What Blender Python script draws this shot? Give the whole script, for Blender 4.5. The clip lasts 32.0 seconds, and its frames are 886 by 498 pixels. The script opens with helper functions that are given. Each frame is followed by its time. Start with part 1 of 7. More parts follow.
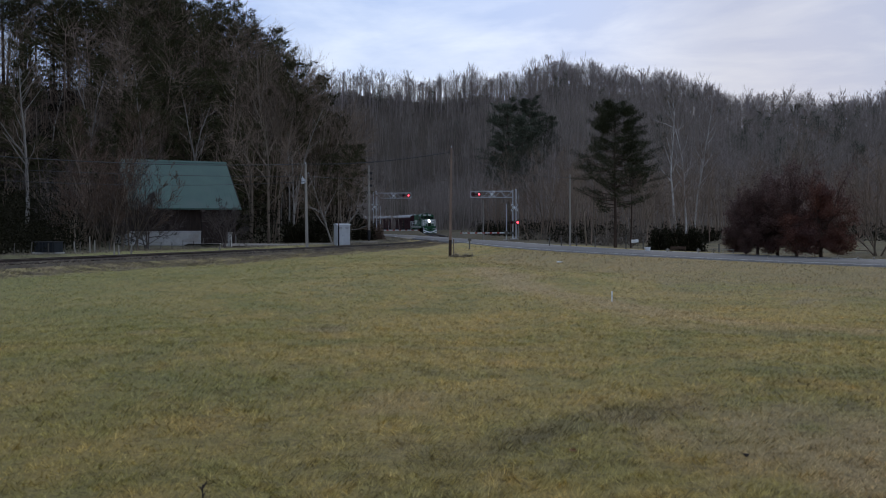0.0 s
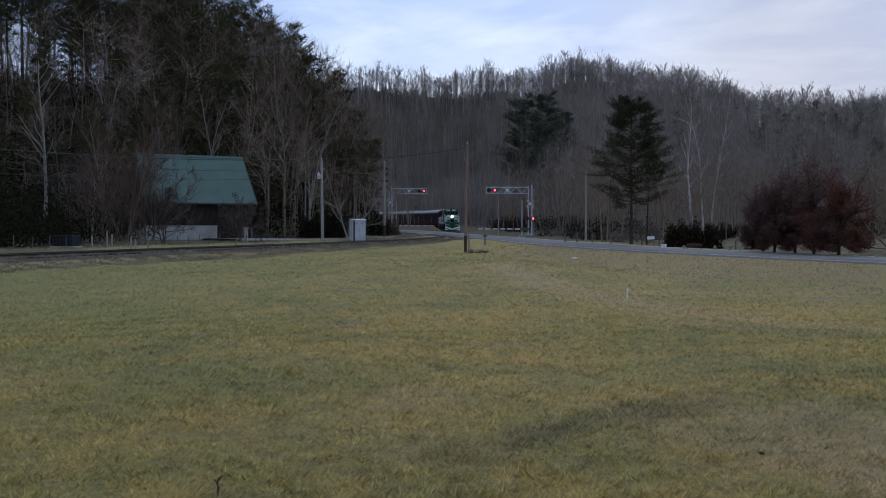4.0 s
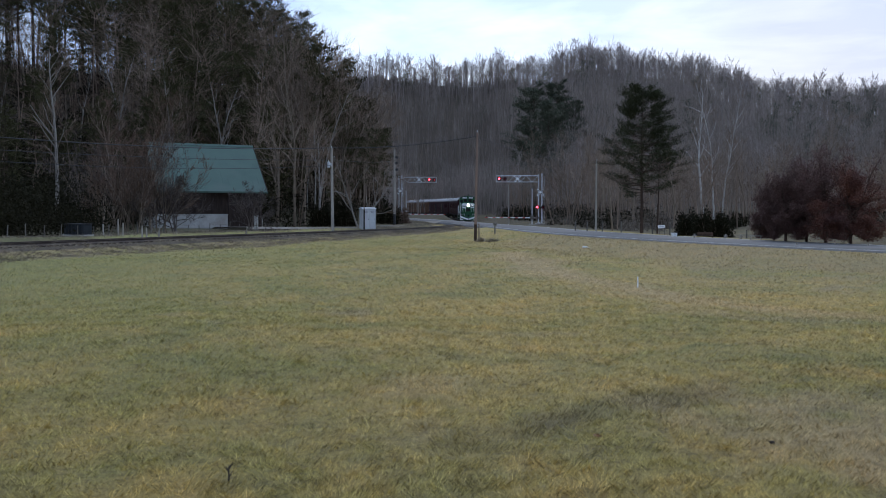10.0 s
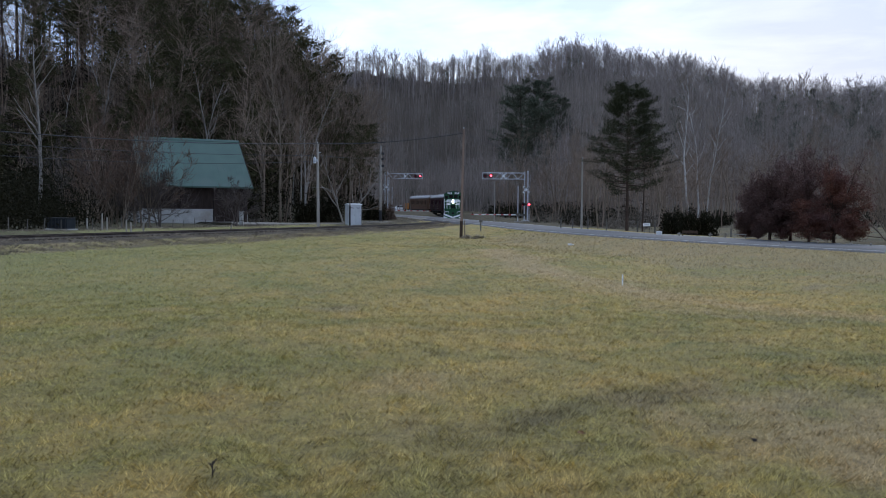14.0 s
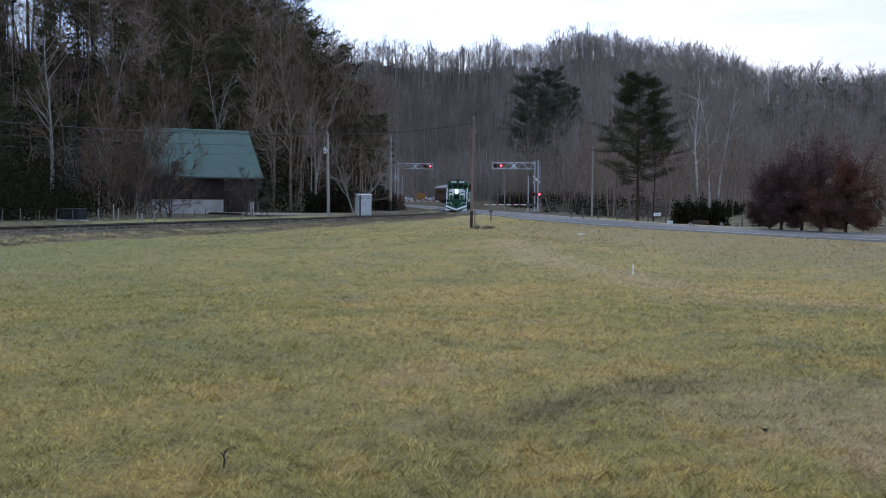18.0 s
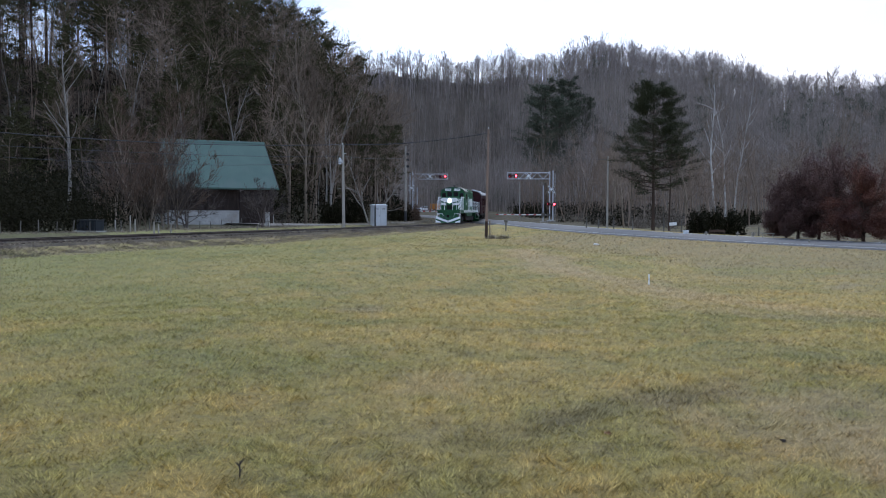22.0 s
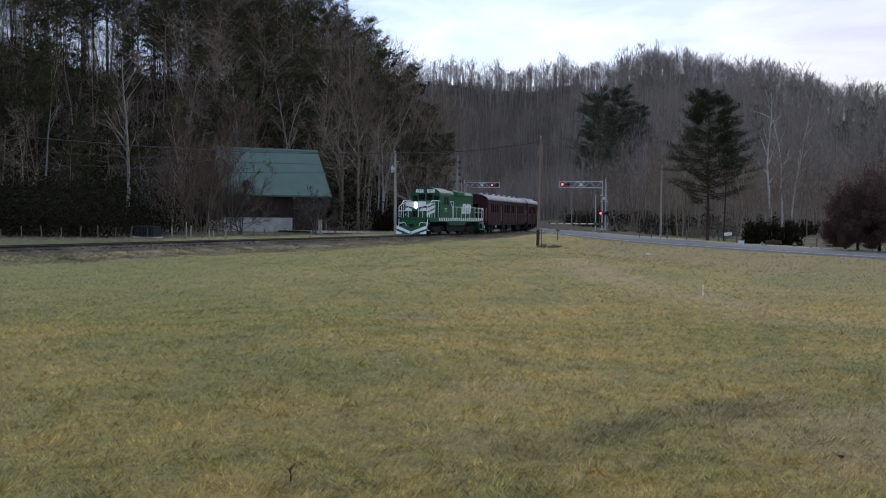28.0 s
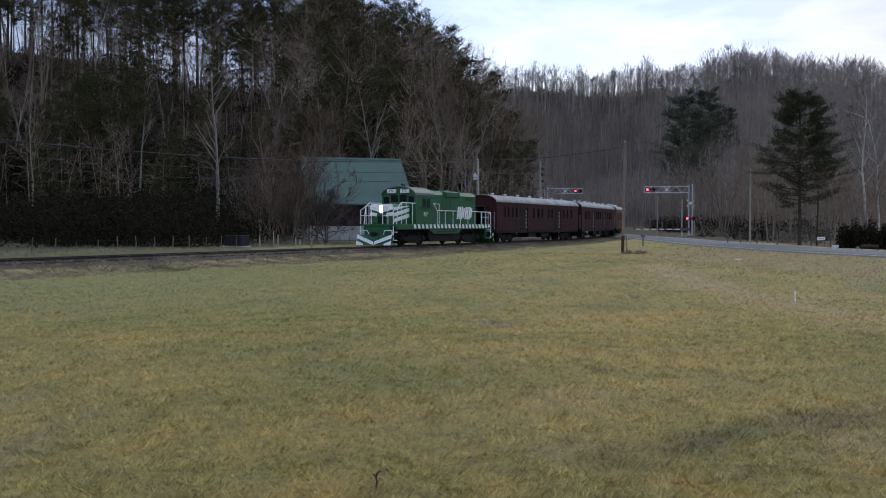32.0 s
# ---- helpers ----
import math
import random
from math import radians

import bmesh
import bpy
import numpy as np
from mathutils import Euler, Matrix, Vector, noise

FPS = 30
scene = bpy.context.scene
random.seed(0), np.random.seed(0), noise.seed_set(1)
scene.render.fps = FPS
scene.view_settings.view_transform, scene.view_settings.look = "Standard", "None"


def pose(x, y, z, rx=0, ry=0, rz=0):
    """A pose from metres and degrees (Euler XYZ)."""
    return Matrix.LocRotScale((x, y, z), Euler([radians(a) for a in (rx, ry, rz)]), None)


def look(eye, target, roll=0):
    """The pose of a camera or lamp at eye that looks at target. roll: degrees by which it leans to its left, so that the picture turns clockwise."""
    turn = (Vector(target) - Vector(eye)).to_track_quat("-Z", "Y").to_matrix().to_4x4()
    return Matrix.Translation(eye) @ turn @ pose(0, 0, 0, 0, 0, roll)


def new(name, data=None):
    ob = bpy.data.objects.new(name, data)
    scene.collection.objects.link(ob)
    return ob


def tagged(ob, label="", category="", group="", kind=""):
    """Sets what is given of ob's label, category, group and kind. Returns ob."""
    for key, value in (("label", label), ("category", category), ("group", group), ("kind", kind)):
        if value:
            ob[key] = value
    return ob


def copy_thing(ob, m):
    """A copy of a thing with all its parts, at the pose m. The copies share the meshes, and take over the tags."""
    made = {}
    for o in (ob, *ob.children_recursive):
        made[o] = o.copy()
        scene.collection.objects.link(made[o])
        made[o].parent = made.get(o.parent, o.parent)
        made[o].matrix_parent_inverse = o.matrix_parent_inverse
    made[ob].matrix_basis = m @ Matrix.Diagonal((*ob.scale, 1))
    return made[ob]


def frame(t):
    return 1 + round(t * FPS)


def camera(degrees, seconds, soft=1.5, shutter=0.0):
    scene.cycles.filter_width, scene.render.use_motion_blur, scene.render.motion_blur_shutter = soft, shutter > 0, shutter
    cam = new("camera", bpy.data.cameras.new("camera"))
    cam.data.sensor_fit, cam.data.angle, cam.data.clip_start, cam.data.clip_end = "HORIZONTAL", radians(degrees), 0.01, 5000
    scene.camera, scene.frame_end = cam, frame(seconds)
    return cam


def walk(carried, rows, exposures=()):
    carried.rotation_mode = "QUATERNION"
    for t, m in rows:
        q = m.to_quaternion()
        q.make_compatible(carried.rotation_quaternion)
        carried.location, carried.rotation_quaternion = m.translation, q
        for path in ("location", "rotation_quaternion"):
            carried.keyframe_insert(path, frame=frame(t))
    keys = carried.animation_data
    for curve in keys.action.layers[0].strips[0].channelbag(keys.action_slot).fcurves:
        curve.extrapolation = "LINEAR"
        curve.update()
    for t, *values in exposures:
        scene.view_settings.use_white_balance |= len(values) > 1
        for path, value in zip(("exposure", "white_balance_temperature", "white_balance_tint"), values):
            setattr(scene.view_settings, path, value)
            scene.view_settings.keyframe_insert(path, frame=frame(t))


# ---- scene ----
# ---- camera: stands still on the field, turned by the holder (t, tilt, lean, pan) ----
EYE = (0.0, 0.0, 1.5)
cam = camera(50.0, 32.0, soft=1.0)
PATH = [
    (0, 88.84, 0.21, -0.00), (0.5, 88.81, 0.16, 0.07), (1, 88.81, 0.15, 0.09), (1.5, 88.63, 0.17, 0.32), (2, 88.67, 0.10, 0.55),
    (2.5, 88.72, 0.12, 0.48), (3, 88.67, 0.09, 0.54), (3.5, 88.57, 0.04, 0.82), (5.5, 88.67, -0.23, 1.02), (6, 88.22, -0.40, 1.08),
    (6.5, 88.08, -0.38, 1.32), (7, 87.87, -0.42, 1.64), (7.5, 87.98, -0.26, 1.68), (8, 87.82, -0.24, 1.48),
    (8.5, 87.85, -0.29, 1.30), (9, 87.88, -0.22, 1.32), (9.5, 87.88, -0.16, 1.44), (10, 87.90, -0.08, 1.53),
    (10.5, 87.98, -0.05, 1.28), (11, 87.84, -0.21, 1.04), (11.5, 87.78, -0.29, 1.09), (12, 87.73, -0.31, 1.17),
    (12.5, 87.77, -0.35, 1.08), (13, 87.80, -0.36, 0.95), (13.5, 87.83, -0.39, 0.85), (14, 87.70, -0.49, 0.68),
    (14.5, 87.49, -0.42, 1.05), (16.5, 87.23, -0.34, 1.30), (17, 87.27, -0.33, 1.42), (17.5, 87.26, -0.27, 1.42),
    (18, 87.10, -0.37, 1.29), (18.5, 87.10, -0.28, 1.43), (19, 87.07, -0.22, 1.67), (19.5, 87.07, -0.20, 1.68),
    (20, 87.08, -0.13, 1.52), (20.5, 87.14, -0.14, 1.68), (21, 87.32, -0.21, 1.86), (21.5, 87.53, -0.20, 2.06),
    (22, 87.71, -0.20, 2.19), (22.5, 87.82, -0.34, 2.35), (23, 87.92, -0.35, 2.50), (23.5, 88.19, -0.47, 2.63),
    (24, 88.21, -0.40, 2.90), (24.5, 88.19, -0.50, 3.06), (25, 88.26, -0.44, 3.11), (25.5, 88.27, -0.25, 3.23),
    (27.5, 88.23, -0.40, 4.88), (28, 88.19, -0.55, 5.29), (28.5, 88.17, -0.71, 5.98), (29, 88.25, -0.76, 6.56),
    (29.5, 88.25, -0.72, 6.68), (30, 88.07, -0.63, 8.03), (30.5, 88.29, -0.40, 8.45), (31, 88.46, -0.27, 8.86),
    (31.5, 88.55, -0.08, 9.57), (32, 88.60, -0.00, 10.29),
]
# seconds, stops, kelvin, tint
EXPOSURES = [(0, 0.06, 6500, 12), (3.5, 0.08, 6250, 11), (6, 0.0, 6120, 11.5), (7.3, 0.14, 6120, 11.5), (9, 0.48, 6150, 10.5), (14, 0.56, 6200, 11), (19, 0.79, 6200, 11.5), (22, 0.9, 6250, 11.5), (23, 0.77, 6300, 11.5), (25, 0.52, 6400, 11.5), (28, 0.5, 6500, 11.5), (30, 0.46, 6550, 12), (32, 0.5, 6600, 12)]
walk(cam, [(t, pose(*EYE, a, b, c)) for t, a, b, c in PATH], exposures=EXPOSURES)

# ---- sky and sun: late, overcast winter afternoon ----
world = bpy.data.worlds.new("sky")
scene.world = world
world.use_nodes = True
wn, wl = world.node_tree.nodes, world.node_tree.links
wn.clear()
w_out = wn.new("ShaderNodeOutputWorld")
w_bg = wn.new("ShaderNodeBackground")
w_sky = wn.new("ShaderNodeTexSky")
w_sky.sky_type, w_sky.sun_disc = "NISHITA", False
w_sky.sun_elevation, w_sky.sun_rotation = radians(14), radians(20)
w_tc = wn.new("ShaderNodeTexCoord")
w_map = wn.new("ShaderNodeMapping")
w_map.inputs["Scale"].default_value = (1.6, 1.6, 6.5)
w_map.inputs["Location"].default_value = (0.62, 0.35, 0.2)
w_n = wn.new("ShaderNodeTexNoise")
w_n.inputs["Scale"].default_value, w_n.inputs["Detail"].default_value, w_n.inputs["Roughness"].default_value = 2.2, 7, 0.55
w_n.inputs["Distortion"].default_value = 0.35
w_ramp = wn.new("ShaderNodeValToRGB")
w_ramp.color_ramp.elements[0].position, w_ramp.color_ramp.elements[0].color = 0.45, (4.7, 6.3, 9.7, 1)
w_ramp.color_ramp.elements[1].position, w_ramp.color_ramp.elements[1].color = 0.72, (8.7, 9.95, 11.9, 1)
w_mix = wn.new("ShaderNodeMix")
w_mix.data_type = "RGBA"
w_mix.inputs["Factor"].default_value = 0.9
wl.new(w_tc.outputs["Generated"], w_map.inputs["Vector"])
wl.new(w_map.outputs["Vector"], w_n.inputs["Vector"])
wl.new(w_n.outputs["Fac"], w_ramp.inputs["Fac"])
wl.new(w_sky.outputs["Color"], w_mix.inputs["A"])
wl.new(w_ramp.outputs["Color"], w_mix.inputs["B"])
wl.new(w_mix.outputs["Result"], w_bg.inputs["Color"])
# an overcast sky is brighter overhead than at the horizon
w_xyz = wn.new("ShaderNodeSeparateXYZ")
w_up = wn.new("ShaderNodeMapRange")
w_up.inputs["To Min"].default_value, w_up.inputs["To Max"].default_value = 0.063, 0.095
wl.new(w_tc.outputs["Generated"], w_xyz.inputs["Vector"])
wl.new(w_xyz.outputs["Z"], w_up.inputs["Value"])
# the cloud is thin and bright towards the hidden sun
w_dot, w_glow, w_mul = wn.new("ShaderNodeVectorMath"), wn.new("ShaderNodeMapRange"), wn.new("ShaderNodeMath")
w_dot.operation, w_mul.operation, w_glow.interpolation_type = "DOT_PRODUCT", "MULTIPLY", "SMOOTHSTEP"
w_dot.inputs[1].default_value = (-0.068, 0.968, 0.242)
w_glow.inputs["From Min"].default_value, w_glow.inputs["From Max"].default_value = 0.93, 0.997
w_glow.inputs["To Min"].default_value, w_glow.inputs["To Max"].default_value = 0.95, 1.32
wl.new(w_tc.outputs["Generated"], w_dot.inputs[0])
wl.new(w_dot.outputs["Value"], w_glow.inputs["Value"])
wl.new(w_up.outputs["Result"], w_mul.inputs[0])
wl.new(w_glow.outputs["Result"], w_mul.inputs[1])
wl.new(w_mul.outputs[0], w_bg.inputs["Strength"])
wl.new(w_bg.outputs["Background"], w_out.inputs["Surface"])
sun = new("sun", bpy.data.lights.new("sun", "SUN"))
sun.data.energy, sun.data.angle, sun.data.color = 0.5, radians(25), (1.0, 0.95, 0.88)
sun.matrix_world = look((0, 0, 60), (-30, -80, 0))


# ---- materials ----
def mat(name, c1, c2=None, scale=1.0, rough=0.8, metal=0.0, bump=0.0, fine=0.0, c3=None, scale3=0.1, spread=0.0, stretch=(1, 1, 1), glow=0.0, coords="Object"):
    """c1 to c2 by noise of that scale; c3 mixed in by a coarser noise; fine: bump scale; spread: brightness varied from object to object and piece to piece."""
    m = bpy.data.materials.new(name)
    m.use_nodes = True
    n, l = m.node_tree.nodes, m.node_tree.links
    p = n["Principled BSDF"]
    p.inputs["Roughness"].default_value, p.inputs["Metallic"].default_value = rough, metal
    if rough >= 0.7:
        p.inputs["Specular IOR Level"].default_value = 0.2
    tc = n.new("ShaderNodeTexCoord")
    mp = n.new("ShaderNodeMapping")
    mp.inputs["Scale"].default_value = stretch
    l.new(tc.outputs[coords], mp.inputs["Vector"])

    def noise_at(s, detail=5):
        t = n.new("ShaderNodeTexNoise")
        t.inputs["Scale"].default_value, t.inputs["Detail"].default_value, t.inputs["Roughness"].default_value = s, detail, 0.6
        l.new(mp.outputs["Vector"], t.inputs["Vector"])
        return t.outputs["Fac"]

    def blend(fac, a, b, lo=0.35, hi=0.65):
        r = n.new("ShaderNodeMapRange")
        r.inputs["From Min"].default_value, r.inputs["From Max"].default_value = lo, hi
        l.new(fac, r.inputs["Value"])
        x = n.new("ShaderNodeMix")
        x.data_type = "RGBA"
        l.new(r.outputs["Result"], x.inputs["Factor"])
        for sock, v in (("A", a), ("B", b)):
            if isinstance(v, tuple):
                x.inputs[sock].default_value = (*v, 1)
            else:
                l.new(v, x.inputs[sock])
        return x.outputs["Result"]

    col = blend(noise_at(scale), c1, c2 or tuple(0.8 * v for v in c1))
    if c3:
        col = blend(noise_at(scale3, 4), col, c3, 0.5, 0.72)
    if spread:
        info, geo = n.new("ShaderNodeObjectInfo"), n.new("ShaderNodeNewGeometry")
        add = n.new("ShaderNodeMath")
        l.new(info.outputs["Random"], add.inputs[0])
        l.new(geo.outputs["Random Per Island"], add.inputs[1])
        r = n.new("ShaderNodeMapRange")
        r.inputs["From Max"].default_value = 2.0
        r.inputs["To Min"].default_value, r.inputs["To Max"].default_value = 1 - spread, 1 + spread
        l.new(add.outputs[0], r.inputs["Value"])
        h = n.new("ShaderNodeHueSaturation")
        l.new(r.outputs["Result"], h.inputs["Value"])
        l.new(col, h.inputs["Color"])
        col = h.outputs["Color"]
    l.new(col, p.inputs["Base Color"])
    if bump:
        b = n.new("ShaderNodeBump")
        b.inputs["Strength"].default_value, b.inputs["Distance"].default_value = bump, 0.05
        l.new(noise_at(fine or scale * 4, 6), b.inputs["Height"])
        l.new(b.outputs["Normal"], p.inputs["Normal"])
    if glow:
        p.inputs["Emission Color"].default_value = (*c1, 1)
        p.inputs["Emission Strength"].default_value = glow
    return m


M = {
    "asphalt": mat("asphalt", (0.112, 0.106, 0.098), (0.142, 0.134, 0.124), 3.0, 0.72, bump=0.15, fine=60, c3=(0.07251, 0.06993, 0.06577), scale3=0.15),
    "paint": mat("road_paint", (0.6, 0.6, 0.57), (0.42, 0.42, 0.4), 2.5, 0.8),
    "ballast": mat("ballast", (0.072, 0.056, 0.039), (0.12, 0.094, 0.066), 6.0, 0.95, bump=0.9, fine=14, c3=(0.08, 0.066, 0.046), scale3=0.3),
    "gravel": mat("gravel", (0.243, 0.2175, 0.18), (0.171, 0.1522, 0.124), 2.0, 0.95, bump=0.6, fine=25, c3=(0.108, 0.09135, 0.06), scale3=0.12),
    "rail": mat("rail_steel", (0.07, 0.05, 0.04), (0.04, 0.03, 0.026), 3.0, 0.55, 0.6),
    "tie": mat("creosoted_wood", (0.05, 0.0378, 0.0288), (0.085, 0.0675, 0.0528), 5.0, 0.9, bump=0.4, spread=0.3),
    "pole": mat("grey_pole_wood", (0.408, 0.369, 0.3146), (0.2958, 0.2657, 0.2234), 1.2, 0.9, bump=0.3, fine=20, stretch=(6, 6, 0.5)),
    "pole_brown": mat("brown_pole_wood", (0.2996, 0.207, 0.1555), (0.1944, 0.135, 0.1037), 1.2, 0.9, bump=0.3, fine=20, stretch=(6, 6, 0.5)),
    "wire": mat("wire_black", (0.045, 0.045, 0.048), None, 1.0, 0.6),
    "galv": mat("galvanised_steel", (0.6, 0.61, 0.62), (0.48, 0.49, 0.5), 4.0, 0.5, 0.2),
    "white": mat("white_paint", (0.88, 0.88, 0.86), (0.78, 0.78, 0.76), 3.0, 0.5),
    "hazard": mat("faded_hazard_paint", (0.34, 0.27, 0.16), (0.26, 0.21, 0.13), 3.0, 0.6),
    "black": mat("black_paint", (0.012, 0.012, 0.013), (0.025, 0.024, 0.024), 4.0, 0.6),
    "red": mat("red_paint", (0.5, 0.025, 0.02), (0.4, 0.03, 0.025), 4.0, 0.5),
    "redlamp": mat("red_lamp_lit", (1.0, 0.06, 0.085), (1.0, 0.06, 0.085), 1.0, 0.4, glow=4.5),
    "reddark": mat("red_lens_unlit", (0.05, 0.004, 0.004), None, 1.0, 0.25),
    "headlamp": mat("headlamp_lit", (1.0, 0.96, 0.86), (1.0, 0.96, 0.86), 1.0, 0.3, glow=60.0),
    "green": mat("loco_green", (0.0075, 0.1, 0.03), (0.0085, 0.082, 0.0265), 1.5, 0.52, bump=0.02, c3=(0.01584, 0.0858, 0.03456), scale3=0.5),
    "greenroof": mat("loco_roof_green", (0.051, 0.09061, 0.0578), (0.0374, 0.0697, 0.0442), 1.5, 0.55, c3=(0.0816, 0.09758, 0.0748), scale3=0.6),
    "underframe": mat("underframe_black", (0.009, 0.0085, 0.008), (0.02, 0.017, 0.015), 3.0, 0.75, bump=0.2),
    "maroon": mat("coach_maroon", (0.04704, 0.01092, 0.0132), (0.03528, 0.00924, 0.011), 1.5, 0.72, c3=(0.03528, 0.01092, 0.01056), scale3=0.5, stretch=(1, 1, 0.4)),
    "tan": mat("dull_tan_coach_paint", (0.16, 0.088, 0.048), (0.12, 0.065, 0.038), 1.5, 0.75, c3=(0.09, 0.05, 0.032), scale3=0.5),
    "coachroof": mat("coach_roof_grey", (0.36, 0.355, 0.35), (0.24, 0.23, 0.225), 1.2, 0.7, c3=(0.15, 0.14, 0.14), scale3=0.5),
    # cab side glass: the green it reflects is painted into the base colour
    "reflectglass": mat("cab_glass_green_reflection", (0.02, 0.045, 0.032), None, 1.0, 0.1),
    "glass": mat("dark_glass", (0.012, 0.014, 0.016), None, 1.0, 0.08),
    "teal": mat("teal_metal_roof", (0.058, 0.108, 0.079), (0.048, 0.092, 0.069), 0.6, 0.55, 0.1, c3=(0.08075, 0.1148, 0.09272), scale3=0.2),
    "barnwood": mat("dark_barn_wood", (0.05, 0.034, 0.026), (0.028, 0.02, 0.017), 1.5, 0.9, bump=0.4, stretch=(4, 4, 0.6), spread=0.25),
    "brownwood": mat("weathered_brown_wood", (0.12, 0.075, 0.05), (0.08, 0.052, 0.037), 1.5, 0.9, bump=0.3, stretch=(4, 4, 0.6), spread=0.25),
    "concrete": mat("pale_concrete", (0.48, 0.46, 0.42), (0.36, 0.345, 0.31), 1.0, 0.9, bump=0.2, c3=(0.26, 0.21, 0.16), scale3=0.4),
    "cabinet": mat("silver_cabinet", (0.598, 0.611, 0.608), (0.494, 0.507, 0.512), 1.5, 0.5, 0.25),
    "post": mat("weathered_post", (0.16, 0.145, 0.122), (0.1, 0.088, 0.075), 2.0, 0.9, spread=0.5),
    "bark": mat("grey_bark", (0.25, 0.192, 0.138), (0.143, 0.11, 0.079), 1.5, 0.95, stretch=(2, 2, 0.6), spread=0.3),
    "barkpale": mat("pale_mottled_bark", (0.34, 0.306, 0.2635), (0.2295, 0.204, 0.17), 1.6, 0.9, c3=(0.1615, 0.1403, 0.1148), scale3=0.5),
    "twig": mat("bare_twigs", (0.258, 0.186, 0.132), (0.175, 0.125, 0.089), 0.6, 0.95, spread=0.35),
    "twigred": mat("reddish_twigs", (0.15, 0.09506, 0.0644), (0.095, 0.06208, 0.04416), 0.6, 0.95, spread=0.3),
    "twigdark": mat("dark_yard_twigs", (0.125, 0.098, 0.083), (0.08, 0.065, 0.056), 0.6, 0.95, spread=0.3),
    # far woods: distance haze and sky glow are mixed into these two colours
    "cresttwig": mat("crest_twigs_hazed", (0.34, 0.285, 0.255), (0.22, 0.18, 0.16), 0.08, 0.95, spread=0.4),
    "fartwig": mat("far_twigs_hazed", (0.31, 0.255, 0.215), (0.195, 0.16, 0.133), 0.08, 0.95, spread=0.5),
    "pinebark": mat("pine_bark", (0.0805, 0.052, 0.03655), (0.05175, 0.035, 0.0255), 1.5, 0.95, spread=0.3),
    "needle": mat("pine_needles", (0.056, 0.053, 0.025), (0.082, 0.074, 0.033), 0.35, 0.85, spread=0.35),
    # far needles, lightened in the colour itself for distance haze
    "needlefar": mat("far_needles_hazed", (0.07, 0.078, 0.052), (0.1, 0.105, 0.07), 0.3, 0.85, spread=0.3),
    "needlepine": mat("dark_pine_needles", (0.07, 0.074, 0.036), (0.042, 0.046, 0.023), 0.9, 0.85, spread=0.5),
    # set below real leaf tone: the thicket's inner shade is in this colour
    "needleshade": mat("evergreen_with_shade", (0.0155, 0.0142, 0.007), (0.0245, 0.021, 0.01), 0.3, 0.85, spread=0.22),
    "russet": mat("dull_russet_leaves", (0.128, 0.07, 0.056), (0.085, 0.05, 0.042), 0.5, 0.8, c3=(0.1375, 0.0465, 0.03128), scale3=0.15, spread=0.4),
    "rust": mat("rust_orange_leaves", (0.18, 0.068, 0.04), (0.105, 0.047, 0.038), 0.5, 0.8, c3=(0.088, 0.0506, 0.05175), scale3=0.25, spread=0.4),
    "whitebark": mat("white_bark", (0.62, 0.58, 0.52), (0.42, 0.385, 0.34), 1.2, 0.9, c3=(0.22, 0.19, 0.16), scale3=0.3),
    "drygrass": mat("dead_grass", (0.33, 0.27, 0.185), (0.21, 0.17, 0.12), 0.4, 0.95, c3=(0.09, 0.085, 0.045), scale3=0.2, spread=0.4),
    "deadweed": mat("dead_weeds", (0.21, 0.17, 0.13), (0.13, 0.105, 0.08), 0.5, 0.95, spread=0.4),
}

# dense evergreen leaves are matt
for key in ("needleshade", "needlefar", "needlepine", "needle"):
    M[key].node_tree.nodes["Principled BSDF"].inputs["Specular IOR Level"].default_value = 0.06


# ---- helpers for building ----
def mesh_from(name, verts, faces, material=None, smooth=False):
    """A mesh from arrays: verts (n, 3), faces (m, 3) or (m, 4)."""
    verts, faces = np.asarray(verts, np.float32), np.asarray(faces, np.int32)
    k = faces.shape[1]
    me = bpy.data.meshes.new(name)
    me.vertices.add(len(verts))
    me.vertices.foreach_set("co", verts.ravel())
    me.loops.add(faces.size)
    me.loops.foreach_set("vertex_index", faces.ravel())
    me.polygons.add(len(faces))
    me.polygons.foreach_set("loop_start", np.arange(0, faces.size, k, dtype=np.int32))
    if smooth:
        me.polygons.foreach_set("use_smooth", np.ones(len(faces), bool))
    me.update(calc_edges=True)
    if material:
        me.materials.append(material)
    return me


def part(name, bm, material, parent, label=""):
    """Link a bmesh (or a mesh) as ONE mesh object under a thing or a part."""
    if isinstance(bm, bmesh.types.BMesh):
        me = bpy.data.meshes.new(name)
        bm.to_mesh(me)
        bm.free()
    else:
        me = bm
    if material and not me.materials:
        me.materials.append(material)
    ob = new(name, me)
    ob.parent = parent
    return tagged(ob, label)


def thing(name, label, category, m=None, group="", kind=""):
    ob = new(name)
    ob.empty_display_size = 0.2
    if m is not None:
        ob.matrix_basis = m
    return tagged(ob, label, category, group, kind)


def solid(name, bm, material, label, category, m=None, group="", kind=""):
    ob = part(name, bm, material, None)
    if m is not None:
        ob.matrix_basis = m
    return tagged(ob, label, category, group, kind)


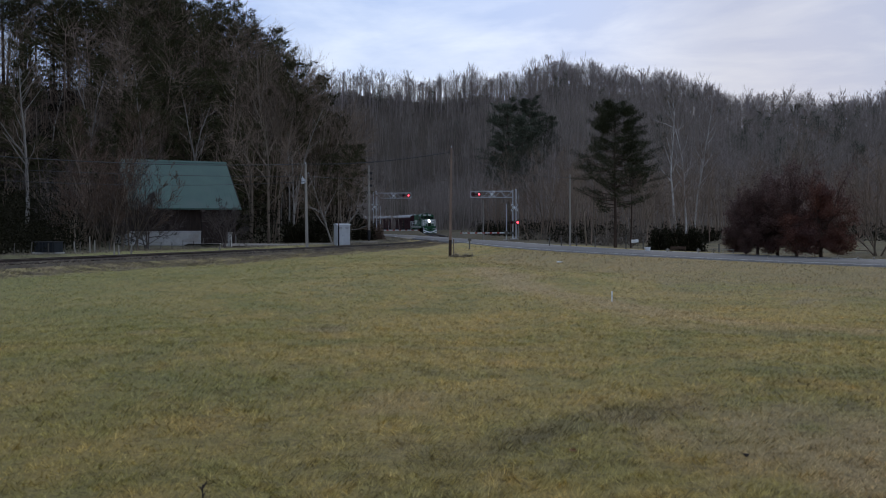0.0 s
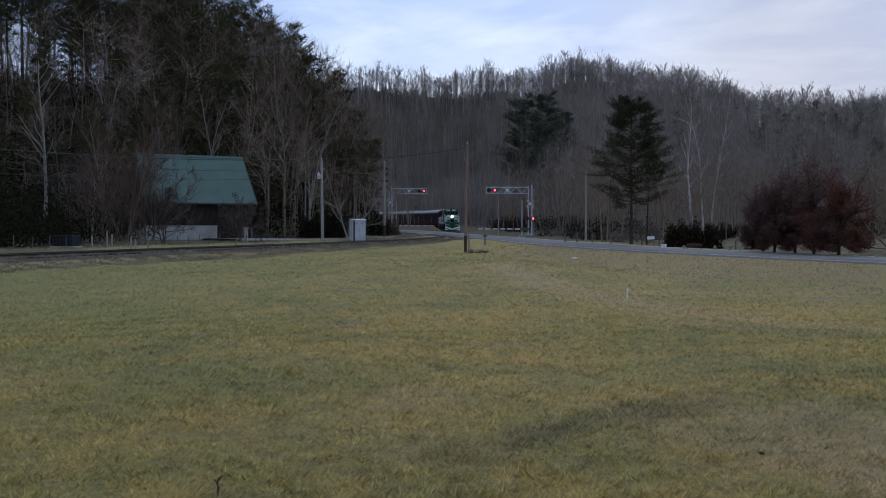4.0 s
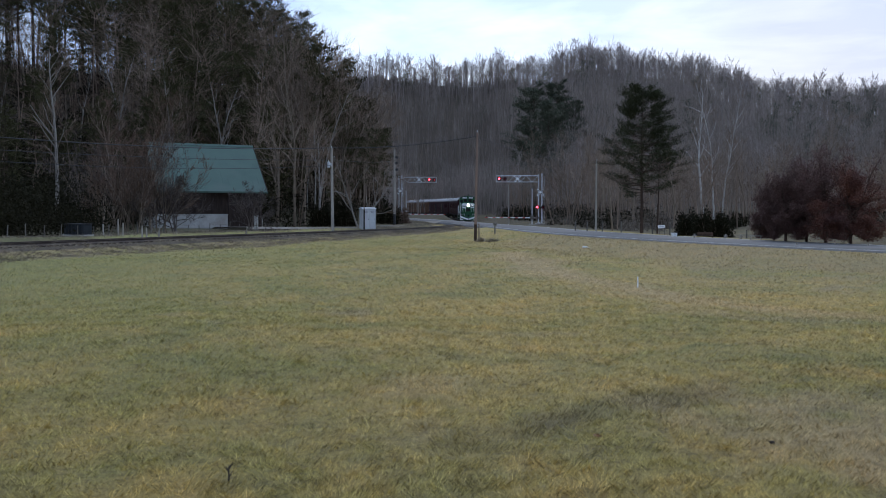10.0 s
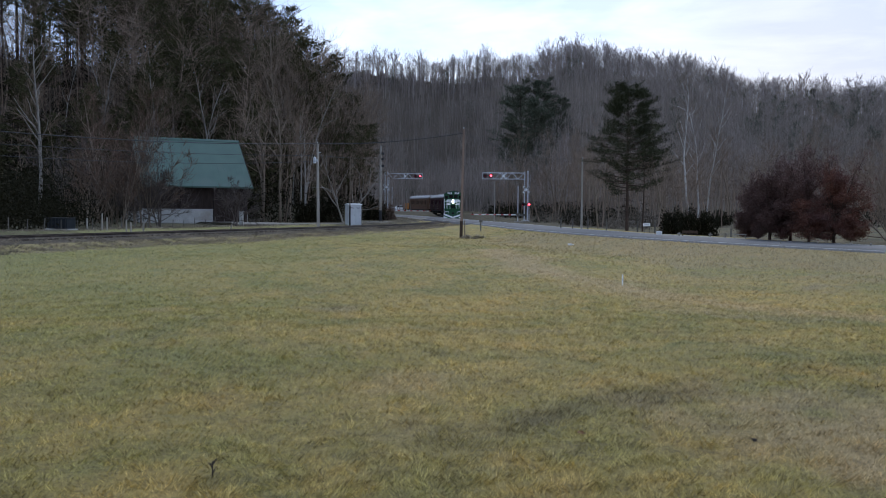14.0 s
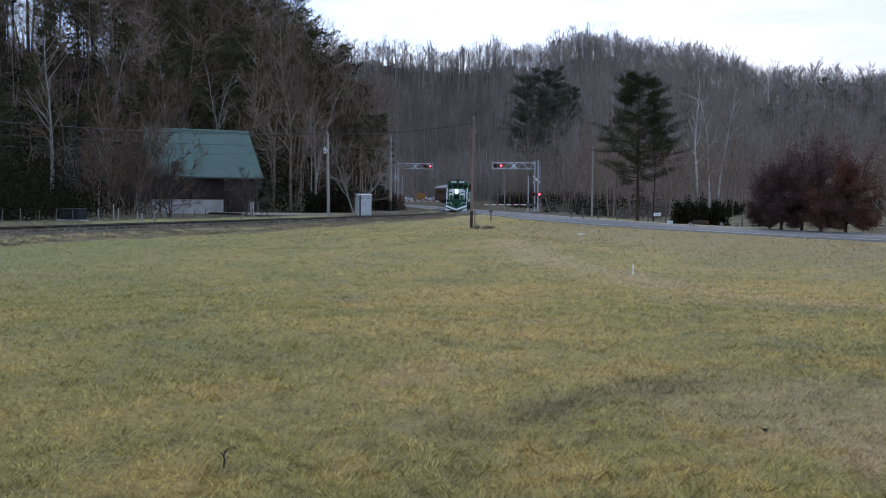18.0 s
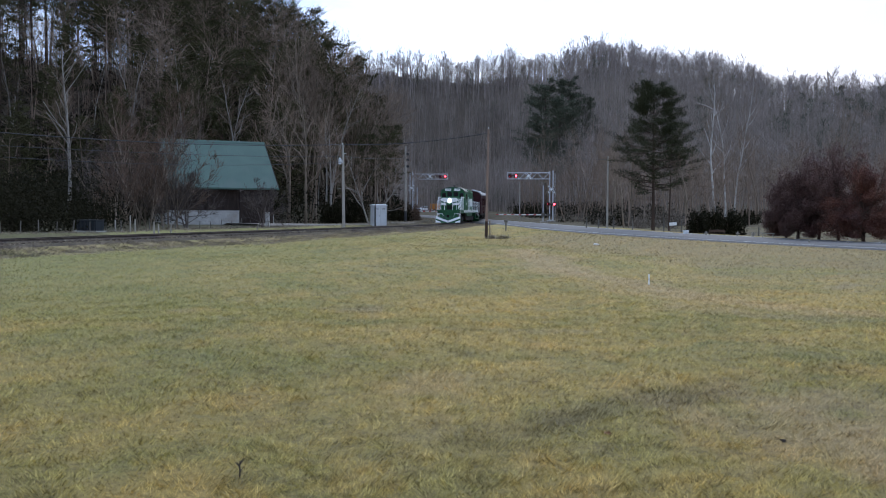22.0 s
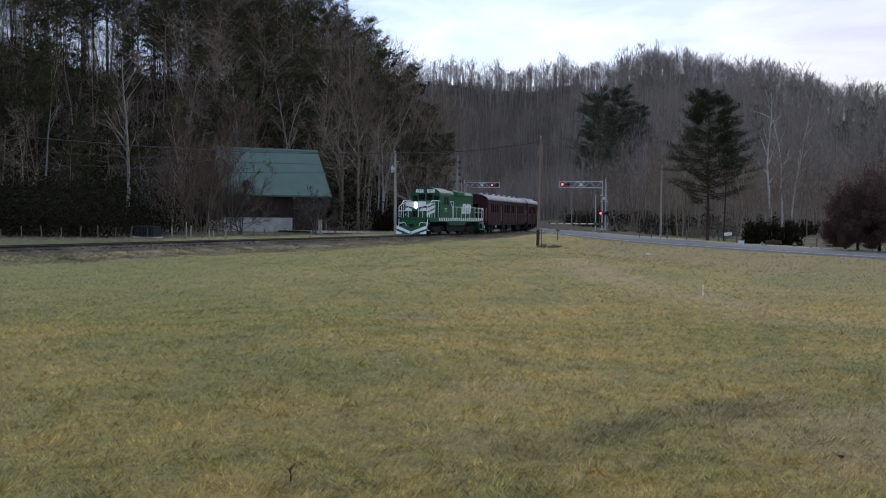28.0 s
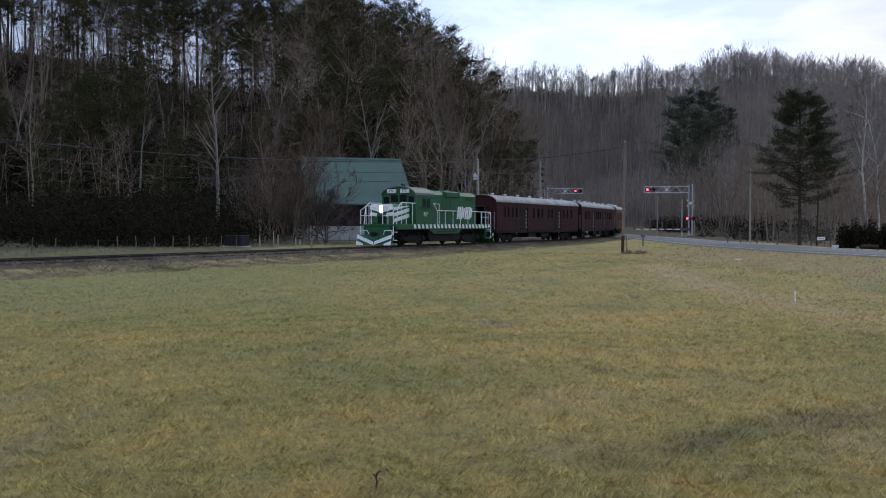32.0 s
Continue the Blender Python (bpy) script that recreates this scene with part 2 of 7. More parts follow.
def box(bm, x0, x1, y0, y1, z0, z1, bevel=0.0, m=None):
    g = bmesh.ops.create_cube(bm, size=1)["verts"]
    mm = Matrix.Translation(((x0 + x1) / 2, (y0 + y1) / 2, (z0 + z1) / 2)) @ Matrix.Diagonal((abs(x1 - x0), abs(y1 - y0), abs(z1 - z0), 1))
    if m is not None:
        mm = m @ mm
    bmesh.ops.transform(bm, matrix=mm, verts=g)
    if bevel:
        vs = set(g)
        bmesh.ops.bevel(bm, geom=[e for e in bm.edges if e.verts[0] in vs and e.verts[1] in vs], offset=bevel, segments=2, affect="EDGES", profile=0.5)
    return bm


def rod(bm, a, b, r, r2=None, sides=8, caps=True):
    a, b = Vector(a), Vector(b)
    d = b - a
    m = Matrix.Translation((a + b) / 2) @ d.to_track_quat("Z", "Y").to_matrix().to_4x4()
    bmesh.ops.create_cone(bm, cap_ends=caps, segments=sides, radius1=r, radius2=r if r2 is None else r2, depth=d.length, matrix=m)
    return bm


def B():
    return bmesh.new()


def prism(bm, outline, axis, lo, hi):
    """An outline of (u, v) pairs swept along axis from lo to hi. axis x: (y, z); y: (x, z); z: (x, y)."""
    def at(u, v, w):
        return {"x": (w, u, v), "y": (u, w, v), "z": (u, v, w)}[axis]
    a = [bm.verts.new(at(u, v, lo)) for u, v in outline]
    b = [bm.verts.new(at(u, v, hi)) for u, v in outline]
    bm.faces.new(a)
    bm.faces.new(b[::-1])
    for i in range(len(a)):
        j = (i + 1) % len(a)
        bm.faces.new((a[i], b[i], b[j], a[j]))
    bmesh.ops.recalc_face_normals(bm, faces=bm.faces[:])
    return bm


def spline(points, step):
    """A smooth line through points (Catmull-Rom), resampled at an even step: positions and arc lengths."""
    p = np.array(points, float)
    p = np.vstack([2 * p[0] - p[1], p, 2 * p[-1] - p[-2]])
    out = []
    for i in range(1, len(p) - 2):
        for u in np.linspace(0, 1, 40, endpoint=False):
            out.append(0.5 * (2 * p[i] + (p[i + 1] - p[i - 1]) * u + (2 * p[i - 1] - 5 * p[i] + 4 * p[i + 1] - p[i + 2]) * u ** 2 + (3 * p[i] - p[i - 1] - 3 * p[i + 1] + p[i + 2]) * u ** 3))
    out = np.array(out + [p[-2]])
    s = np.r_[0, np.cumsum(np.linalg.norm(np.diff(out, axis=0), axis=1))]
    n = np.arange(0, s[-1], step)
    q = np.stack([np.interp(n, s, out[:, k]) for k in range(out.shape[1])], 1)
    w = int(12 / step)
    if len(q) > 6 * w:
        pad = np.vstack([2 * q[0] - q[w:0:-1], q, 2 * q[-1] - q[-2:-w - 2:-1]])
        kern = np.hanning(2 * w + 1)
        kern /= kern.sum()
        q = np.stack([np.convolve(pad[:, k], kern, "valid") for k in range(q.shape[1])], 1)
    return q, n


def near_line(x, y, line):
    """Distance and index of the nearest point of a line, for arrays x and y; the sign of the distance is + on the line's right."""
    px, py = line[:, 0], line[:, 1]
    d, k = np.full(x.shape, 1e9), np.zeros(x.shape, int)
    for lo in range(0, len(line), 6):
        dd = np.hypot(x - px[lo], y - py[lo])
        hit = dd < d
        d[hit], k[hit] = dd[hit], lo
    tx, ty = np.gradient(px), np.gradient(py)
    n = np.hypot(tx, ty)
    tx, ty = tx / n, ty / n
    side = (x - px[k]) * ty[k] - (y - py[k]) * tx[k]
    off = (x - px[k]) * tx[k] + (y - py[k]) * ty[k]
    return np.where(np.abs(off) < 4, side, np.sign(side) * d), k


def sstep(a, b, x):
    u = np.clip((x - a) / (b - a), 0, 1)
    return u * u * (3 - 2 * u)


def lumps(x, y, scale, seed=0):
    """Cheap smooth noise, about -1 to 1."""
    r = np.random.RandomState(seed)
    out = np.zeros_like(np.asarray(x, float))
    for _ in range(7):
        a, f, p = r.uniform(0, 6.28), r.uniform(0.6, 1.7) / scale, r.uniform(0, 6.28)
        out = out + np.sin((x * np.cos(a) + y * np.sin(a)) * f * 6.28 + p)
    return out / 3.5


# ---- plan: the railway, the road, the lie of the land ----
TRACK, TRACK_S = spline([
    (-150, 420, 1.6), (-90, 355, 1.4), (-55, 318, 1.3), (-37, 296, 1.2), (-22.5, 275, 1.1), (-16.9, 262, 1.0), (-11.7, 246, 0.9), (-7.3, 230, 0.8), (-2.9, 210, 0.68), (-0.9, 189, 0.47), (-0.1, 173, 0.37),
    (-0.15, 156, 0.27), (-0.7, 139.5, 0.13), (-1.9, 129, 0.05), (-4.7, 110, 0), (-9.6, 91, 0), (-14.6, 75, 0), (-19.2, 62, 0), (-23.5, 49, 0), (-27.6, 37.5, 0), (-34, 20, 0), (-41, 0, 0), (-56, -40, 0), (-80, -110, 0), (-120, -230, 0)], 0.5)
ROAD, ROAD_S = spline([
    (190, -60, 0), (120, -28, 0), (75, -5, 0), (50, 9, 0), (31, 24, 0), (21.5, 37, 0), (15.6, 51, 0), (11.4, 66, 0), (8.6, 82, 0), (6.8, 100, 0), (5.2, 116, 0), (2.6, 132, 0.05), (-1.0, 145, 0.2), (-5.6, 157, 0.45), (-12, 170, 0.7),
    (-22, 186, 1.0), (-38, 203, 1.2), (-70, 232, 1.6), (-130, 280, 2.5), (-230, 350, 3)], 0.5)
DRIVE, DRIVE_S = spline([(-6.5, 150, 0.35), (-8.2, 138, 0.2), (-9.2, 124, 0.1), (-11.2, 111, 0.05), (-14.4, 98, 0.05), (-18.2, 90, 0.2), (-21.5, 85, 0.25)], 0.5)
ROAD_HALF, CREST_R = 3.0, 430.0

# crest of the far ridge: way (degrees right of straight ahead), ground height in degrees over the eye
RIDGE_B = np.array([-60, -30, -12, -8, -5.5, -0.8, 2.7, 4.6, 7.6, 10.2, 13.7, 17.2, 20.2, 23.5, 40, 60.0])
RIDGE_E = np.array([4.0, 4.5, 6.0, 7.1, 7.4, 7.4, 7.35, 7.35, 7.85, 7.0, 6.5, 5.3, 4.9, 4.9, 4.8, 4.0])
# the near hill: ground height in degrees, and how far its crest stands
HILL_B = np.array([-80, -60, -45, -36, -30, -26, -22.8, -19.5, -16, -13, -11, -9.6, -8, -6.5, -5, -4.0])
HILL_E = np.array([6, 7, 9.0, 9.6, 9.0, 8.1, 7.7, 8.0, 7.6, 6.6, 5.6, 4.4, 2.8, 1.4, 0.5, 0.0])


def ground_z(x, y):
    x, y = np.asarray(x, float), np.asarray(y, float)
    r, b = np.hypot(x, y), np.degrees(np.arctan2(x, y))
    dt, kt = near_line(x, y, TRACK)
    dr, kr = near_line(x, y, ROAD)
    # field: a shallow hollow between the standpoint, the road and the railway
    z = -0.1 - 0.5 * sstep(8, 26, r) + 0.07 * lumps(x, y, 14, 3) + 0.02 * lumps(x, y, 2.5, 4)
    z = np.where(r > 60, z + 0.3 * sstep(60, 95, r), z)
    # far side of the railway: a yard, a little higher
    yard = 0.05 + 0.35 * sstep(8, 30, dt) + 0.05 * lumps(x, y, 16, 5)
    z = z + (yard - z) * sstep(0.5, 2.5, dt)
    # far side of the road
    yard2 = -0.15 + 0.4 * sstep(6, 40, dr) + 0.08 * lumps(x, y, 12, 6)
    z = np.where((y > -100) & (dt < 4), z + (yard2 - z) * sstep(1, 4, dr), z)
    z = np.where(dt < -1, z, np.where((dt > 3) & (y > 120), np.maximum(z, 0.1 + (y - 120) * 0.006), z))
    z = np.where((dt < -4) & (y > 215) & (x > -60), np.maximum(z, 0.7 + (y - 215) * 0.012), z)
    # hills
    be = np.where(y < 0, 0, 1)
    hill_e = np.interp(b, HILL_B, HILL_E, left=5, right=0)
    foot, top = 112.0, 178.0
    hz = r * np.tan(np.radians(hill_e)) + 1.0
    rise = sstep(foot, top, r) * 0.75 + 0.25 * np.clip((r - foot) / (top - foot), 0, 1)
    fall = 1 - sstep(top + 6, top + 95, r)
    near = hz * rise * fall * be
    ridge_e = np.interp(b, RIDGE_B, RIDGE_E, left=4, right=4)
    foot2 = np.interp(b, [-6, 0, 6, 14, 24], [330.0, 315.0, 215.0, 165.0, 190.0])
    u = np.clip((r - foot2) / (CREST_R - foot2), 0, 1)
    far = (CREST_R * np.tan(np.radians(ridge_e)) + 1.5) * (0.55 * u + 0.45 * sstep(0, 1, u)) * (1 - 0.85 * sstep(CREST_R + 8, CREST_R + 220, r))
    z = z + near * (1 + 0.04 * lumps(x, y, 40, 8)) + np.maximum(far - near, 0) * (1 + 0.03 * lumps(x, y, 70, 9))
    # beds
    bed = TRACK[kt, 2] - 0.34
    z = z + (bed - z) * (1 - sstep(1.9, 4.6, np.abs(dt)))
    rz = ROAD[kr, 2] - 0.06
    z = z + (rz - z) * (1 - sstep(ROAD_HALF + 0.9, ROAD_HALF + 6.5, np.abs(dr)))
    cross = (np.abs(dt) < 6) & (np.abs(dr) < ROAD_HALF + 2)
    return np.where(cross, np.minimum(z, TRACK[kt, 2] - 0.3), z)


def gz(x, y):
    return float(ground_z(np.array([x]), np.array([y]))[0])


def polar(deg, dist):
    return dist * math.sin(radians(deg)), dist * math.cos(radians(deg))


# ---- the ground: one sheet to the horizon ----
RUT_A = [(-0.1, 6.3), (0.3, 6.75), (0.7, 7.2), (1.2, 7.75), (1.7, 8.3), (2.4, 8.9), (3.4, 9.9), (5, 11)]
RUT_B = [(0.3, 4.7), (1.1, 5.7), (1.6, 6.3), (2.1, 6.9), (3.0, 8.0), (3.9, 9.0), (6, 10.4)]
# ochre patches in the turf: middle, half width and half depth
GOLD = [(-0.5, 7.9, 1.1, 1.3), (-2.9, 6.6, 0.9, 1.2), (-4.6, 9.0, 1.3, 1.0), (0.7, 9.6, 1.0, 1.0), (-1.6, 12.5, 1.6, 1.4), (2.2, 12.0, 1.2, 0.9), (5.5, 13.5, 1.6, 1.3), (-7.5, 14, 1.8, 1.5), (1.5, 21, 3.0, 3.0), (8.5, 22, 3.5, 3.0), (1.0, 5.4, 0.6, 0.4), (-1.8, 5.2, 0.5, 0.4)]
ROADSIDE = [(60, -6), (36, 10), (24, 20), (15.5, 35), (10.5, 50), (7, 64)]
SWALE = [(2.0, 50), (3.2, 34.2), (4.2, 29.6), (4.9, 25.6), (5.6, 22.0), (6.6, 19.8), (8.0, 18.4)]


def line_dist(x, y, pts):
    out = np.full(x.shape, 1e9)
    for (ax, ay), (bx, by) in zip(pts, pts[1:]):
        u = np.clip(((x - ax) * (bx - ax) + (y - ay) * (by - ay)) / ((bx - ax) ** 2 + (by - ay) ** 2), 0, 1)
        out = np.minimum(out, np.hypot(x - ax - u * (bx - ax), y - ay - u * (by - ay)))
    return out


def turf(x, y, field=False):
    """Where the turf is bleached, where wheels have rutted it, where leaf litter and thin grass, darkened for tree
    shade, take over.
    """
    w = 1.0 + 0.55 * lumps(x, y, 5, 51) + 0.35 * lumps(x, y, 1.3, 52)
    dry = 1 - sstep(0.3, 1.9, line_dist(x, y, SWALE) / np.maximum(w, 0.3))
    dry = np.maximum(dry, 1 - sstep(0.5, 1.7, np.hypot(x - 3.1, (y - 6.1) * 0.8) / np.maximum(w, 0.3) * 0.75))
    dry = np.maximum(dry, 0.65 * (1 - sstep(1.5, 8, line_dist(x, y, ROADSIDE) / np.maximum(w, 0.4))))
    dry = np.maximum(dry, 0.8 * (1 - sstep(0.15, 0.6, np.hypot((x + 0.4), (y - 8.6) * 0.7) / np.maximum(w, 0.3))))
    rut = np.maximum(1 - sstep(0.08, 0.42, line_dist(x, y, RUT_A) / np.maximum(w, 0.4)), 0.4 * (1 - sstep(0.05, 0.3, line_dist(x, y, RUT_B) / np.maximum(w, 0.4))))
    worn = np.exp(-((x - 0.75) ** 2 + (y - 7.1) ** 2) / 0.3) + 0.8 * np.exp(-((x - 1.6) ** 2 + (y - 8.15) ** 2) / 0.45)
    rut = rut * np.clip(0.3 + 0.7 * worn + 0.2 * lumps(x, y, 0.6, 54), 0, 1)
    rut = np.maximum(rut, 0.42 * (1 - sstep(1.5, 9, line_dist(x, y, ROADSIDE) / np.maximum(w, 0.4))))
    gold = np.zeros_like(dry)
    for gx, gy, gw, gd in GOLD:
        gold = np.maximum(gold, np.exp(-((x - gx) / gw) ** 2 - ((y - gy) / gd) ** 2))
    gold = np.clip(gold * (0.75 + 0.7 * lumps(x, y, 0.9, 56) + 0.4 * lumps(x, y, 0.3, 57)), 0, 1) * (1 - rut)
    if field:
        return dry, rut, gold, np.zeros_like(dry)
    dt, _ = near_line(x, y, TRACK)
    dr, _ = near_line(x, y, ROAD)
    bank = sstep(-7.2, -4.6, dt) * (1 - sstep(-2.4, -1.6, dt)) * np.clip(0.8 + 0.4 * lumps(x, y, 3.5, 55), 0, 1)
    dry = np.maximum(dry, bank * 0.9)
    litter = np.maximum(0.92 * sstep(4.0, 5.5, dt), 0.85 * sstep(5.5, 8, dr))
    litter = np.maximum(litter, sstep(92, 104, np.hypot(x, y)) * ((dt > 3) | (dr > 4)))
    litter = np.where((dt > 3) & (dt < 9) & (y < 60), 0.62, litter)
    return dry, rut, gold, np.clip(litter + 0.12 * lumps(x, y, 4, 53), 0, 1) * (litter > 0)


def set_turf(me, values):
    for nm, val in zip(("dry", "rut", "gold", "litter"), values):
        me.attributes.new(nm, "FLOAT", "POINT").data.foreach_set("value", val.astype(np.float32))


def grass_material(name="field_grass", blades=False):
    m = bpy.data.materials.new(name)
    m.use_nodes = True
    n, l = m.node_tree.nodes, m.node_tree.links
    p = n["Principled BSDF"]
    p.inputs["Roughness"].default_value = 0.9
    p.inputs["Specular IOR Level"].default_value = 0.2
    tc = n.new("ShaderNodeTexCoord")

    def tex(scale, detail=6, rough=0.62, stretch=(1, 1, 1), dist=0.0):
        mp = n.new("ShaderNodeMapping")
        mp.inputs["Scale"].default_value = stretch
        t = n.new("ShaderNodeTexNoise")
        t.inputs["Scale"].default_value, t.inputs["Detail"].default_value, t.inputs["Roughness"].default_value, t.inputs["Distortion"].default_value = scale, detail, rough, dist
        l.new(tc.outputs["Object"], mp.inputs["Vector"])
        l.new(mp.outputs["Vector"], t.inputs["Vector"])
        return t.outputs["Fac"]

    def attr(nm):
        a = n.new("ShaderNodeAttribute")
        a.attribute_name = nm
        return a.outputs["Fac"]

    def mix(fac, a, b, lo, hi, most=1.0):
        r = n.new("ShaderNodeMapRange")
        r.inputs["From Min"].default_value, r.inputs["From Max"].default_value, r.inputs["To Max"].default_value = lo, hi, most
        l.new(fac, r.inputs["Value"])
        x = n.new("ShaderNodeMix")
        x.data_type = "RGBA"
        l.new(r.outputs["Result"], x.inputs["Factor"])
        for sock, v in (("A", a), ("B", b)):
            if isinstance(v, tuple):
                x.inputs[sock].default_value = (*v, 1)
            else:
                l.new(v, x.inputs[sock])
        return x.outputs["Result"]

    c = mix(tex(0.2, 7, 0.7, (1, 0.5, 1), 0.8), (0.25, 0.225, 0.078), (0.36, 0.275, 0.105), 0.42, 0.58)
    c = mix(tex(0.8, 7, 0.7, (1, 0.6, 1)), c, (0.46, 0.295, 0.1), 0.5, 0.66, 0.62)
    c = mix(tex(0.45, 6, 0.7, (1, 0.6, 1), 0.5), c, (0.17, 0.18, 0.078), 0.5, 0.64, 0.72)
    c = mix(tex(0.3, 5, 0.6, (1, 0.55, 1), 1.2), c, (0.31, 0.25, 0.165), 0.57, 0.69, 0.75)
    c = mix(tex(3.2, 8, 0.75), c, (0.119, 0.104, 0.053), 0.47, 0.74)
    c = mix(tex(24, 6, 0.75), c, (0.46, 0.36, 0.19), 0.5, 0.85, 0.7)
    side = n.new("ShaderNodeSeparateXYZ")
    l.new(tc.outputs["Object"], side.inputs[0])
    c = mix(side.outputs["X"], (0.2, 0.21, 0.088), c, -26, 0)  # the damp side towards the railway stays greener
    c = mix(attr("dry"), c, (0.385, 0.285, 0.168), 0.0, 1.0, 0.7)
    c = mix(attr("gold"), c, (0.45, 0.315, 0.115), 0.0, 1.0, 0.5)
    c = mix(attr("rut"), c, (0.125, 0.103, 0.075), 0.0, 1.0, 0.6)
    if not blades:
        c = mix(tex(55, 7, 0.8), c, (0.42, 0.35, 0.18), 0.5, 0.8, 0.55)
        # dark specks: the shade between grass blades is put into the ground colour
        c = mix(tex(34, 7, 0.8), c, (0.045, 0.04, 0.02), 0.49, 0.72, 0.85)
        c = mix(tex(14, 6, 0.8), c, (0.07, 0.056, 0.031), 0.46, 0.74, 0.82)
    # leaf litter, with the shade under the trees put into its colour
    c = mix(attr("litter"), c, (0.046, 0.04, 0.028), 0.0, 1.0, 0.94)
    # leaf litter takes over on the wooded slopes, by height
    sep = n.new("ShaderNodeSeparateXYZ")
    l.new(tc.outputs["Object"], sep.inputs[0])
    c = mix(sep.outputs["Z"], c, (0.055, 0.044, 0.036), 1.2, 3.0)
    warm = n.new("ShaderNodeMix")
    warm.data_type, warm.blend_type = "RGBA", "MULTIPLY"
    warm.inputs["Factor"].default_value, warm.inputs["B"].default_value = 1.0, (1.26, 1.19, 1.02, 1)
    l.new(c, warm.inputs["A"])
    c = warm.outputs["Result"]
    if blades:
        geo, h, r = n.new("ShaderNodeNewGeometry"), n.new("ShaderNodeHueSaturation"), n.new("ShaderNodeMapRange")
        r.inputs["To Min"].default_value, r.inputs["To Max"].default_value = 0.28, 2.2
        l.new(geo.outputs["Random Per Island"], r.inputs["Value"])
        l.new(r.outputs["Result"], h.inputs["Value"])
        l.new(c, h.inputs["Color"])
        l.new(h.outputs["Color"], p.inputs["Base Color"])
        return m
    l.new(c, p.inputs["Base Color"])
    bmp = n.new("ShaderNodeBump")
    bmp.inputs["Strength"].default_value, bmp.inputs["Distance"].default_value = 0.9, 0.06
    l.new(tex(9, 8, 0.8), bmp.inputs["Height"])
    l.new(bmp.outputs["Normal"], p.inputs["Normal"])
    return m


M["grass"] = grass_material()
M["blades"] = grass_material("grass_blades", True)


def build_ground():
    ang = np.radians(np.r_[np.arange(-180, -46, 6), np.arange(-46, 34, 0.4), np.arange(34, 180, 6)])
    rad = np.r_[0.0005, np.arange(1, 30, 0.5), np.arange(30, 110, 0.8), np.arange(110, 220, 1.6), np.arange(220, 500, 8), np.geomspace(500, 4200, 14)]
    rr, aa = np.meshgrid(rad, ang, indexing="ij")
    x, y = rr * np.sin(aa) + 0.2, rr * np.cos(aa) + 0.13
    z = ground_z(x.ravel(), y.ravel()).reshape(x.shape)
    v = np.stack([x, y, z], -1).reshape(-1, 3)
    na, nr = len(ang), len(rad)
    i, j = np.meshgrid(np.arange(nr - 1), np.arange(na), indexing="ij")
    a, b = i * na + j, i * na + (j + 1) % na
    f = np.stack([a, a + na, b + na, b], -1).reshape(-1, 4)
    me = mesh_from("ground", v, f, M["grass"], smooth=True)
    set_turf(me, turf(v[:, 0], v[:, 1]))
    tagged(new("ground", me), "winter field of patchy green and tan grass rising into wooded hills", "ground", kind="structure")


build_ground()


def ribbon(line, lo, hi, offsets, heights, closed=False):
    """A swept strip along part of a line: cross-section offsets (right +) and heights."""
    p = line[lo:hi]
    t = np.gradient(line[:, :2], axis=0)[lo:hi]
    t /= np.linalg.norm(t, axis=1)[:, None]
    nrm = np.stack([t[:, 1], -t[:, 0]], 1)
    k = len(offsets)
    v = np.zeros((len(p), k, 3))
    for c, (o, h) in enumerate(zip(offsets, heights)):
        v[:, c, :2], v[:, c, 2] = p[:, :2] + nrm * o, p[:, 2] + h
    i, j = np.meshgrid(np.arange(len(p) - 1), np.arange(k if closed else k - 1), indexing="ij")
    a, b = i * k + j, i * k + (j + 1) % k
    return v.reshape(-1, 3), np.stack([a, b, b + k, a + k], -1).reshape(-1, 4)


H = ROAD_HALF
tagged(new("road", mesh_from("road", *ribbon(ROAD, 0, len(ROAD), (-H - 0.5, -H - 0.3, 0, H + 0.3, H + 0.5), (-0.25, 0.0, 0.05, 0.0, -0.25)), M["asphalt"])), "grey worn asphalt two-lane road over the railway", "road", kind="structure")
for side, nm in ((-1, "edge"), (1, "edge")):
    o = side * (H - 0.15)
    tagged(new("trim_road_edge_line", mesh_from("edge_line", *ribbon(ROAD, 0, len(ROAD), (o - 0.08, o + 0.08), (0.012, 0.012)), M["paint"])), "faded white painted line along the road edge", "road marking", kind="structure")
tagged(new("road_drive", mesh_from("drive", *ribbon(DRIVE, 0, len(DRIVE), (-2.6, -2.0, 2.0, 2.6), (-0.1, 0.07, 0.07, -0.1)), M["gravel"])), "pale gravel drive beside the railway", "drive", kind="structure")
tagged(new("ground_track_bed", mesh_from("bed", *ribbon(TRACK, 0, len(TRACK), (-3.4, -2.0, 2.0, 3.0), (-0.72, -0.24, -0.24, -0.6)), M["ballast"])), "dark weedy ballast bank of the railway", "track bed", kind="structure")


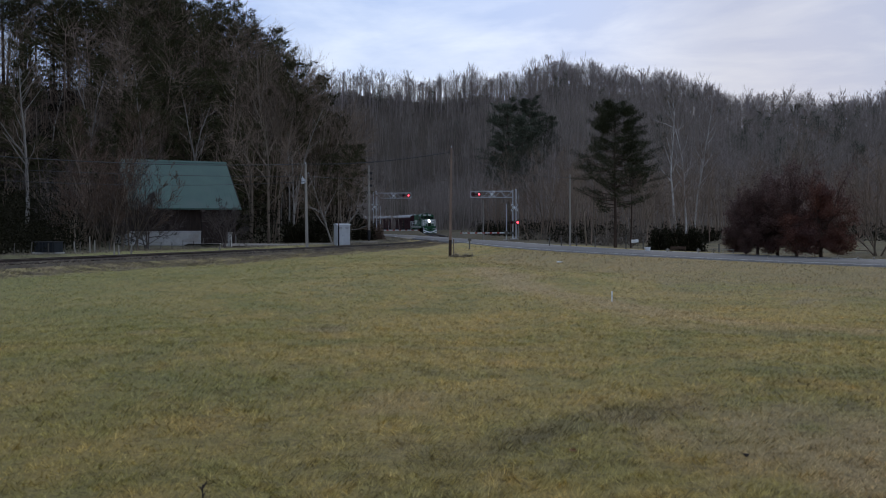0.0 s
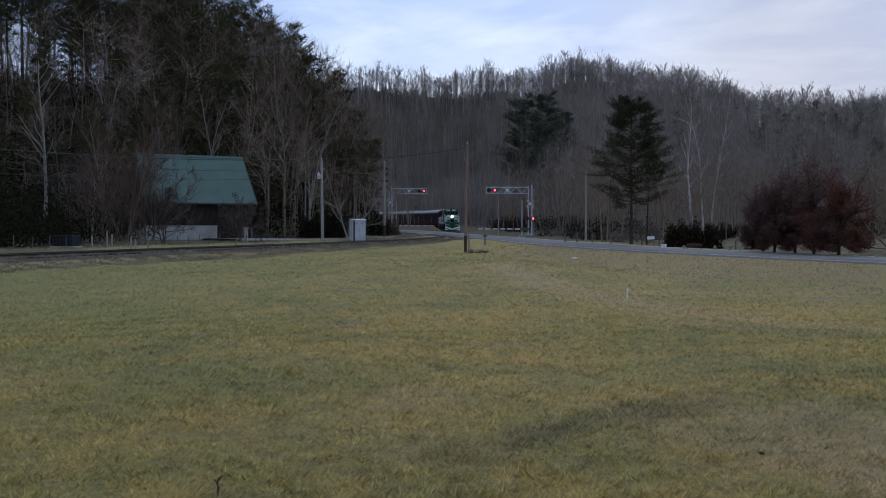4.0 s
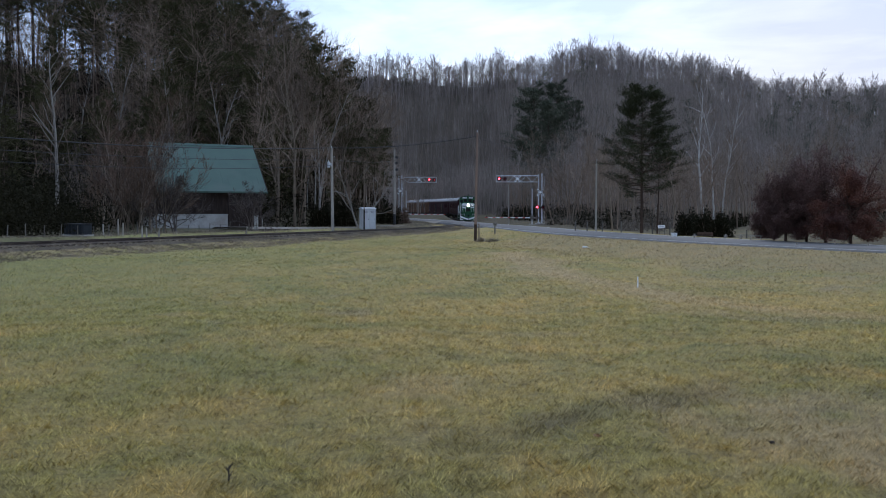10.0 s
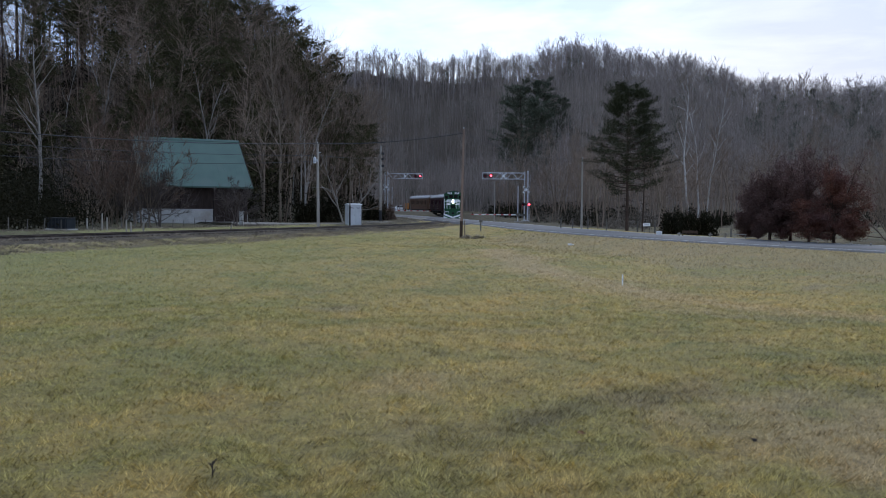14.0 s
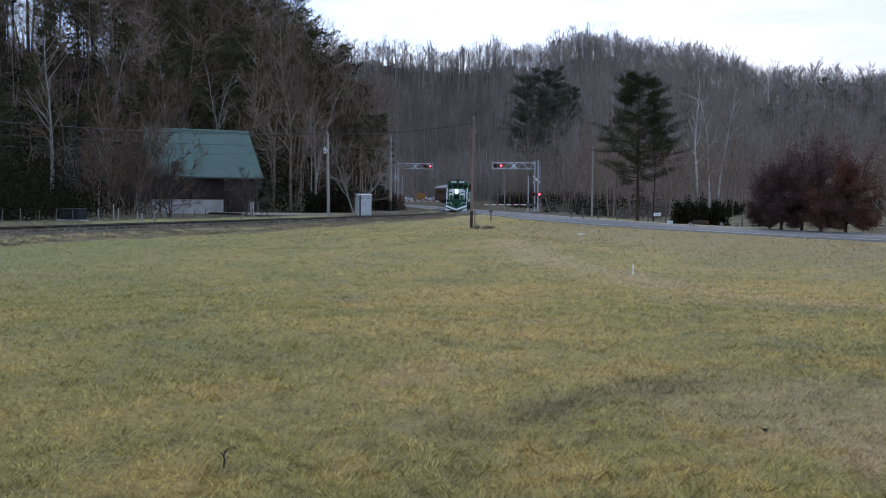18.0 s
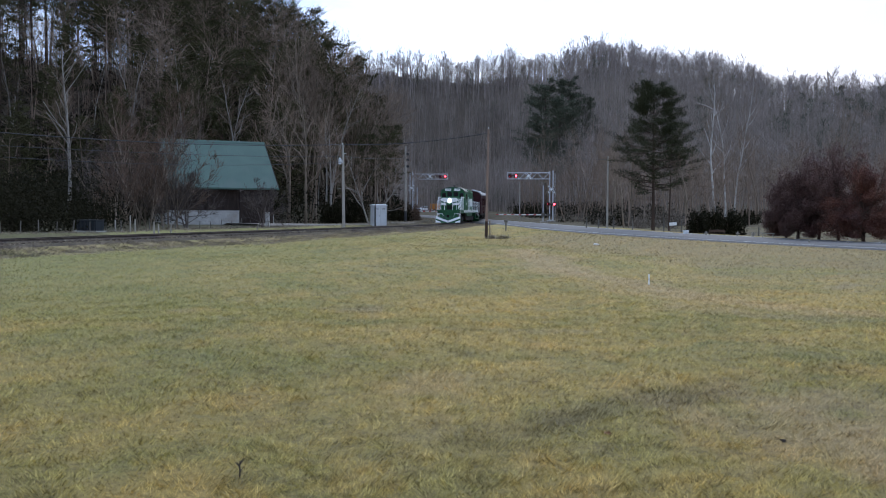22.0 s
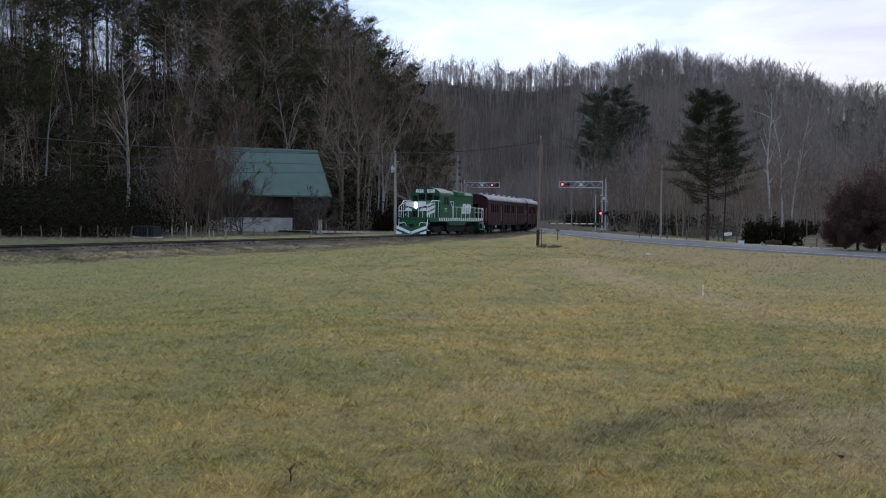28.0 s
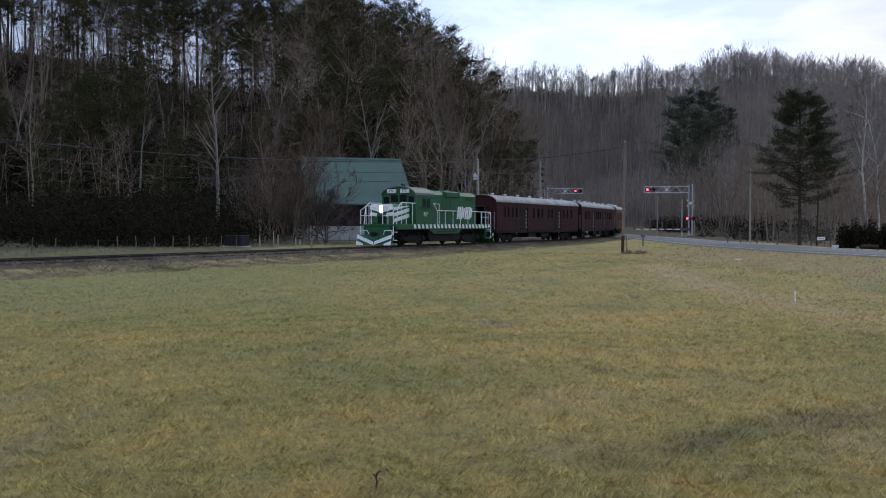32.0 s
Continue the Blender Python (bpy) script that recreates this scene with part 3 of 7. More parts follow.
# ---- trees ----
def tubes(segs, sides):
    """Open tapered tubes from segments (p0, p1, r0, r1)."""
    s = np.array(segs, float)
    p0, p1, r0, r1 = s[:, 0:3], s[:, 3:6], s[:, 6], s[:, 7]
    d = p1 - p0
    d /= np.maximum(np.linalg.norm(d, axis=1), 1e-6)[:, None]
    ref = np.where(np.abs(d[:, 2:3]) > 0.9, np.array([[1.0, 0, 0]]), np.array([[0, 0, 1.0]]))
    u = np.cross(d, ref)
    u /= np.linalg.norm(u, axis=1)[:, None]
    w = np.cross(d, u)
    a = np.arange(sides) * 2 * np.pi / sides
    ring = u[:, None, :] * np.cos(a)[None, :, None] + w[:, None, :] * np.sin(a)[None, :, None]
    v = np.concatenate([p0[:, None] + ring * r0[:, None, None], p1[:, None] + ring * r1[:, None, None]], 1)
    n = len(s)
    k = np.arange(sides)
    f = np.stack([k, (k + 1) % sides, (k + 1) % sides + sides, k + sides], 1)
    return v.reshape(-1, 3), (f[None] + (np.arange(n) * 2 * sides)[:, None, None]).reshape(-1, 4)


def tube_path(p, r, sides=6):
    """One unbroken thin tube along points p."""
    p = np.asarray(p, float)
    d = np.gradient(p, axis=0)
    d /= np.linalg.norm(d, axis=1)[:, None]
    u = np.cross(d, (0, 0, 1.0))
    u /= np.linalg.norm(u, axis=1)[:, None]
    w = np.cross(d, u)
    a = np.arange(sides) * 2 * np.pi / sides
    v = p[:, None] + r * (u[:, None] * np.cos(a)[None, :, None] + w[:, None] * np.sin(a)[None, :, None])
    i, k = np.meshgrid(np.arange(len(p) - 1), np.arange(sides), indexing="ij")
    e = (k + 1) % sides
    return v.reshape(-1, 3), np.stack([i * sides + k, i * sides + e, (i + 1) * sides + e, (i + 1) * sides + k], -1).reshape(-1, 4)


def join(pieces):
    v, f, o = [], [], 0
    for a, b in pieces:
        v.append(a)
        f.append(b + o)
        o += len(a)
    return np.vstack(v), np.vstack(f)


def grow(rs, p, d, length, r, n, wander, lift, taper=0.35):
    """A wandering limb: its segments."""
    out = []
    p, d = np.array(p, float), np.array(d, float)
    for k in range(n):
        d = d + rs.normal(0, wander, 3) + np.array([0, 0, lift])
        d /= np.linalg.norm(d)
        q = p + d * length / n
        ra, rb = r * (1 - (1 - taper) * k / n), r * (1 - (1 - taper) * (k + 1) / n)
        out.append((*p, *q, ra, rb))
        p = q
    return out


def on_limb(segs, u):
    k = min(int(u * len(segs)), len(segs) - 1)
    s = np.array(segs[k])
    w = u * len(segs) - k
    d = s[3:6] - s[0:3]
    return s[0:3] + d * w, d / np.linalg.norm(d), s[6] + (s[7] - s[6]) * w


def side_way(rs, d, angle):
    a = rs.normal(0, 1, 3)
    a -= d * a.dot(d)
    a /= np.linalg.norm(a)
    return d * math.cos(angle) + a * math.sin(angle)


def bare_tree_meshes(seed, h, r, limbs=13, subs=5, twigs=5, first=0.3, spread=0.9, lift=0.06, stems=1, reach=0.36, twig_r=0.011):
    rs = np.random.RandomState(seed)
    big, mid, small = [], [], []
    for st in range(stems):
        lean = np.array([0, 0, 1.0]) + (rs.normal(0, 0.05, 3) if stems == 1 else rs.normal(0, 0.3, 3) * (1, 1, 0))
        trunk = grow(rs, (rs.normal(0, 0.1) * (stems > 1), rs.normal(0, 0.1) * (stems > 1), -0.25), lean / np.linalg.norm(lean), h * rs.uniform(0.85, 1.0), r * (1 if stems == 1 else 0.6), 9, 0.05, 0.02, 0.12)
        big += trunk
        for k in range(limbs):
            u = first + (0.97 - first) * (k + rs.uniform(0, 1)) / limbs
            p, d, rr = on_limb(trunk, u)
            w = side_way(rs, d, rs.uniform(0.55, 1.1) * spread)
            ln = h * reach * (1.15 - 0.75 * u) * rs.uniform(0.7, 1.25)
            limb = grow(rs, p, w, ln, min(rr * 0.55, 0.03 + ln * 0.02), 4, 0.14, lift)
            big += limb
            for j in range(subs):
                p2, d2, r2 = on_limb(limb, rs.uniform(0.25, 1.0))
                sub = grow(rs, p2, side_way(rs, d2, rs.uniform(0.4, 0.9)), ln * rs.uniform(0.3, 0.55), r2 * 0.6, 2, 0.16, lift)
                mid += sub
                for i in range(twigs):
                    p3, d3, r3 = on_limb(sub, rs.uniform(0.2, 1.0))
                    w3 = side_way(rs, d3, rs.uniform(0.3, 0.8)) + np.array([0, 0, 0.15])
                    small.append((*p3, *(p3 + w3 * ln * rs.uniform(0.2, 0.42)), twig_r, twig_r * 0.35))
    v, f = tubes(mid, 3)
    sm = np.array(small)
    d = sm[:, 3:6] - sm[:, 0:3]
    ln = np.linalg.norm(d, axis=1)
    return tubes(big, 4), join([(v, np.vstack([f[:, [0, 1, 2]], f[:, [0, 2, 3]]])), slivers(sm[:, 0:3], d / ln[:, None], ln, twig_r * 2.4, rs)])


def slivers(c, d, length, width, rs):
    """Flat blades: one thin triangle each from c along d."""
    n = len(c)
    s = np.cross(d, rs.normal(0, 1, (n, 3)))
    s /= np.maximum(np.linalg.norm(s, axis=1), 1e-6)[:, None]
    s *= np.asarray(width).reshape(-1, 1) / 2
    v = np.stack([c - s, c + s, c + d * np.asarray(length).reshape(-1, 1)], 1).reshape(-1, 3)
    return v, np.arange(3 * n).reshape(-1, 3)


def pine_meshes(seed, h, r, bare=0.35, reach=0.2, limbs=46, per=5, blades=6, size=0.4, top=0.25, shape=None, up=0.4, thin=0.24, low=1.0, droop=0.05, fan=1.0, ends=0.28):
    """A pine: limbs in rough whorls, each with side sprays of narrow needle bundles that lie along it."""
    rs = np.random.RandomState(seed)
    trunk = grow(rs, (0, 0, -0.3), (0, 0, 1), h, r, 8, 0.012, 0.02, 0.1)
    segs, cs, ds = list(trunk), [], []
    for k in range(limbs):
        v = ((k + rs.uniform(0, 1)) / limbs) ** low
        u = bare + (0.985 - bare) * v
        p, d, rr = on_limb(trunk, u)
        a = rs.uniform(0, 6.28)
        ln = h * reach * (top + (1 - top) * (1 - v) ** 0.8) * (0.55 + 0.45 * min(1, v * 5)) * rs.uniform(0.55, 1.25)
        if shape:
            ln = reach * h * float(np.interp(v, *shape)) * rs.uniform(0.55, 1.12)
        w = np.array([math.cos(a), math.sin(a), rs.uniform(-0.12, up) * (0.4 + 0.9 * v)])
        limb = grow(rs, p, w / np.linalg.norm(w), ln, min(rr * 0.4, 0.02 + 0.012 * ln), 3, 0.08, droop)
        segs += limb
        for j in range(per):
            f = ends + (1 - ends) * (j + rs.uniform(0, 1)) / per
            q, d2, _ = on_limb(limb, f)
            t = rs.uniform(0.2, 1.2) * rs.choice((-1, 1))
            e = np.array([d2[0] * math.cos(t) - d2[1] * math.sin(t), d2[0] * math.sin(t) + d2[1] * math.cos(t), d2[2] + rs.uniform(0.0, 0.35)])
            wing = fan * (ln * rs.uniform(0.12, 0.38) * (1.3 - f) + 0.3)
            g = rs.uniform(0, 1, (blades, 1))
            cs.append(q + e * wing * g + rs.normal(0, 0.14 * fan + 0.1 * size, (blades, 3)) * (1, 1, 0.7))
            ds.append(e + rs.normal(0, 0.55, (blades, 3)) + (0, 0, 0.12))
    for k in range(limbs // 4):
        u = rs.uniform(0.1, bare)
        p, d, rr = on_limb(trunk, u)
        a = rs.uniform(0, 6.28)
        segs += grow(rs, p, (math.cos(a), math.sin(a), -0.1), h * 0.06 * rs.uniform(0.4, 1.4), 0.025, 2, 0.1, 0)
    c, d = np.vstack(cs), np.vstack(ds)
    d /= np.linalg.norm(d, axis=1)[:, None]
    return tubes(segs, 3), slivers(c, d, size * rs.uniform(0.6, 1.3, len(c)), size * thin * rs.uniform(0.7, 1.3, len(c)), rs)


def leafy_meshes(seed, h, r, crown_r, n, size, z0=0.12):
    """A dome-headed ornamental tree: many rising limbs, fine twigs, and small leaves that cling along them."""
    rs = np.random.RandomState(seed)
    trunk = grow(rs, (0, 0, -0.2), (0, 0, 1), h * 0.6, r, 5, 0.04, 0.02, 0.5)
    segs, tw, on = list(trunk), [], []
    mid = np.array([0, 0, h * (z0 + (1 - z0) * 0.3)])
    for k in range(46):
        p, d, rr = on_limb(trunk, rs.uniform(0.2, 1.0))
        a, e = rs.uniform(0, 6.28), math.asin(rs.uniform(-0.75, 1.0))
        w = np.array([math.cos(a) * math.cos(e), math.sin(a) * math.cos(e), math.sin(e)])
        end = mid + w * np.array([crown_r, crown_r, h * (1 - z0) * (0.68 if e > 0 else 0.5)]) * rs.uniform(0.78, 1.0)
        v = end - p
        ln = np.linalg.norm(v)
        limb = grow(rs, p, v / ln, ln, min(rr * 0.45, 0.04), 4, 0.08, 0.02)
        segs += limb
        for j in range(16):
            q, d2, r2 = on_limb(limb, rs.uniform(0.25, 1.0))
            e2 = side_way(rs, d2, rs.uniform(0.3, 0.9)) + np.array([0, 0, 0.25])
            l2 = ln * rs.uniform(0.12, 0.36)
            tw.append((*q, *e2, l2))
            on += [q + e2 * l2 * g for g in (0.35, 0.7, 1.0)]
    tw, on = np.array(tw), np.array(on)
    td = tw[:, 3:6] / np.linalg.norm(tw[:, 3:6], axis=1)[:, None]
    vt, ft = tubes(segs, 4)
    wood = join([(vt, np.vstack([ft[:, [0, 1, 2]], ft[:, [0, 2, 3]]])), slivers(tw[:, 0:3], td, tw[:, 6], 0.022, rs)])
    c = on[rs.randint(0, len(on), n)] + rs.normal(0, 0.09, (n, 3))
    c = c[(c[:, 2] > h * z0 * 0.8) & (rs.uniform(0, 1, n) < 1.0 - 0.45 * np.clip(c[:, 2] / h - 0.5, 0, 1))]
    d = rs.normal(0, 1, c.shape)
    d /= np.linalg.norm(d, axis=1)[:, None]
    return wood, slivers(c, d, size * rs.uniform(0.7, 1.4, len(c)), size * rs.uniform(0.5, 0.8, len(c)), rs)


def tree(name, label, trunk, crown, m, bark, leaf, group="", category="tree"):
    ob = thing(name, label, category, m, group)
    part("trunk", mesh_from("trunk", *trunk, M[bark]), None, ob)
    part("crown", mesh_from("crown", *crown, M[leaf]), None, ob)
    return ob


def stand(b, r, turn=0.0, size=1.0, lean=0.0, dz=0.0):
    x, y = polar(b, r)
    return Matrix.Translation((x, y, gz(x, y) + dz)) @ Euler((radians(lean), 0, radians(turn))).to_matrix().to_4x4() @ Matrix.Diagonal((size, size, size, 1))


def place(proto, m):
    """A copy of a tree at m; the size in m is kept."""
    ob = copy_thing(proto, m)
    ob.matrix_basis = m
    return ob


def clear_spot(b, r):
    """Away from the rails, the road and the crossing's signals."""
    x, y = polar(b, r)
    xs, ys = np.array([x]), np.array([y])
    return abs(near_line(xs, ys, TRACK)[0][0]) > 8 and abs(near_line(xs, ys, ROAD)[0][0]) > 9 and not (2.0 < b < 6.0 and r < 142)


def under_edge(b, r, size, h):
    """The size of a tree h metres tall, held under the near hill's falling skyline."""
    x, y = polar(b, r)
    e = float(np.interp(b, [-15, -12.5, -11.1, -9.9, -8.9, -7.5, -6.6, -5.6, -5.0], [19, 14.2, 12.5, 11.2, 10.1, 9.3, 8.5, 7.2, 4.5]))
    return min(size, max(1.5 + r * math.tan(radians(e)) - gz(x, y), 3) / h)


TR = random.Random(7)
# the near hill's pines, tall and bare-stemmed, built in four shapes
P_PINE = []
for k, (hh, bare, reach) in enumerate(((22, 0.5, 0.17), (24, 0.42, 0.16), (19, 0.35, 0.19), (21, 0.55, 0.15))):
    t, c = pine_meshes(20 + k, hh, 0.2, bare, reach, 48, 6, 8, 0.47, 0.5, up=0.7, thin=0.28, fan=1.3)
    P_PINE.append(tree("pine_tree", "tall dark pine with a bare stem on the wooded slope", t, c, stand(-14 - k, 150 + 4 * k, 40 * k), "pinebark", "needle", "pines on the near slope"))
P_BARE = []
for k, (hh, rr, red) in enumerate(((17, 0.2, 0), (15, 0.17, 0), (19, 0.22, 0), (13, 0.13, 1), (16, 0.15, 0))):
    t, c = bare_tree_meshes(40 + k, hh, rr, 13, 4, 7, 0.32, 0.75, 0.08)
    P_BARE.append(tree("bare_tree", "leafless grey hardwood on the wooded slope", t, c, stand(-9.8 - 1.7 * k, 112 + 3 * k, 60 * k), "bark", "twigred" if red else "twig", "bare trees of the slope"))
for k in range(155):
    b = TR.uniform(-46, -9.6) if k > 60 else TR.uniform(-42, -9.5)
    r = TR.uniform(158, 190) if k > 60 else TR.uniform(116, 162)
    s = TR.uniform(0.75, 1.15) if k > 60 else TR.uniform(0.5, 0.95)
    if r > 150 and -28 < b < -19 and TR.random() < 0.12:
        continue
    place(P_PINE[k % 4], stand(b, r, TR.uniform(0, 360), under_edge(b, r, s, 24)))
for k in range(34):
    b, r = TR.uniform(-19, -10.3), TR.uniform(136, 174)
    place(P_PINE[2], stand(b, r, TR.uniform(0, 360), under_edge(b, r, TR.uniform(0.75, 1.0), 19.5)))
for k in range(76):
    place(P_PINE[k % 4], stand(TR.uniform(-46, -29.5) if k % 2 else TR.uniform(-28, -15), TR.uniform(158, 188), TR.uniform(0, 360), TR.uniform(0.8, 1.15)))
# the hill's shoulder runs down behind the yard: way, top in degrees
for k in range(110):
    b = TR.uniform(-10.6, -5.1)
    r = TR.uniform(126, 172)
    e = float(np.interp(b, [-10.6, -9.6, -8.7, -7.6, -6.6, -5.8, -5.2], [12.6, 11.3, 10.2, 9.4, 8.7, 7.4, 5.0])) * TR.uniform(0.66, 1.0)
    x, y = polar(b, r)
    hgt = 1.5 + r * math.tan(radians(e)) - gz(x, y)
    if k % 6 == 0:
        place(P_PINE[2], stand(b, r, TR.uniform(0, 360), max(hgt, 4) / 19))
    else:
        place(P_BARE[k % 5], stand(b, r, TR.uniform(0, 360), max(hgt, 4) / 16))
for k in range(28):
    b = TR.uniform(-46, -5.6)
    r = TR.uniform(122 if b > -20 else 138, 172)
    place(P_BARE[k % 5], stand(b, r, TR.uniform(0, 360), under_edge(b, r, TR.uniform(0.6, 1.05), 18), TR.uniform(-4, 4)))
for k in range(22):
    b, r = TR.uniform(-46, -9), TR.uniform(150, 186)
    place(P_BARE[k % 5], stand(b, r, TR.uniform(0, 360), under_edge(b, r, TR.uniform(0.95, 1.3), 18), TR.uniform(-4, 4)))
# slender hardwoods with pale stems between the pines
t, c = bare_tree_meshes(47, 18, 0.17, 12, 4, 6, 0.45, 0.55, 0.1, reach=0.2)
P_PALE = tree("bare_tree", "slender leafless hardwood with a pale stem on the wooded slope", t, c, stand(-20.5, 134, 10), "barkpale", "twig", "bare trees of the slope")
for k in range(46):
    b = TR.uniform(-44, -8.5)
    r = TR.uniform(118, 168)
    place(P_PALE, stand(b, r, TR.uniform(0, 360), under_edge(b, r, TR.uniform(0.6, 1.1), 18), TR.uniform(-5, 5)))
# evergreens with low boughs on the middle of the slope
t, c = pine_meshes(33, 14, 0.16, 0.07, 0.22, 56, 7, 8, 0.42, 0.12, up=0.2, thin=0.28, droop=-0.02, fan=1.1)
P_HEMLOCK = tree("evergreen_tree", "dark evergreen with low drooping boughs on the wooded slope", t, c, stand(-15.2, 122, 30), "pinebark", "needle", "evergreens of the slope")
for k in range(54):
    b = TR.uniform(-42, -11) if k % 3 else TR.uniform(-20, -11.5)
    r = TR.uniform(112, 150)
    place(P_HEMLOCK, stand(b, r, TR.uniform(0, 360), under_edge(b, r, TR.uniform(0.55, 1.1), 14)))
# trees on the flat behind the road
for k in range(62):
    b = TR.uniform(3.2, 27)
    r = TR.uniform(108, 190)
    if not clear_spot(b, r):
        continue
    place(P_BARE[k % 5], stand(b, r, TR.uniform(0, 360), TR.uniform(0.55, 0.95), TR.uniform(-4, 4)))
# broad white pines past the crossing: way, distance, top in degrees over the eye
t, c = pine_meshes(29, 22, 0.3, 0.1, 0.33, 90, 12, 10, 0.7, 0.3, up=0.4, thin=0.22, droop=0.08, fan=1.6)
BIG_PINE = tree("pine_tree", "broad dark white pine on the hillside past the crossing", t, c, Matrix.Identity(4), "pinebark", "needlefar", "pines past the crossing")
for k, (b, r, e) in enumerate(((4.05, 288, 7.5), (5.4, 292, 7.7), (4.75, 276, 6.6), (6.3, 296, 6.7), (3.5, 284, 5.0), (4.3, 262, 4.2), (5.3, 258, 3.6), (3.3, 300, 4.4), (6.9, 300, 5.2), (4.0, 238, 2.4), (2.6, 418, 8.6), (-0.6, 420, 8.4), (16.2, 425, 7.2), (20.4, 420, 6.9), (21.2, 425, 6.5), (18.4, 418, 6.6), (22.6, 415, 6.6), (24.5, 405, 6.6), (26, 400, 6.2))):
    x, y = polar(b, r)
    size = max(1.5 + r * math.tan(radians(e)) - gz(x, y), 5) / 21.5
    m = stand(b, r, 67 * k, size)
    if k == 0:
        BIG_PINE.matrix_basis = m
    else:
        place(BIG_PINE, m)
for k in range(34):
    place(P_PINE[2], stand(TR.uniform(-40, -6.5), TR.uniform(108, 140), TR.uniform(0, 360), TR.uniform(0.3, 0.62)))


def forest_stuff(name, label, spots, seed, hmin, hmax, material, twigs=34, evergreen=False, crown=0.35, wide=1.0, lean=0.06, rise=(0.0, 1.5)):
    """Many small trees in one mesh: stem, a few limbs, a haze of twigs."""
    rs = np.random.RandomState(seed)
    n = len(spots)
    h = rs.uniform(hmin, hmax, n)
    base = np.c_[spots, ground_z(spots[:, 0], spots[:, 1]) - 0.4]
    top = base + np.c_[rs.normal(0, lean, (n, 2)) * h[:, None], h]
    segs = np.c_[base, top, 0.0085 * h, 0.0018 * h]
    pieces = []
    v, f = tubes(segs, 3)
    tri = np.vstack([f[:, [0, 1, 2]], f[:, [0, 2, 3]]])
    pieces.append((v, tri))
    for count, lo, hi, ln, wd in ((9, 0.3, 0.97, 0.32, 0.006), (twigs, crown, 1.0, 0.17, 0.0045 * wide)):
        u = rs.uniform(lo, hi, (n, count))
        a = rs.uniform(0, 6.28, (n, count))
        c = base[:, None] + (top - base)[:, None] * u[..., None]
        out = np.stack([np.cos(a), np.sin(a), rs.uniform(*rise, a.shape)], -1)
        out /= np.linalg.norm(out, axis=-1)[..., None]
        if count > 10:
            off = rs.uniform(0, 0.24, a.shape) * (1.3 - u) * 1.6 * h[:, None]
            c = c + out * (1, 1, 0.5) * off[..., None]
            out = out + rs.normal(0, 0.3, out.shape)
        k = (h[:, None] * np.ones_like(a)).ravel()
        pieces.append(slivers(c.reshape(-1, 3), out.reshape(-1, 3), k * ln * (0.45 if evergreen else 1) * rs.uniform(0.5, 1.2, k.shape), k * wd * (3.0 if evergreen else 1), rs))
    v, f = join(pieces)
    return tagged(new(name, mesh_from(name, v, f, M[material])), label, "woods", kind="stuff")


def crest_stuff(spots):
    """Tall slender trees in one mesh: a clear stem, limbs that rise steeply, and a fine fan of twigs at the top."""
    rs = np.random.RandomState(2)
    n, m, q = len(spots), 7, 18
    h = rs.uniform(11.0, 17.2, n) * (0.9 + 0.3 * lumps(spots[:, 0], spots[:, 1], 22, 61))
    base = np.c_[spots, ground_z(spots[:, 0], spots[:, 1]) - 0.4]
    top = base + np.c_[rs.normal(0, 0.035, (n, 2)) * h[:, None], h * 0.93]
    v, f = tubes(np.c_[base, top, 0.013 * h, 0.003 * h], 3)
    pieces = [(v, np.vstack([f[:, [0, 1, 2]], f[:, [0, 2, 3]]]))]
    u = rs.uniform(0.38, 0.92, (n, m))
    a = rs.uniform(0, 6.28, (n, m))
    out = np.stack([np.cos(a), np.sin(a), rs.uniform(1.0, 2.6, a.shape)], -1)
    out /= np.linalg.norm(out, axis=-1)[..., None]
    c = base[:, None] + (top - base)[:, None] * u[..., None]
    ln = h[:, None] * (1.12 - u) * rs.uniform(0.45, 0.8, u.shape)
    pieces.append(slivers(c.reshape(-1, 3), out.reshape(-1, 3), ln.ravel(), 0.0085 * np.repeat(h, m), rs))
    w = rs.uniform(0.25, 1.0, (n, m, q))
    c2 = c[:, :, None] + out[:, :, None] * (ln[..., None] * w)[..., None]
    d2 = out[:, :, None] + rs.normal(0, 0.42, (n, m, q, 3)) + (0, 0, 0.2)
    d2 /= np.linalg.norm(d2, axis=-1)[..., None]
    l2 = np.repeat(h, m * q) * rs.uniform(0.05, 0.13, n * m * q)
    pieces.append(slivers(c2.reshape(-1, 3), d2.reshape(-1, 3), l2, 0.0036 * np.repeat(h, m * q), rs))
    v, f = join(pieces)
    tagged(new("crest_woods", mesh_from("crest_woods", v, f, M["cresttwig"])), "leafless trees along the far ridge's crest", "woods", kind="stuff")


def scatter(n, b0, b1, r0, r1, seed):
    rs = np.random.RandomState(seed)
    b = np.radians(rs.uniform(b0, b1, n))
    r = np.sqrt(rs.uniform(r0 ** 2, r1 ** 2, n))
    x, y = r * np.sin(b), r * np.cos(b)
    dt, _ = near_line(x, y, TRACK)
    dr, _ = near_line(x, y, ROAD)
    dd, _ = near_line(x, y, DRIVE)
    free = (np.abs(dt) > 7) & (np.abs(dr) > 8) & (np.abs(dd) > 5) & ((dt > 7) | (dr > 8) | (y > 215))
    return np.c_[x, y][free]


forest_stuff("far_woods", "leafless hardwoods covering the far ridge, greyed by distance haze", np.vstack([scatter(4900, -9, 29, 185, 404, 1), scatter(420, 7, 29, 404, 425, 21), scatter(260, -10, 7, 402, 424, 27)]), 1, 7, 13.5, "fartwig", 44, wide=0.8, rise=(0.5, 2.4))
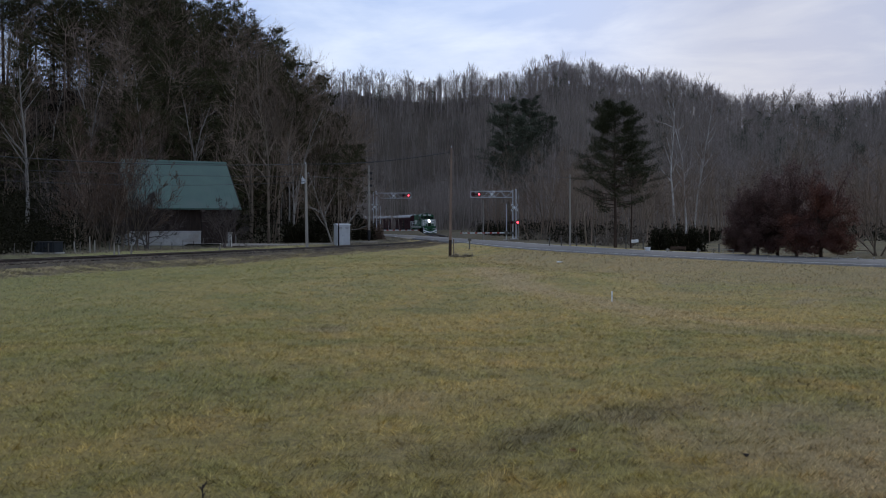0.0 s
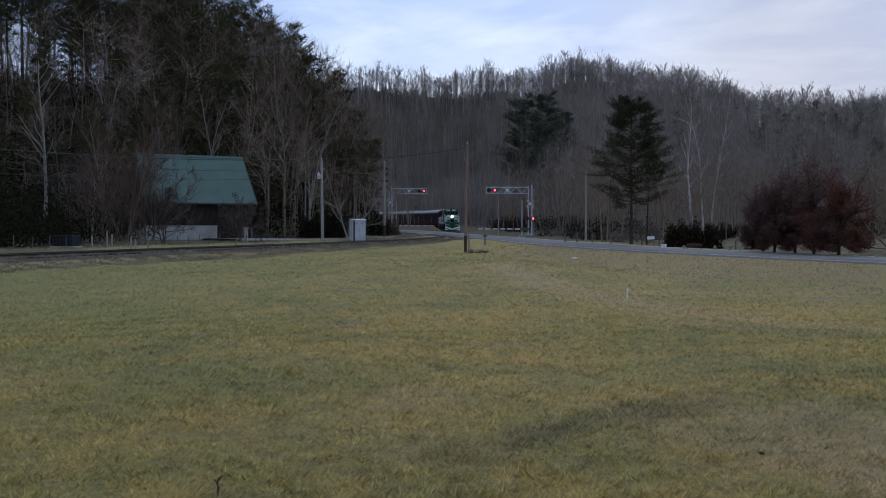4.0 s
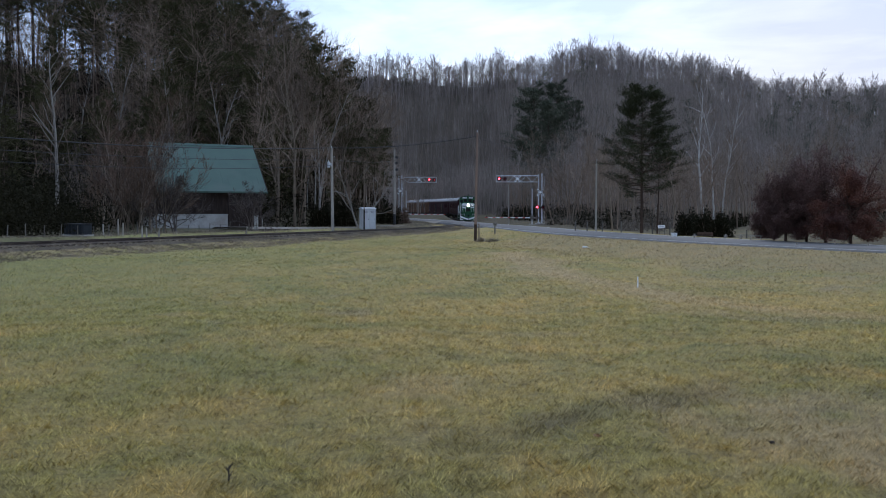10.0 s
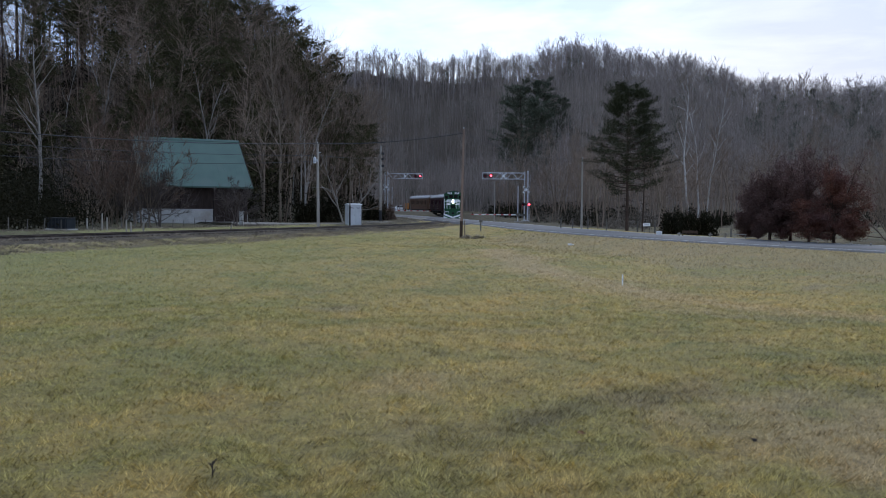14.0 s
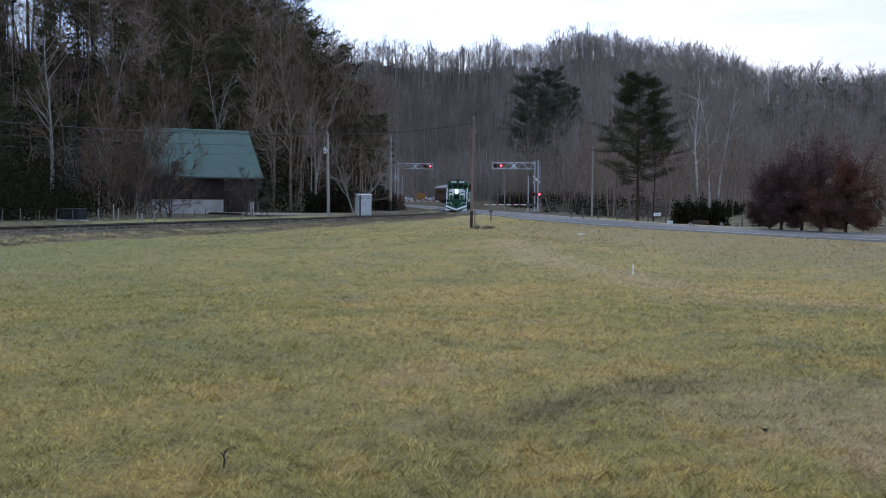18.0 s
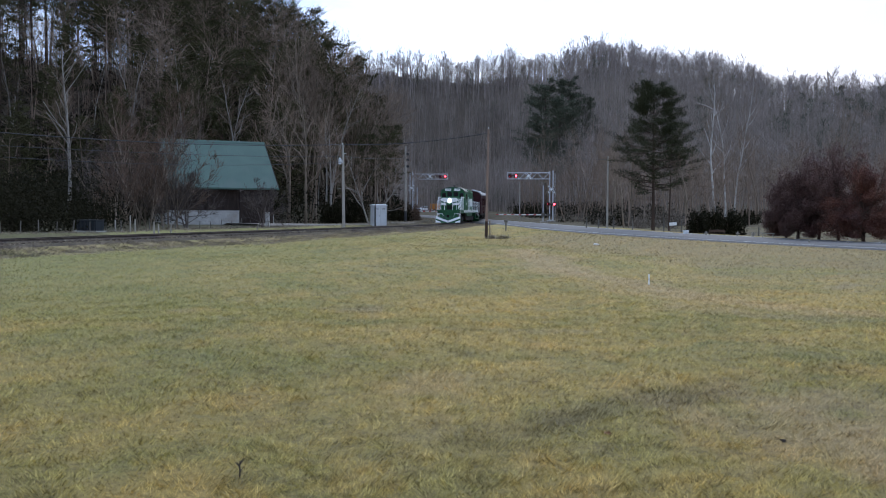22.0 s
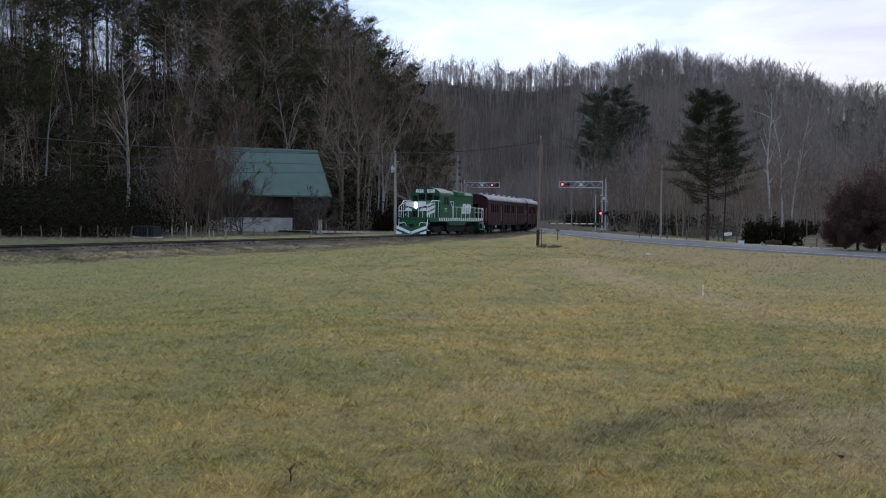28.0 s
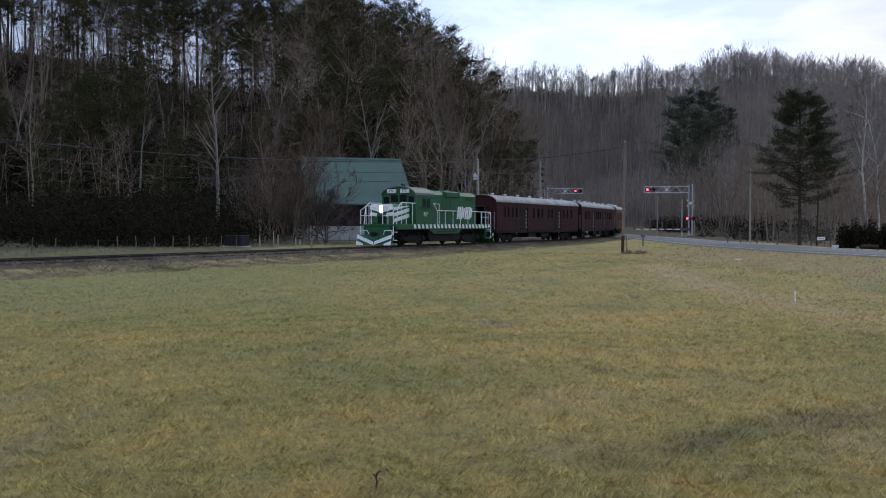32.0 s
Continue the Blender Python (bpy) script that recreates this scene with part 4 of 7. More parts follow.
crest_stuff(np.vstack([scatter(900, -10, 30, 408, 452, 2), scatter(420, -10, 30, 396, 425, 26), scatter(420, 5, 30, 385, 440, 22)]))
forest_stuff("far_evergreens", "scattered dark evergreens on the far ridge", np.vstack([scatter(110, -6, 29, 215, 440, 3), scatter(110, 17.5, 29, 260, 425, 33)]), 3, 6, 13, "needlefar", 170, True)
forest_stuff("slope_saplings", "thin leafless saplings on the near slope", scatter(460, -47, -4.5, 103, 178, 4), 4, 4, 12, "twig", 30, lean=0.12)
forest_stuff("slope_canopy", "brown leafless canopy of the near wooded slope", np.vstack([scatter(130, -47, -9.5, 146, 186, 7), scatter(110, -20.5, -9.5, 130, 180, 9)]), 7, 11, 20, "twig", 120, False, 0.3, 0.8, 0.09)
forest_stuff("roadside_saplings", "thin leafless saplings behind the road", scatter(520, 2.5, 29, 100, 185, 5), 5, 3, 10, "twig", 44, lean=0.12)


def brush_stuff(name, label, spots, heights, blades, size, material, seed, wide=1.0, category="bushes"):
    """Low evergreen or twiggy undergrowth in one mesh."""
    rs = np.random.RandomState(seed)
    n = len(spots)
    base = np.c_[spots, ground_z(spots[:, 0], spots[:, 1])]
    h = rs.uniform(*heights, n)
    c = np.repeat(base, blades, 0)
    hh = np.repeat(h, blades)
    d = rs.normal(0, 1, c.shape)
    d /= np.linalg.norm(d, axis=1)[:, None]
    rad = rs.uniform(0, 1, len(c)) ** 0.4
    c = c + np.c_[d[:, :2] * (rad * hh * 0.55 * wide)[:, None], np.abs(d[:, 2]) * rad * hh]
    e = rs.normal(0, 1, c.shape) + (0, 0, 0.3)
    e /= np.linalg.norm(e, axis=1)[:, None]
    v, f = slivers(c, e, size * rs.uniform(0.6, 1.4, len(c)), size * rs.uniform(0.2, 0.42, len(c)), rs)
    return tagged(new(name, mesh_from(name, v, f, M[material])), label, category, kind="stuff")


brush_stuff("slope_undergrowth", "dark evergreen undergrowth on the near slope", np.vstack([scatter(760, -47, -13, 100, 147, 11), scatter(36, -13, -5, 104, 150, 17)]), (2.0, 7.0), 190, 0.5, "needleshade", 11)
brush_stuff("upper_undergrowth", "low dark evergreen shrubs along the top of the near slope", scatter(520, -47, -10, 146, 184, 18), (1.0, 4.5), 90, 0.5, "needleshade", 18)
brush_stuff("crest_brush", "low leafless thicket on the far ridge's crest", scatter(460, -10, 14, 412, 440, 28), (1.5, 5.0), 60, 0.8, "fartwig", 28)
brush_stuff("foot_brush", "dark evergreen thicket along the foot of the slope", np.vstack([scatter(380, -47, -19.5, 82, 112, 12), scatter(230, -47, -21.5, 65, 84, 16)]), (1.6, 5.5), 220, 0.29, "needleshade", 12)
brush_stuff("crossing_brush", "dark tangled brush behind the crossing", np.vstack([scatter(130, 1.5, 9, 146, 200, 19), scatter(60, 5, 12, 104, 135, 20)]), (0.8, 3.0), 120, 0.4, "needleshade", 19)
brush_stuff("roadside_brush", "low dark brush under the trees behind the road", scatter(110, 11.5, 28, 96, 150, 13), (0.8, 2.2), 110, 0.4, "needleshade", 13)
brush_stuff("dead_brush", "brown dead brush between the trees", np.vstack([scatter(260, -46, 28, 97, 165, 14), scatter(200, 3, 14, 92, 135, 15)]), (0.8, 2.4), 110, 0.24, "deadweed", 14)


# ---- single trees and bushes ----
def single_bare(b, r, h, rad, label, seed, bark="bark", leaf="twig", **kw):
    t, c = bare_tree_meshes(seed, h, rad, **kw)
    return tree("bare_tree", label, t, c, stand(b, r, seed * 37), bark, leaf)


single_bare(-23.75, 87, 15.6, 0.2, "tall sycamore with pale mottled bark and bare limbs", 263, "barkpale", "twig", limbs=18, subs=6, twigs=7, first=0.36, spread=0.85, lift=0.05, reach=0.27)
single_bare(-18.6, 86, 12.5, 0.15, "slender leafless tree with reddish twigs beside the barn", 102, "bark", "twigred", limbs=18, subs=7, twigs=8, first=0.25, spread=0.6, lift=0.14)
single_bare(-20.6, 90, 11.5, 0.15, "leafless tree with a haze of reddish twigs", 103, "bark", "twigred", limbs=18, subs=7, twigs=8, first=0.2, spread=0.7, lift=0.12)
single_bare(-17.3, 79, 4.4, 0.12, "dark many-stemmed leafless yard tree before the barn", 104, "twigdark", "twigdark", limbs=11, subs=7, twigs=8, first=0.12, spread=1.1, lift=0.03, stems=4, reach=0.55, twig_r=0.013)
single_bare(-13.0, 82, 3.9, 0.09, "small spreading leafless yard tree before the barn", 105, "twigdark", "twigdark", limbs=10, subs=7, twigs=8, first=0.15, spread=1.05, lift=0.03, stems=3, reach=0.5, twig_r=0.012)
single_bare(-10.4, 104, 17, 0.24, "tall leafless hardwood with arching limbs behind the yard", 106, limbs=14, subs=6, twigs=6, first=0.25)
single_bare(-11.4, 106, 15, 0.2, "tall leafless hardwood behind the yard", 107, limbs=14, subs=6, twigs=6, first=0.3)
single_bare(-6.7, 104, 9.0, 0.2, "wide spreading leafless tree between the utility poles", 108, "barkpale", "twig", limbs=13, subs=7, twigs=7, first=0.18, spread=1.0, stems=2, reach=0.5)
single_bare(-8.8, 110, 12, 0.18, "leafless hardwood at the foot of the slope", 109, "barkpale", "twig", limbs=13, subs=6, twigs=6)
single_bare(6.2, 146, 13.5, 0.24, "large leafless tree with fanned limbs beside the crossing", 110, "bark", "twig", limbs=14, subs=6, twigs=6, first=0.15, spread=0.7, lift=0.12, stems=2, reach=0.42)
single_bare(7.3, 140, 11, 0.16, "leafless tree beside the crossing", 111, limbs=13, subs=6, twigs=6)
single_bare(13.85, 128, 22.5, 0.18, "tall slender white-barked sycamore", 112, "whitebark", "twig", limbs=16, subs=5, twigs=6, first=0.33, spread=0.75, lift=0.05, reach=0.19)
single_bare(14.8, 131, 19.5, 0.15, "tall slender white-barked sycamore", 113, "whitebark", "twig", limbs=16, subs=5, twigs=6, first=0.33, spread=0.75, lift=0.05, reach=0.19)
single_bare(14.35, 134, 20, 0.13, "tall slender white-barked sycamore", 114, "whitebark", "twig", limbs=16, subs=5, twigs=6, first=0.33, spread=0.75, lift=0.05, reach=0.19)
single_bare(24.6, 61, 5.6, 0.12, "leafless many-stemmed tree on the lawn past the road", 115, limbs=11, subs=6, twigs=6, first=0.12, spread=0.7, lift=0.1, stems=4)
single_bare(12.3, 84, 7.5, 0.1, "thin leafless tree beside the pine", 116, limbs=9, subs=4, twigs=5, first=0.35)
single_bare(8.6, 92, 7.0, 0.1, "thin leafless tree beside the utility pole", 117, limbs=9, subs=4, twigs=5, first=0.35)
single_bare(-33.6, 96, 14, 0.12, "pale leafless tree at the foot of the slope", 118, "bark", "twig", limbs=11, subs=5, twigs=5, first=0.45, spread=0.7)
single_bare(-29.0, 102, 13, 0.11, "pale leaning leafless tree on the slope", 119, "bark", "twig", limbs=11, subs=5, twigs=5, first=0.45, spread=0.7)

TG = random.Random(15)
for k in range(12):
    b, r = (TG.uniform(-22.8, -19.2), TG.uniform(75, 92)) if k < 10 else (TG.uniform(-19.2, -17.8), TG.uniform(76, 82))
    single_bare(b, r, TG.uniform(4.5, 8.5), 0.07, "tangled leafless sapling with reddish brown twigs beside the barn", 130 + k, "bark", "twigdark" if k % 2 else "twigred", limbs=9, subs=6, twigs=7, first=0.12, spread=0.75, lift=0.1, stems=3, reach=0.36)
# the round-topped pine beside the road
t, c = pine_meshes(61, 12.5, 0.2, 0.27, 0.29, 150, 12, 22, 0.15, 0.62, ([0, 0.1, 0.25, 0.4, 0.5, 0.6, 0.75, 0.88, 0.95, 1], [0.6, 0.9, 1.1, 1.15, 1.0, 0.74, 0.66, 0.56, 0.42, 0.25]), 0.5, 0.32, 0.7, 0.07, 1.0, 0.42)
tree("pine_tree", "dark green round-topped pine standing alone beside the road", t, c, stand(10.25, 84, 20), "pinebark", "needlepine")
t, c = pine_meshes(62, 8.6, 0.11, 0.42, 0.24, 34, 8, 16, 0.19, 0.5, None, 0.5, 0.26, 0.9, 0.07)
tree("pine_tree", "slim young pine in the shade of the round-topped pine", t, c, stand(11.2, 84.6, 70), "pinebark", "needlepine")
# russet ornamental trees on the lawn
for k, (b, r, h, cr) in enumerate(((18.3, 57, 4.0, 1.75), (19.4, 58.5, 5.0, 2.1), (20.4, 56, 5.3, 2.2), (21.7, 54, 4.7, 2.0), (17.7, 62, 3.4, 1.4))):
    t, c = leafy_meshes(70 + k, h, 0.1, cr, 36000, 0.066, 0.05)
    tree("ornamental_tree", "round ornamental tree still holding russet brown leaves", t, c, stand(b, r, 50 * k), "pinebark", "rust" if k == 3 else "russet", "russet trees on the lawn")


def bush(b, r, h, w, label, material, seed, blades=2600, size=0.16):
    rs = np.random.RandomState(seed)
    x, y = polar(b, r)
    d = rs.normal(0, 1, (blades, 3))
    d /= np.linalg.norm(d, axis=1)[:, None]
    rad = rs.uniform(0.2, 1, blades) ** 0.5 * (1 + 0.18 * np.sin(d[:, 0] * 7 + seed) + 0.15 * np.sin(d[:, 1] * 9))
    c = np.c_[d[:, :2] * (rad * w / 2)[:, None], np.abs(d[:, 2]) * rad * h]
    e = rs.normal(0, 1, c.shape)
    e /= np.linalg.norm(e, axis=1)[:, None]
    ob = thing("bush", label, "bush", Matrix.Translation((x, y, gz(x, y) - 0.05)))
    stems = []
    for k in range(9):
        a = rs.uniform(0, 6.28)
        stems += grow(rs, (0, 0, -0.1), (math.cos(a) * 0.6, math.sin(a) * 0.6, 1), h * 0.75, 0.03, 3, 0.15, 0.03)
    part("stems", mesh_from("stems", *tubes(stems, 4), M["bark"]), None, ob)
    part("foliage", mesh_from("foliage", *slivers(c, e, size * rs.uniform(0.6, 1.4, blades), size * rs.uniform(0.4, 0.8, blades), rs), M[material]), None, ob)
    return ob


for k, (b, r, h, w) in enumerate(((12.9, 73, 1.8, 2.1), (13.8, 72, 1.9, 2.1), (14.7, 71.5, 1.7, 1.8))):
    bush(b, r, h, w, "rounded dark evergreen bush on the lawn past the road", "needleshade", 200 + k)
bush(-4.9, 121, 3.0, 3.4, "dark evergreen bush beside the crossing", "needleshade", 210, 2600, 0.25)
bush(-7.5, 106, 3.2, 3.4, "dark evergreen bush behind the signal cabinet", "needleshade", 211, 2600, 0.25)
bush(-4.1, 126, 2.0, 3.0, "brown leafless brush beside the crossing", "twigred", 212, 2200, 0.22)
bush(-8.8, 105, 2.4, 3.0, "dark evergreen bush behind the utility pole", "needleshade", 213, 2600, 0.25)
bush(0.75, 70.5, 0.28, 0.9, "tuft of dead brown weeds at the pole's foot", "drygrass", 214, 220, 0.2)
bush(1.4, 70.0, 0.25, 1.3, "tuft of dead brown weeds on the verge", "drygrass", 215, 240, 0.18)


# ---- poles and wires ----
def utility_pole(b, r, h, rad, material, label, lean=0.0):
    x, y = polar(b, r)
    z = gz(x, y)
    ob = thing("utility_pole", label, "utility pole", Matrix.Translation((x, y, z)) @ Euler((0, radians(lean), 0)).to_matrix().to_4x4())
    part("shaft", rod(B(), (0, 0, -0.4), (0, 0, h), rad, rad * 0.68, sides=14), M[material], ob)
    return ob


pole_a = utility_pole(-8.15, 89, 7.97, 0.15, "pole", "weathered grey wooden utility pole with a transformer", -0.6)
tr = rod(B(), (-0.27, -0.1, 6.15), (-0.27, -0.1, 6.65), 0.14, sides=14)
rod(tr, (-0.27, -0.1, 6.65), (-0.27, -0.1, 6.7), 0.14, 0.07, sides=14)
box(tr, -0.2, 0, -0.14, -0.06, 6.25, 6.55)
tf = part("transformer", tr, M["galv"], pole_a, "small grey can transformer")
part("bushing", rod(B(), (-0.27, -0.1, 6.7), (-0.27, -0.1, 6.84), 0.03, sides=6), M["white"], tf)
part("insulator", rod(B(), (0, 0, 7.95), (0, 0, 8.1), 0.05, sides=8), M["white"], pole_a)
part("bracket", box(B(), 0.08, 0.32, -0.03, 0.03, 7.1, 7.16), M["galv"], pole_a)
pole_b = utility_pole(-4.45, 117, 9.3, 0.16, "pole", "weathered grey wooden utility pole beside the crossing")
for z in (8.2, 7.5, 6.7):
    part("bracket", box(B(), 0.1, 0.42, -0.05, 0.05, z, z + 0.28), M["black"], pole_b)
part("ground_band", rod(B(), (0, 0, 0), (0, 0, 1.4), 0.168, sides=14), M["black"], pole_b, "dark tarred butt")
pole_c = utility_pole(0.42, 72, 8.25, 0.115, "pole_brown", "slender reddish-brown utility pole on the verge", 0.9)
part("tarred_butt", rod(B(), (0, 0, -0.1), (0, 0, 1.3), 0.122, 0.119, sides=14), M["pinebark"], pole_c, "dark tarred butt")
part("insulator", rod(B(), (0, 0, 8.2), (0, 0, 8.4), 0.04, sides=8), M["galv"], pole_c)
x, y = polar(0.64, 72)
solid("stub_post", rod(B(), (0, 0, -0.3), (0, 0, 1.35), 0.05, 0.04), M["bark"], "dark wooden stub beside the utility pole", "post", Matrix.Translation((x, y, gz(x, y))))
pole_d = utility_pole(7.62, 88, 6.6, 0.1, "pole", "grey wooden utility pole at the edge of the woods")
part("bracket", box(B(), -0.5, 0.5, -0.05, 0.05, 6.15, 6.27), M["bark"], pole_d)
pole_e = utility_pole(2.42, 141, 5.75, 0.09, "pole", "plain grey post behind the crossing gate")
pole_f = utility_pole(-74, 62, 10.6, 0.15, "pole", "weathered grey wooden utility pole beside the railway")


def top_of(ob, z, dx=0.0):
    return ob.matrix_basis @ Vector((dx, 0, z))


def wire(a, b, sag, label="thin black overhead wire"):
    """A hanging wire, as a thin tube."""
    a, b = np.array(a), np.array(b)
    u = np.linspace(0, 1, 25)
    p = a[None] * (1 - u[:, None]) + b[None] * u[:, None]
    p[:, 2] -= sag * 4 * u * (1 - u)
    tagged(new("overhead_wire", mesh_from("wire", *tube_path(p, WIRE_R), M["wire"])), label, "wire", group="overhead wires")


WIRE_R = 0.036
wire(top_of(pole_c, 7.95), top_of(pole_a, 7.98), 0.3)
wire(top_of(pole_a, 7.98), top_of(pole_f, 10.2), 2.4)
WIRE_R = 0.02
wire(top_of(pole_a, 6.85), top_of(pole_f, 7.5), 1.45)
wire(top_of(pole_a, 6.35), top_of(pole_f, 9.2), 2.6)
wire(top_of(pole_a, 6.9), top_of(pole_b, 7.9), 0.2)
WIRE_R = 0.014
wire(top_of(pole_c, 7.9), top_of(pole_d, 6.3), 0.5)


# ---- level crossing ----
FLASHERS = []  # (lamp disc, its place, lit first half or second)


def lamp_pair(parent, x, y, z, gap, face):
    """Two round red lamps with black backgrounds and hoods, side by side, facing -y; each lens turns its lit face out or away."""
    for k, s in ((0, -1), (1, 1)):
        g = part("lamp_target", rod(B(), (x + s * gap, y + 0.05, z), (x + s * gap, y + 0.02, z), 0.3, sides=20), M["black"], parent, "round black lamp background")
        ho = B()
        for i in range(9):
            a0, a1 = radians(-10 + 200 * i / 9), radians(-10 + 200 * (i + 1) / 9)
            rr = 0.17
            vs = [ho.verts.new((x + s * gap + rr * math.cos(a), yy, z + rr * math.sin(a))) for a, yy in ((a0, y + 0.02), (a1, y + 0.02), (a1, y - 0.22), (a0, y - 0.22))]
            ho.faces.new(vs)
        part("hood", ho, M["black"], g)
        lens = B()
        rod(lens, (0, -0.006, 0), (0, -0.03, 0), 0.155, sides=18)
        me = bpy.data.meshes.new("lens")
        lens.to_mesh(me)
        lens.free()
        me.materials.append(M["redlamp"])
        me.materials.append(M["reddark"])
        lb = bmesh.new()
        lb.from_mesh(me)
        n0 = len(lb.faces)
        rod(lb, (0, 0.006, 0), (0, 0.03, 0), 0.155, sides=18)
        lb.faces.ensure_lookup_table()
        for f in lb.faces[n0:]:
            f.material_index = 1
        lb.to_mesh(me)
        lb.free()
        ob = part("lens", me, None, parent, "round red flashing lens")
        ob.location = (x + s * gap, y - 0.05, z)
        FLASHERS.append((ob, Vector((x + s * gap, y - 0.05, z)), k))


def crossbuck(parent, x, y, z, arm=0.62):
    for s in (-1, 1):
        m = Matrix.Translation((x, y - 0.012 * s, z)) @ Matrix.Rotation(s * radians(45), 4, "Y")
        b = part("crossbuck_blade", box(B(), -arm, arm, -0.01, 0.01, -0.11, 0.11), M["white"], parent, "white crossbuck board")
        b.matrix_basis = m
        for q in (-1, 1):
            # the words cannot be read at this size: plain dark bars
            w = part("wording_bar", box(B(), q * 0.34 - 0.17, q * 0.34 + 0.17, -0.016, -0.011, -0.045, 0.045), M["black"], b)


def gantry(b, r, height, arm, flip, yaw, label, low_lamps):
    """A cantilever signal: twin mast, lattice arm over the lane, lamps, crossbuck and gate mechanism."""
    x, y = polar(b, r)
    G = thing("crossing_signal", label, "crossing signal", Matrix.Translation((x, y, gz(x, y))) @ Euler((0, 0, radians(yaw))).to_matrix().to_4x4(), "crossing signals")
    A = M["galv"]
    for dx in (-0.22, 0.22):
        part("mast", rod(B(), (dx, 0, -0.2), (dx, 0, height), 0.085, 0.075, sides=12), A, G)
    part("base", box(B(), -0.6, 0.6, -0.5, 0.5, -0.3, 0.14, 0.03), M["concrete"], G)
    part("base_flange", box(B(), -0.4, 0.4, -0.25, 0.25, 0.14, 0.24, 0.02), A, G)
    z0, z1 = height - 1.05, height - 0.2
    s = -1 if flip else 1
    for z in (z0, z1):
        for yy in (-0.22, 0.22):
            part("arm_chord", rod(B(), (0.3 * s, yy, z), (s * arm, yy, z), 0.045, sides=8), A, G)
    n = 7
    for k in range(n):
        xa, xb = s * (0.3 + (arm - 0.3) * k / n), s * (0.3 + (arm - 0.3) * (k + 1) / n)
        for yy in (-0.22, 0.22):
            part("lattice_bar", rod(B(), (xa, yy, z0 if k % 2 else z1), (xb, yy, z1 if k % 2 else z0), 0.028, sides=6), A, G)
        part("cross_tie", rod(B(), (xb, -0.22, z0), (xb, 0.22, z0), 0.025, sides=6), A, G)
    part("end_frame", rod(rod(B(), (s * arm, -0.22, z0), (s * arm, -0.22, z1), 0.04), (s * arm, 0.22, z0), (s * arm, 0.22, z1), 0.04), A, G)
    lx = s * (arm - 0.78)
    lamp_pair(G, lx, -0.32, (z0 + z1) / 2, 0.4, 0)
    part("lamp_bracket", box(B(), lx - 0.75, lx + 0.75, -0.28, -0.22, (z0 + z1) / 2 - 0.04, (z0 + z1) / 2 + 0.04), M["black"], G)
    crossbuck(G, s * arm * 0.52, -0.3, (z0 + z1) / 2, 0.55)
    crossbuck(G, 0.0, -0.16, height - 2.5, 0.62)
    if low_lamps:
        lamp_pair(G, 0.0, -0.2, height - 4.55, 0.42, 0)
        part("lamp_crossarm", rod(B(), (-0.5, -0.12, height - 4.55), (0.5, -0.12, height - 4.55), 0.04, sides=8), M["black"], G)
    part("bell", rod(B(), (0.22, 0, height), (0.22, 0, height + 0.12), 0.12, 0.05, sides=12), A, G)
    # ladder
    lad = B()
    for xx in (0.36, 0.56):
        rod(lad, (xx, 0.1, 0.3), (xx, 0.1, height - 0.3), 0.018, sides=6)
    for k in range(14):
        rod(lad, (0.36, 0.1, 0.5 + 0.42 * k), (0.56, 0.1, 0.5 + 0.42 * k), 0.014, sides=6)
    part("ladder", lad, A, G)
    return G


def gate(b, r, yaw, length, s, label):
    """A lowered red-and-white crossing gate with its post, motor box, counterweights and lamps."""
    x, y = polar(b, r)
    T = thing("crossing_gate", label, "crossing gate", Matrix.Translation((x, y, gz(x, y))) @ Euler((0, 0, radians(yaw))).to_matrix().to_4x4(), "crossing gates")
    part("post", rod(B(), (0, 0, -0.2), (0, 0, 5.0), 0.07, 0.06, sides=10), M["galv"], T)
    part("motor_box", box(B(), -0.22, 0.22, -0.24, 0.24, 0.75, 1.3, 0.04), M["post"], T)
    part("counterweight", box(B(), -s * 0.3, -s * 1.1, -0.36, -0.24, 0.85, 1.15, 0.03), M["post"], T)
    part("counterweight", box(B(), -s * 0.3, -s * 1.1, 0.24, 0.36, 0.85, 1.15, 0.03), M["galv"], T)
    part("foot", box(B(), -0.4, 0.4, -0.4, 0.4, -0.2, 0.12, 0.03), M["concrete"], T)
    n = 12
    for k in range(n):
        x0, x1 = [s * (0.3 + (length - 0.3) * (q + 0.3 * (q % 2)) / n) for q in (k, k + 1)]
        w = 0.075 - 0.03 * k / n
        part("arm_band", box(B(), x0, x1, -0.3, -0.26, 1.02 - w, 1.02 + w), M["red"] if k % 2 else M["white"], T, "red arm band" if k % 2 else "white arm band")
    for k in (0.35, 0.65, 0.97):
        part("arm_lamp", rod(B(), (s * length * k, -0.28, 1.1), (s * length * k, -0.28, 1.26), 0.06, sides=10), M["reddark"], T)
    return T


gantry(4.3, 133, 6.95, 6.1, True, 0, "galvanised cantilever crossing signal with flashing red lamps and crossbuck", True)
gantry(-4.1, 158, 7.3, 6.0, False, 0, "galvanised cantilever crossing signal with flashing red lamps over the lane", False)
gate(3.82, 131, 0, 6.4, -1, "lowered red and white striped crossing gate")
gate(-3.75, 160, 0, 6.6, 1, "lowered red and white striped crossing gate past the tracks")


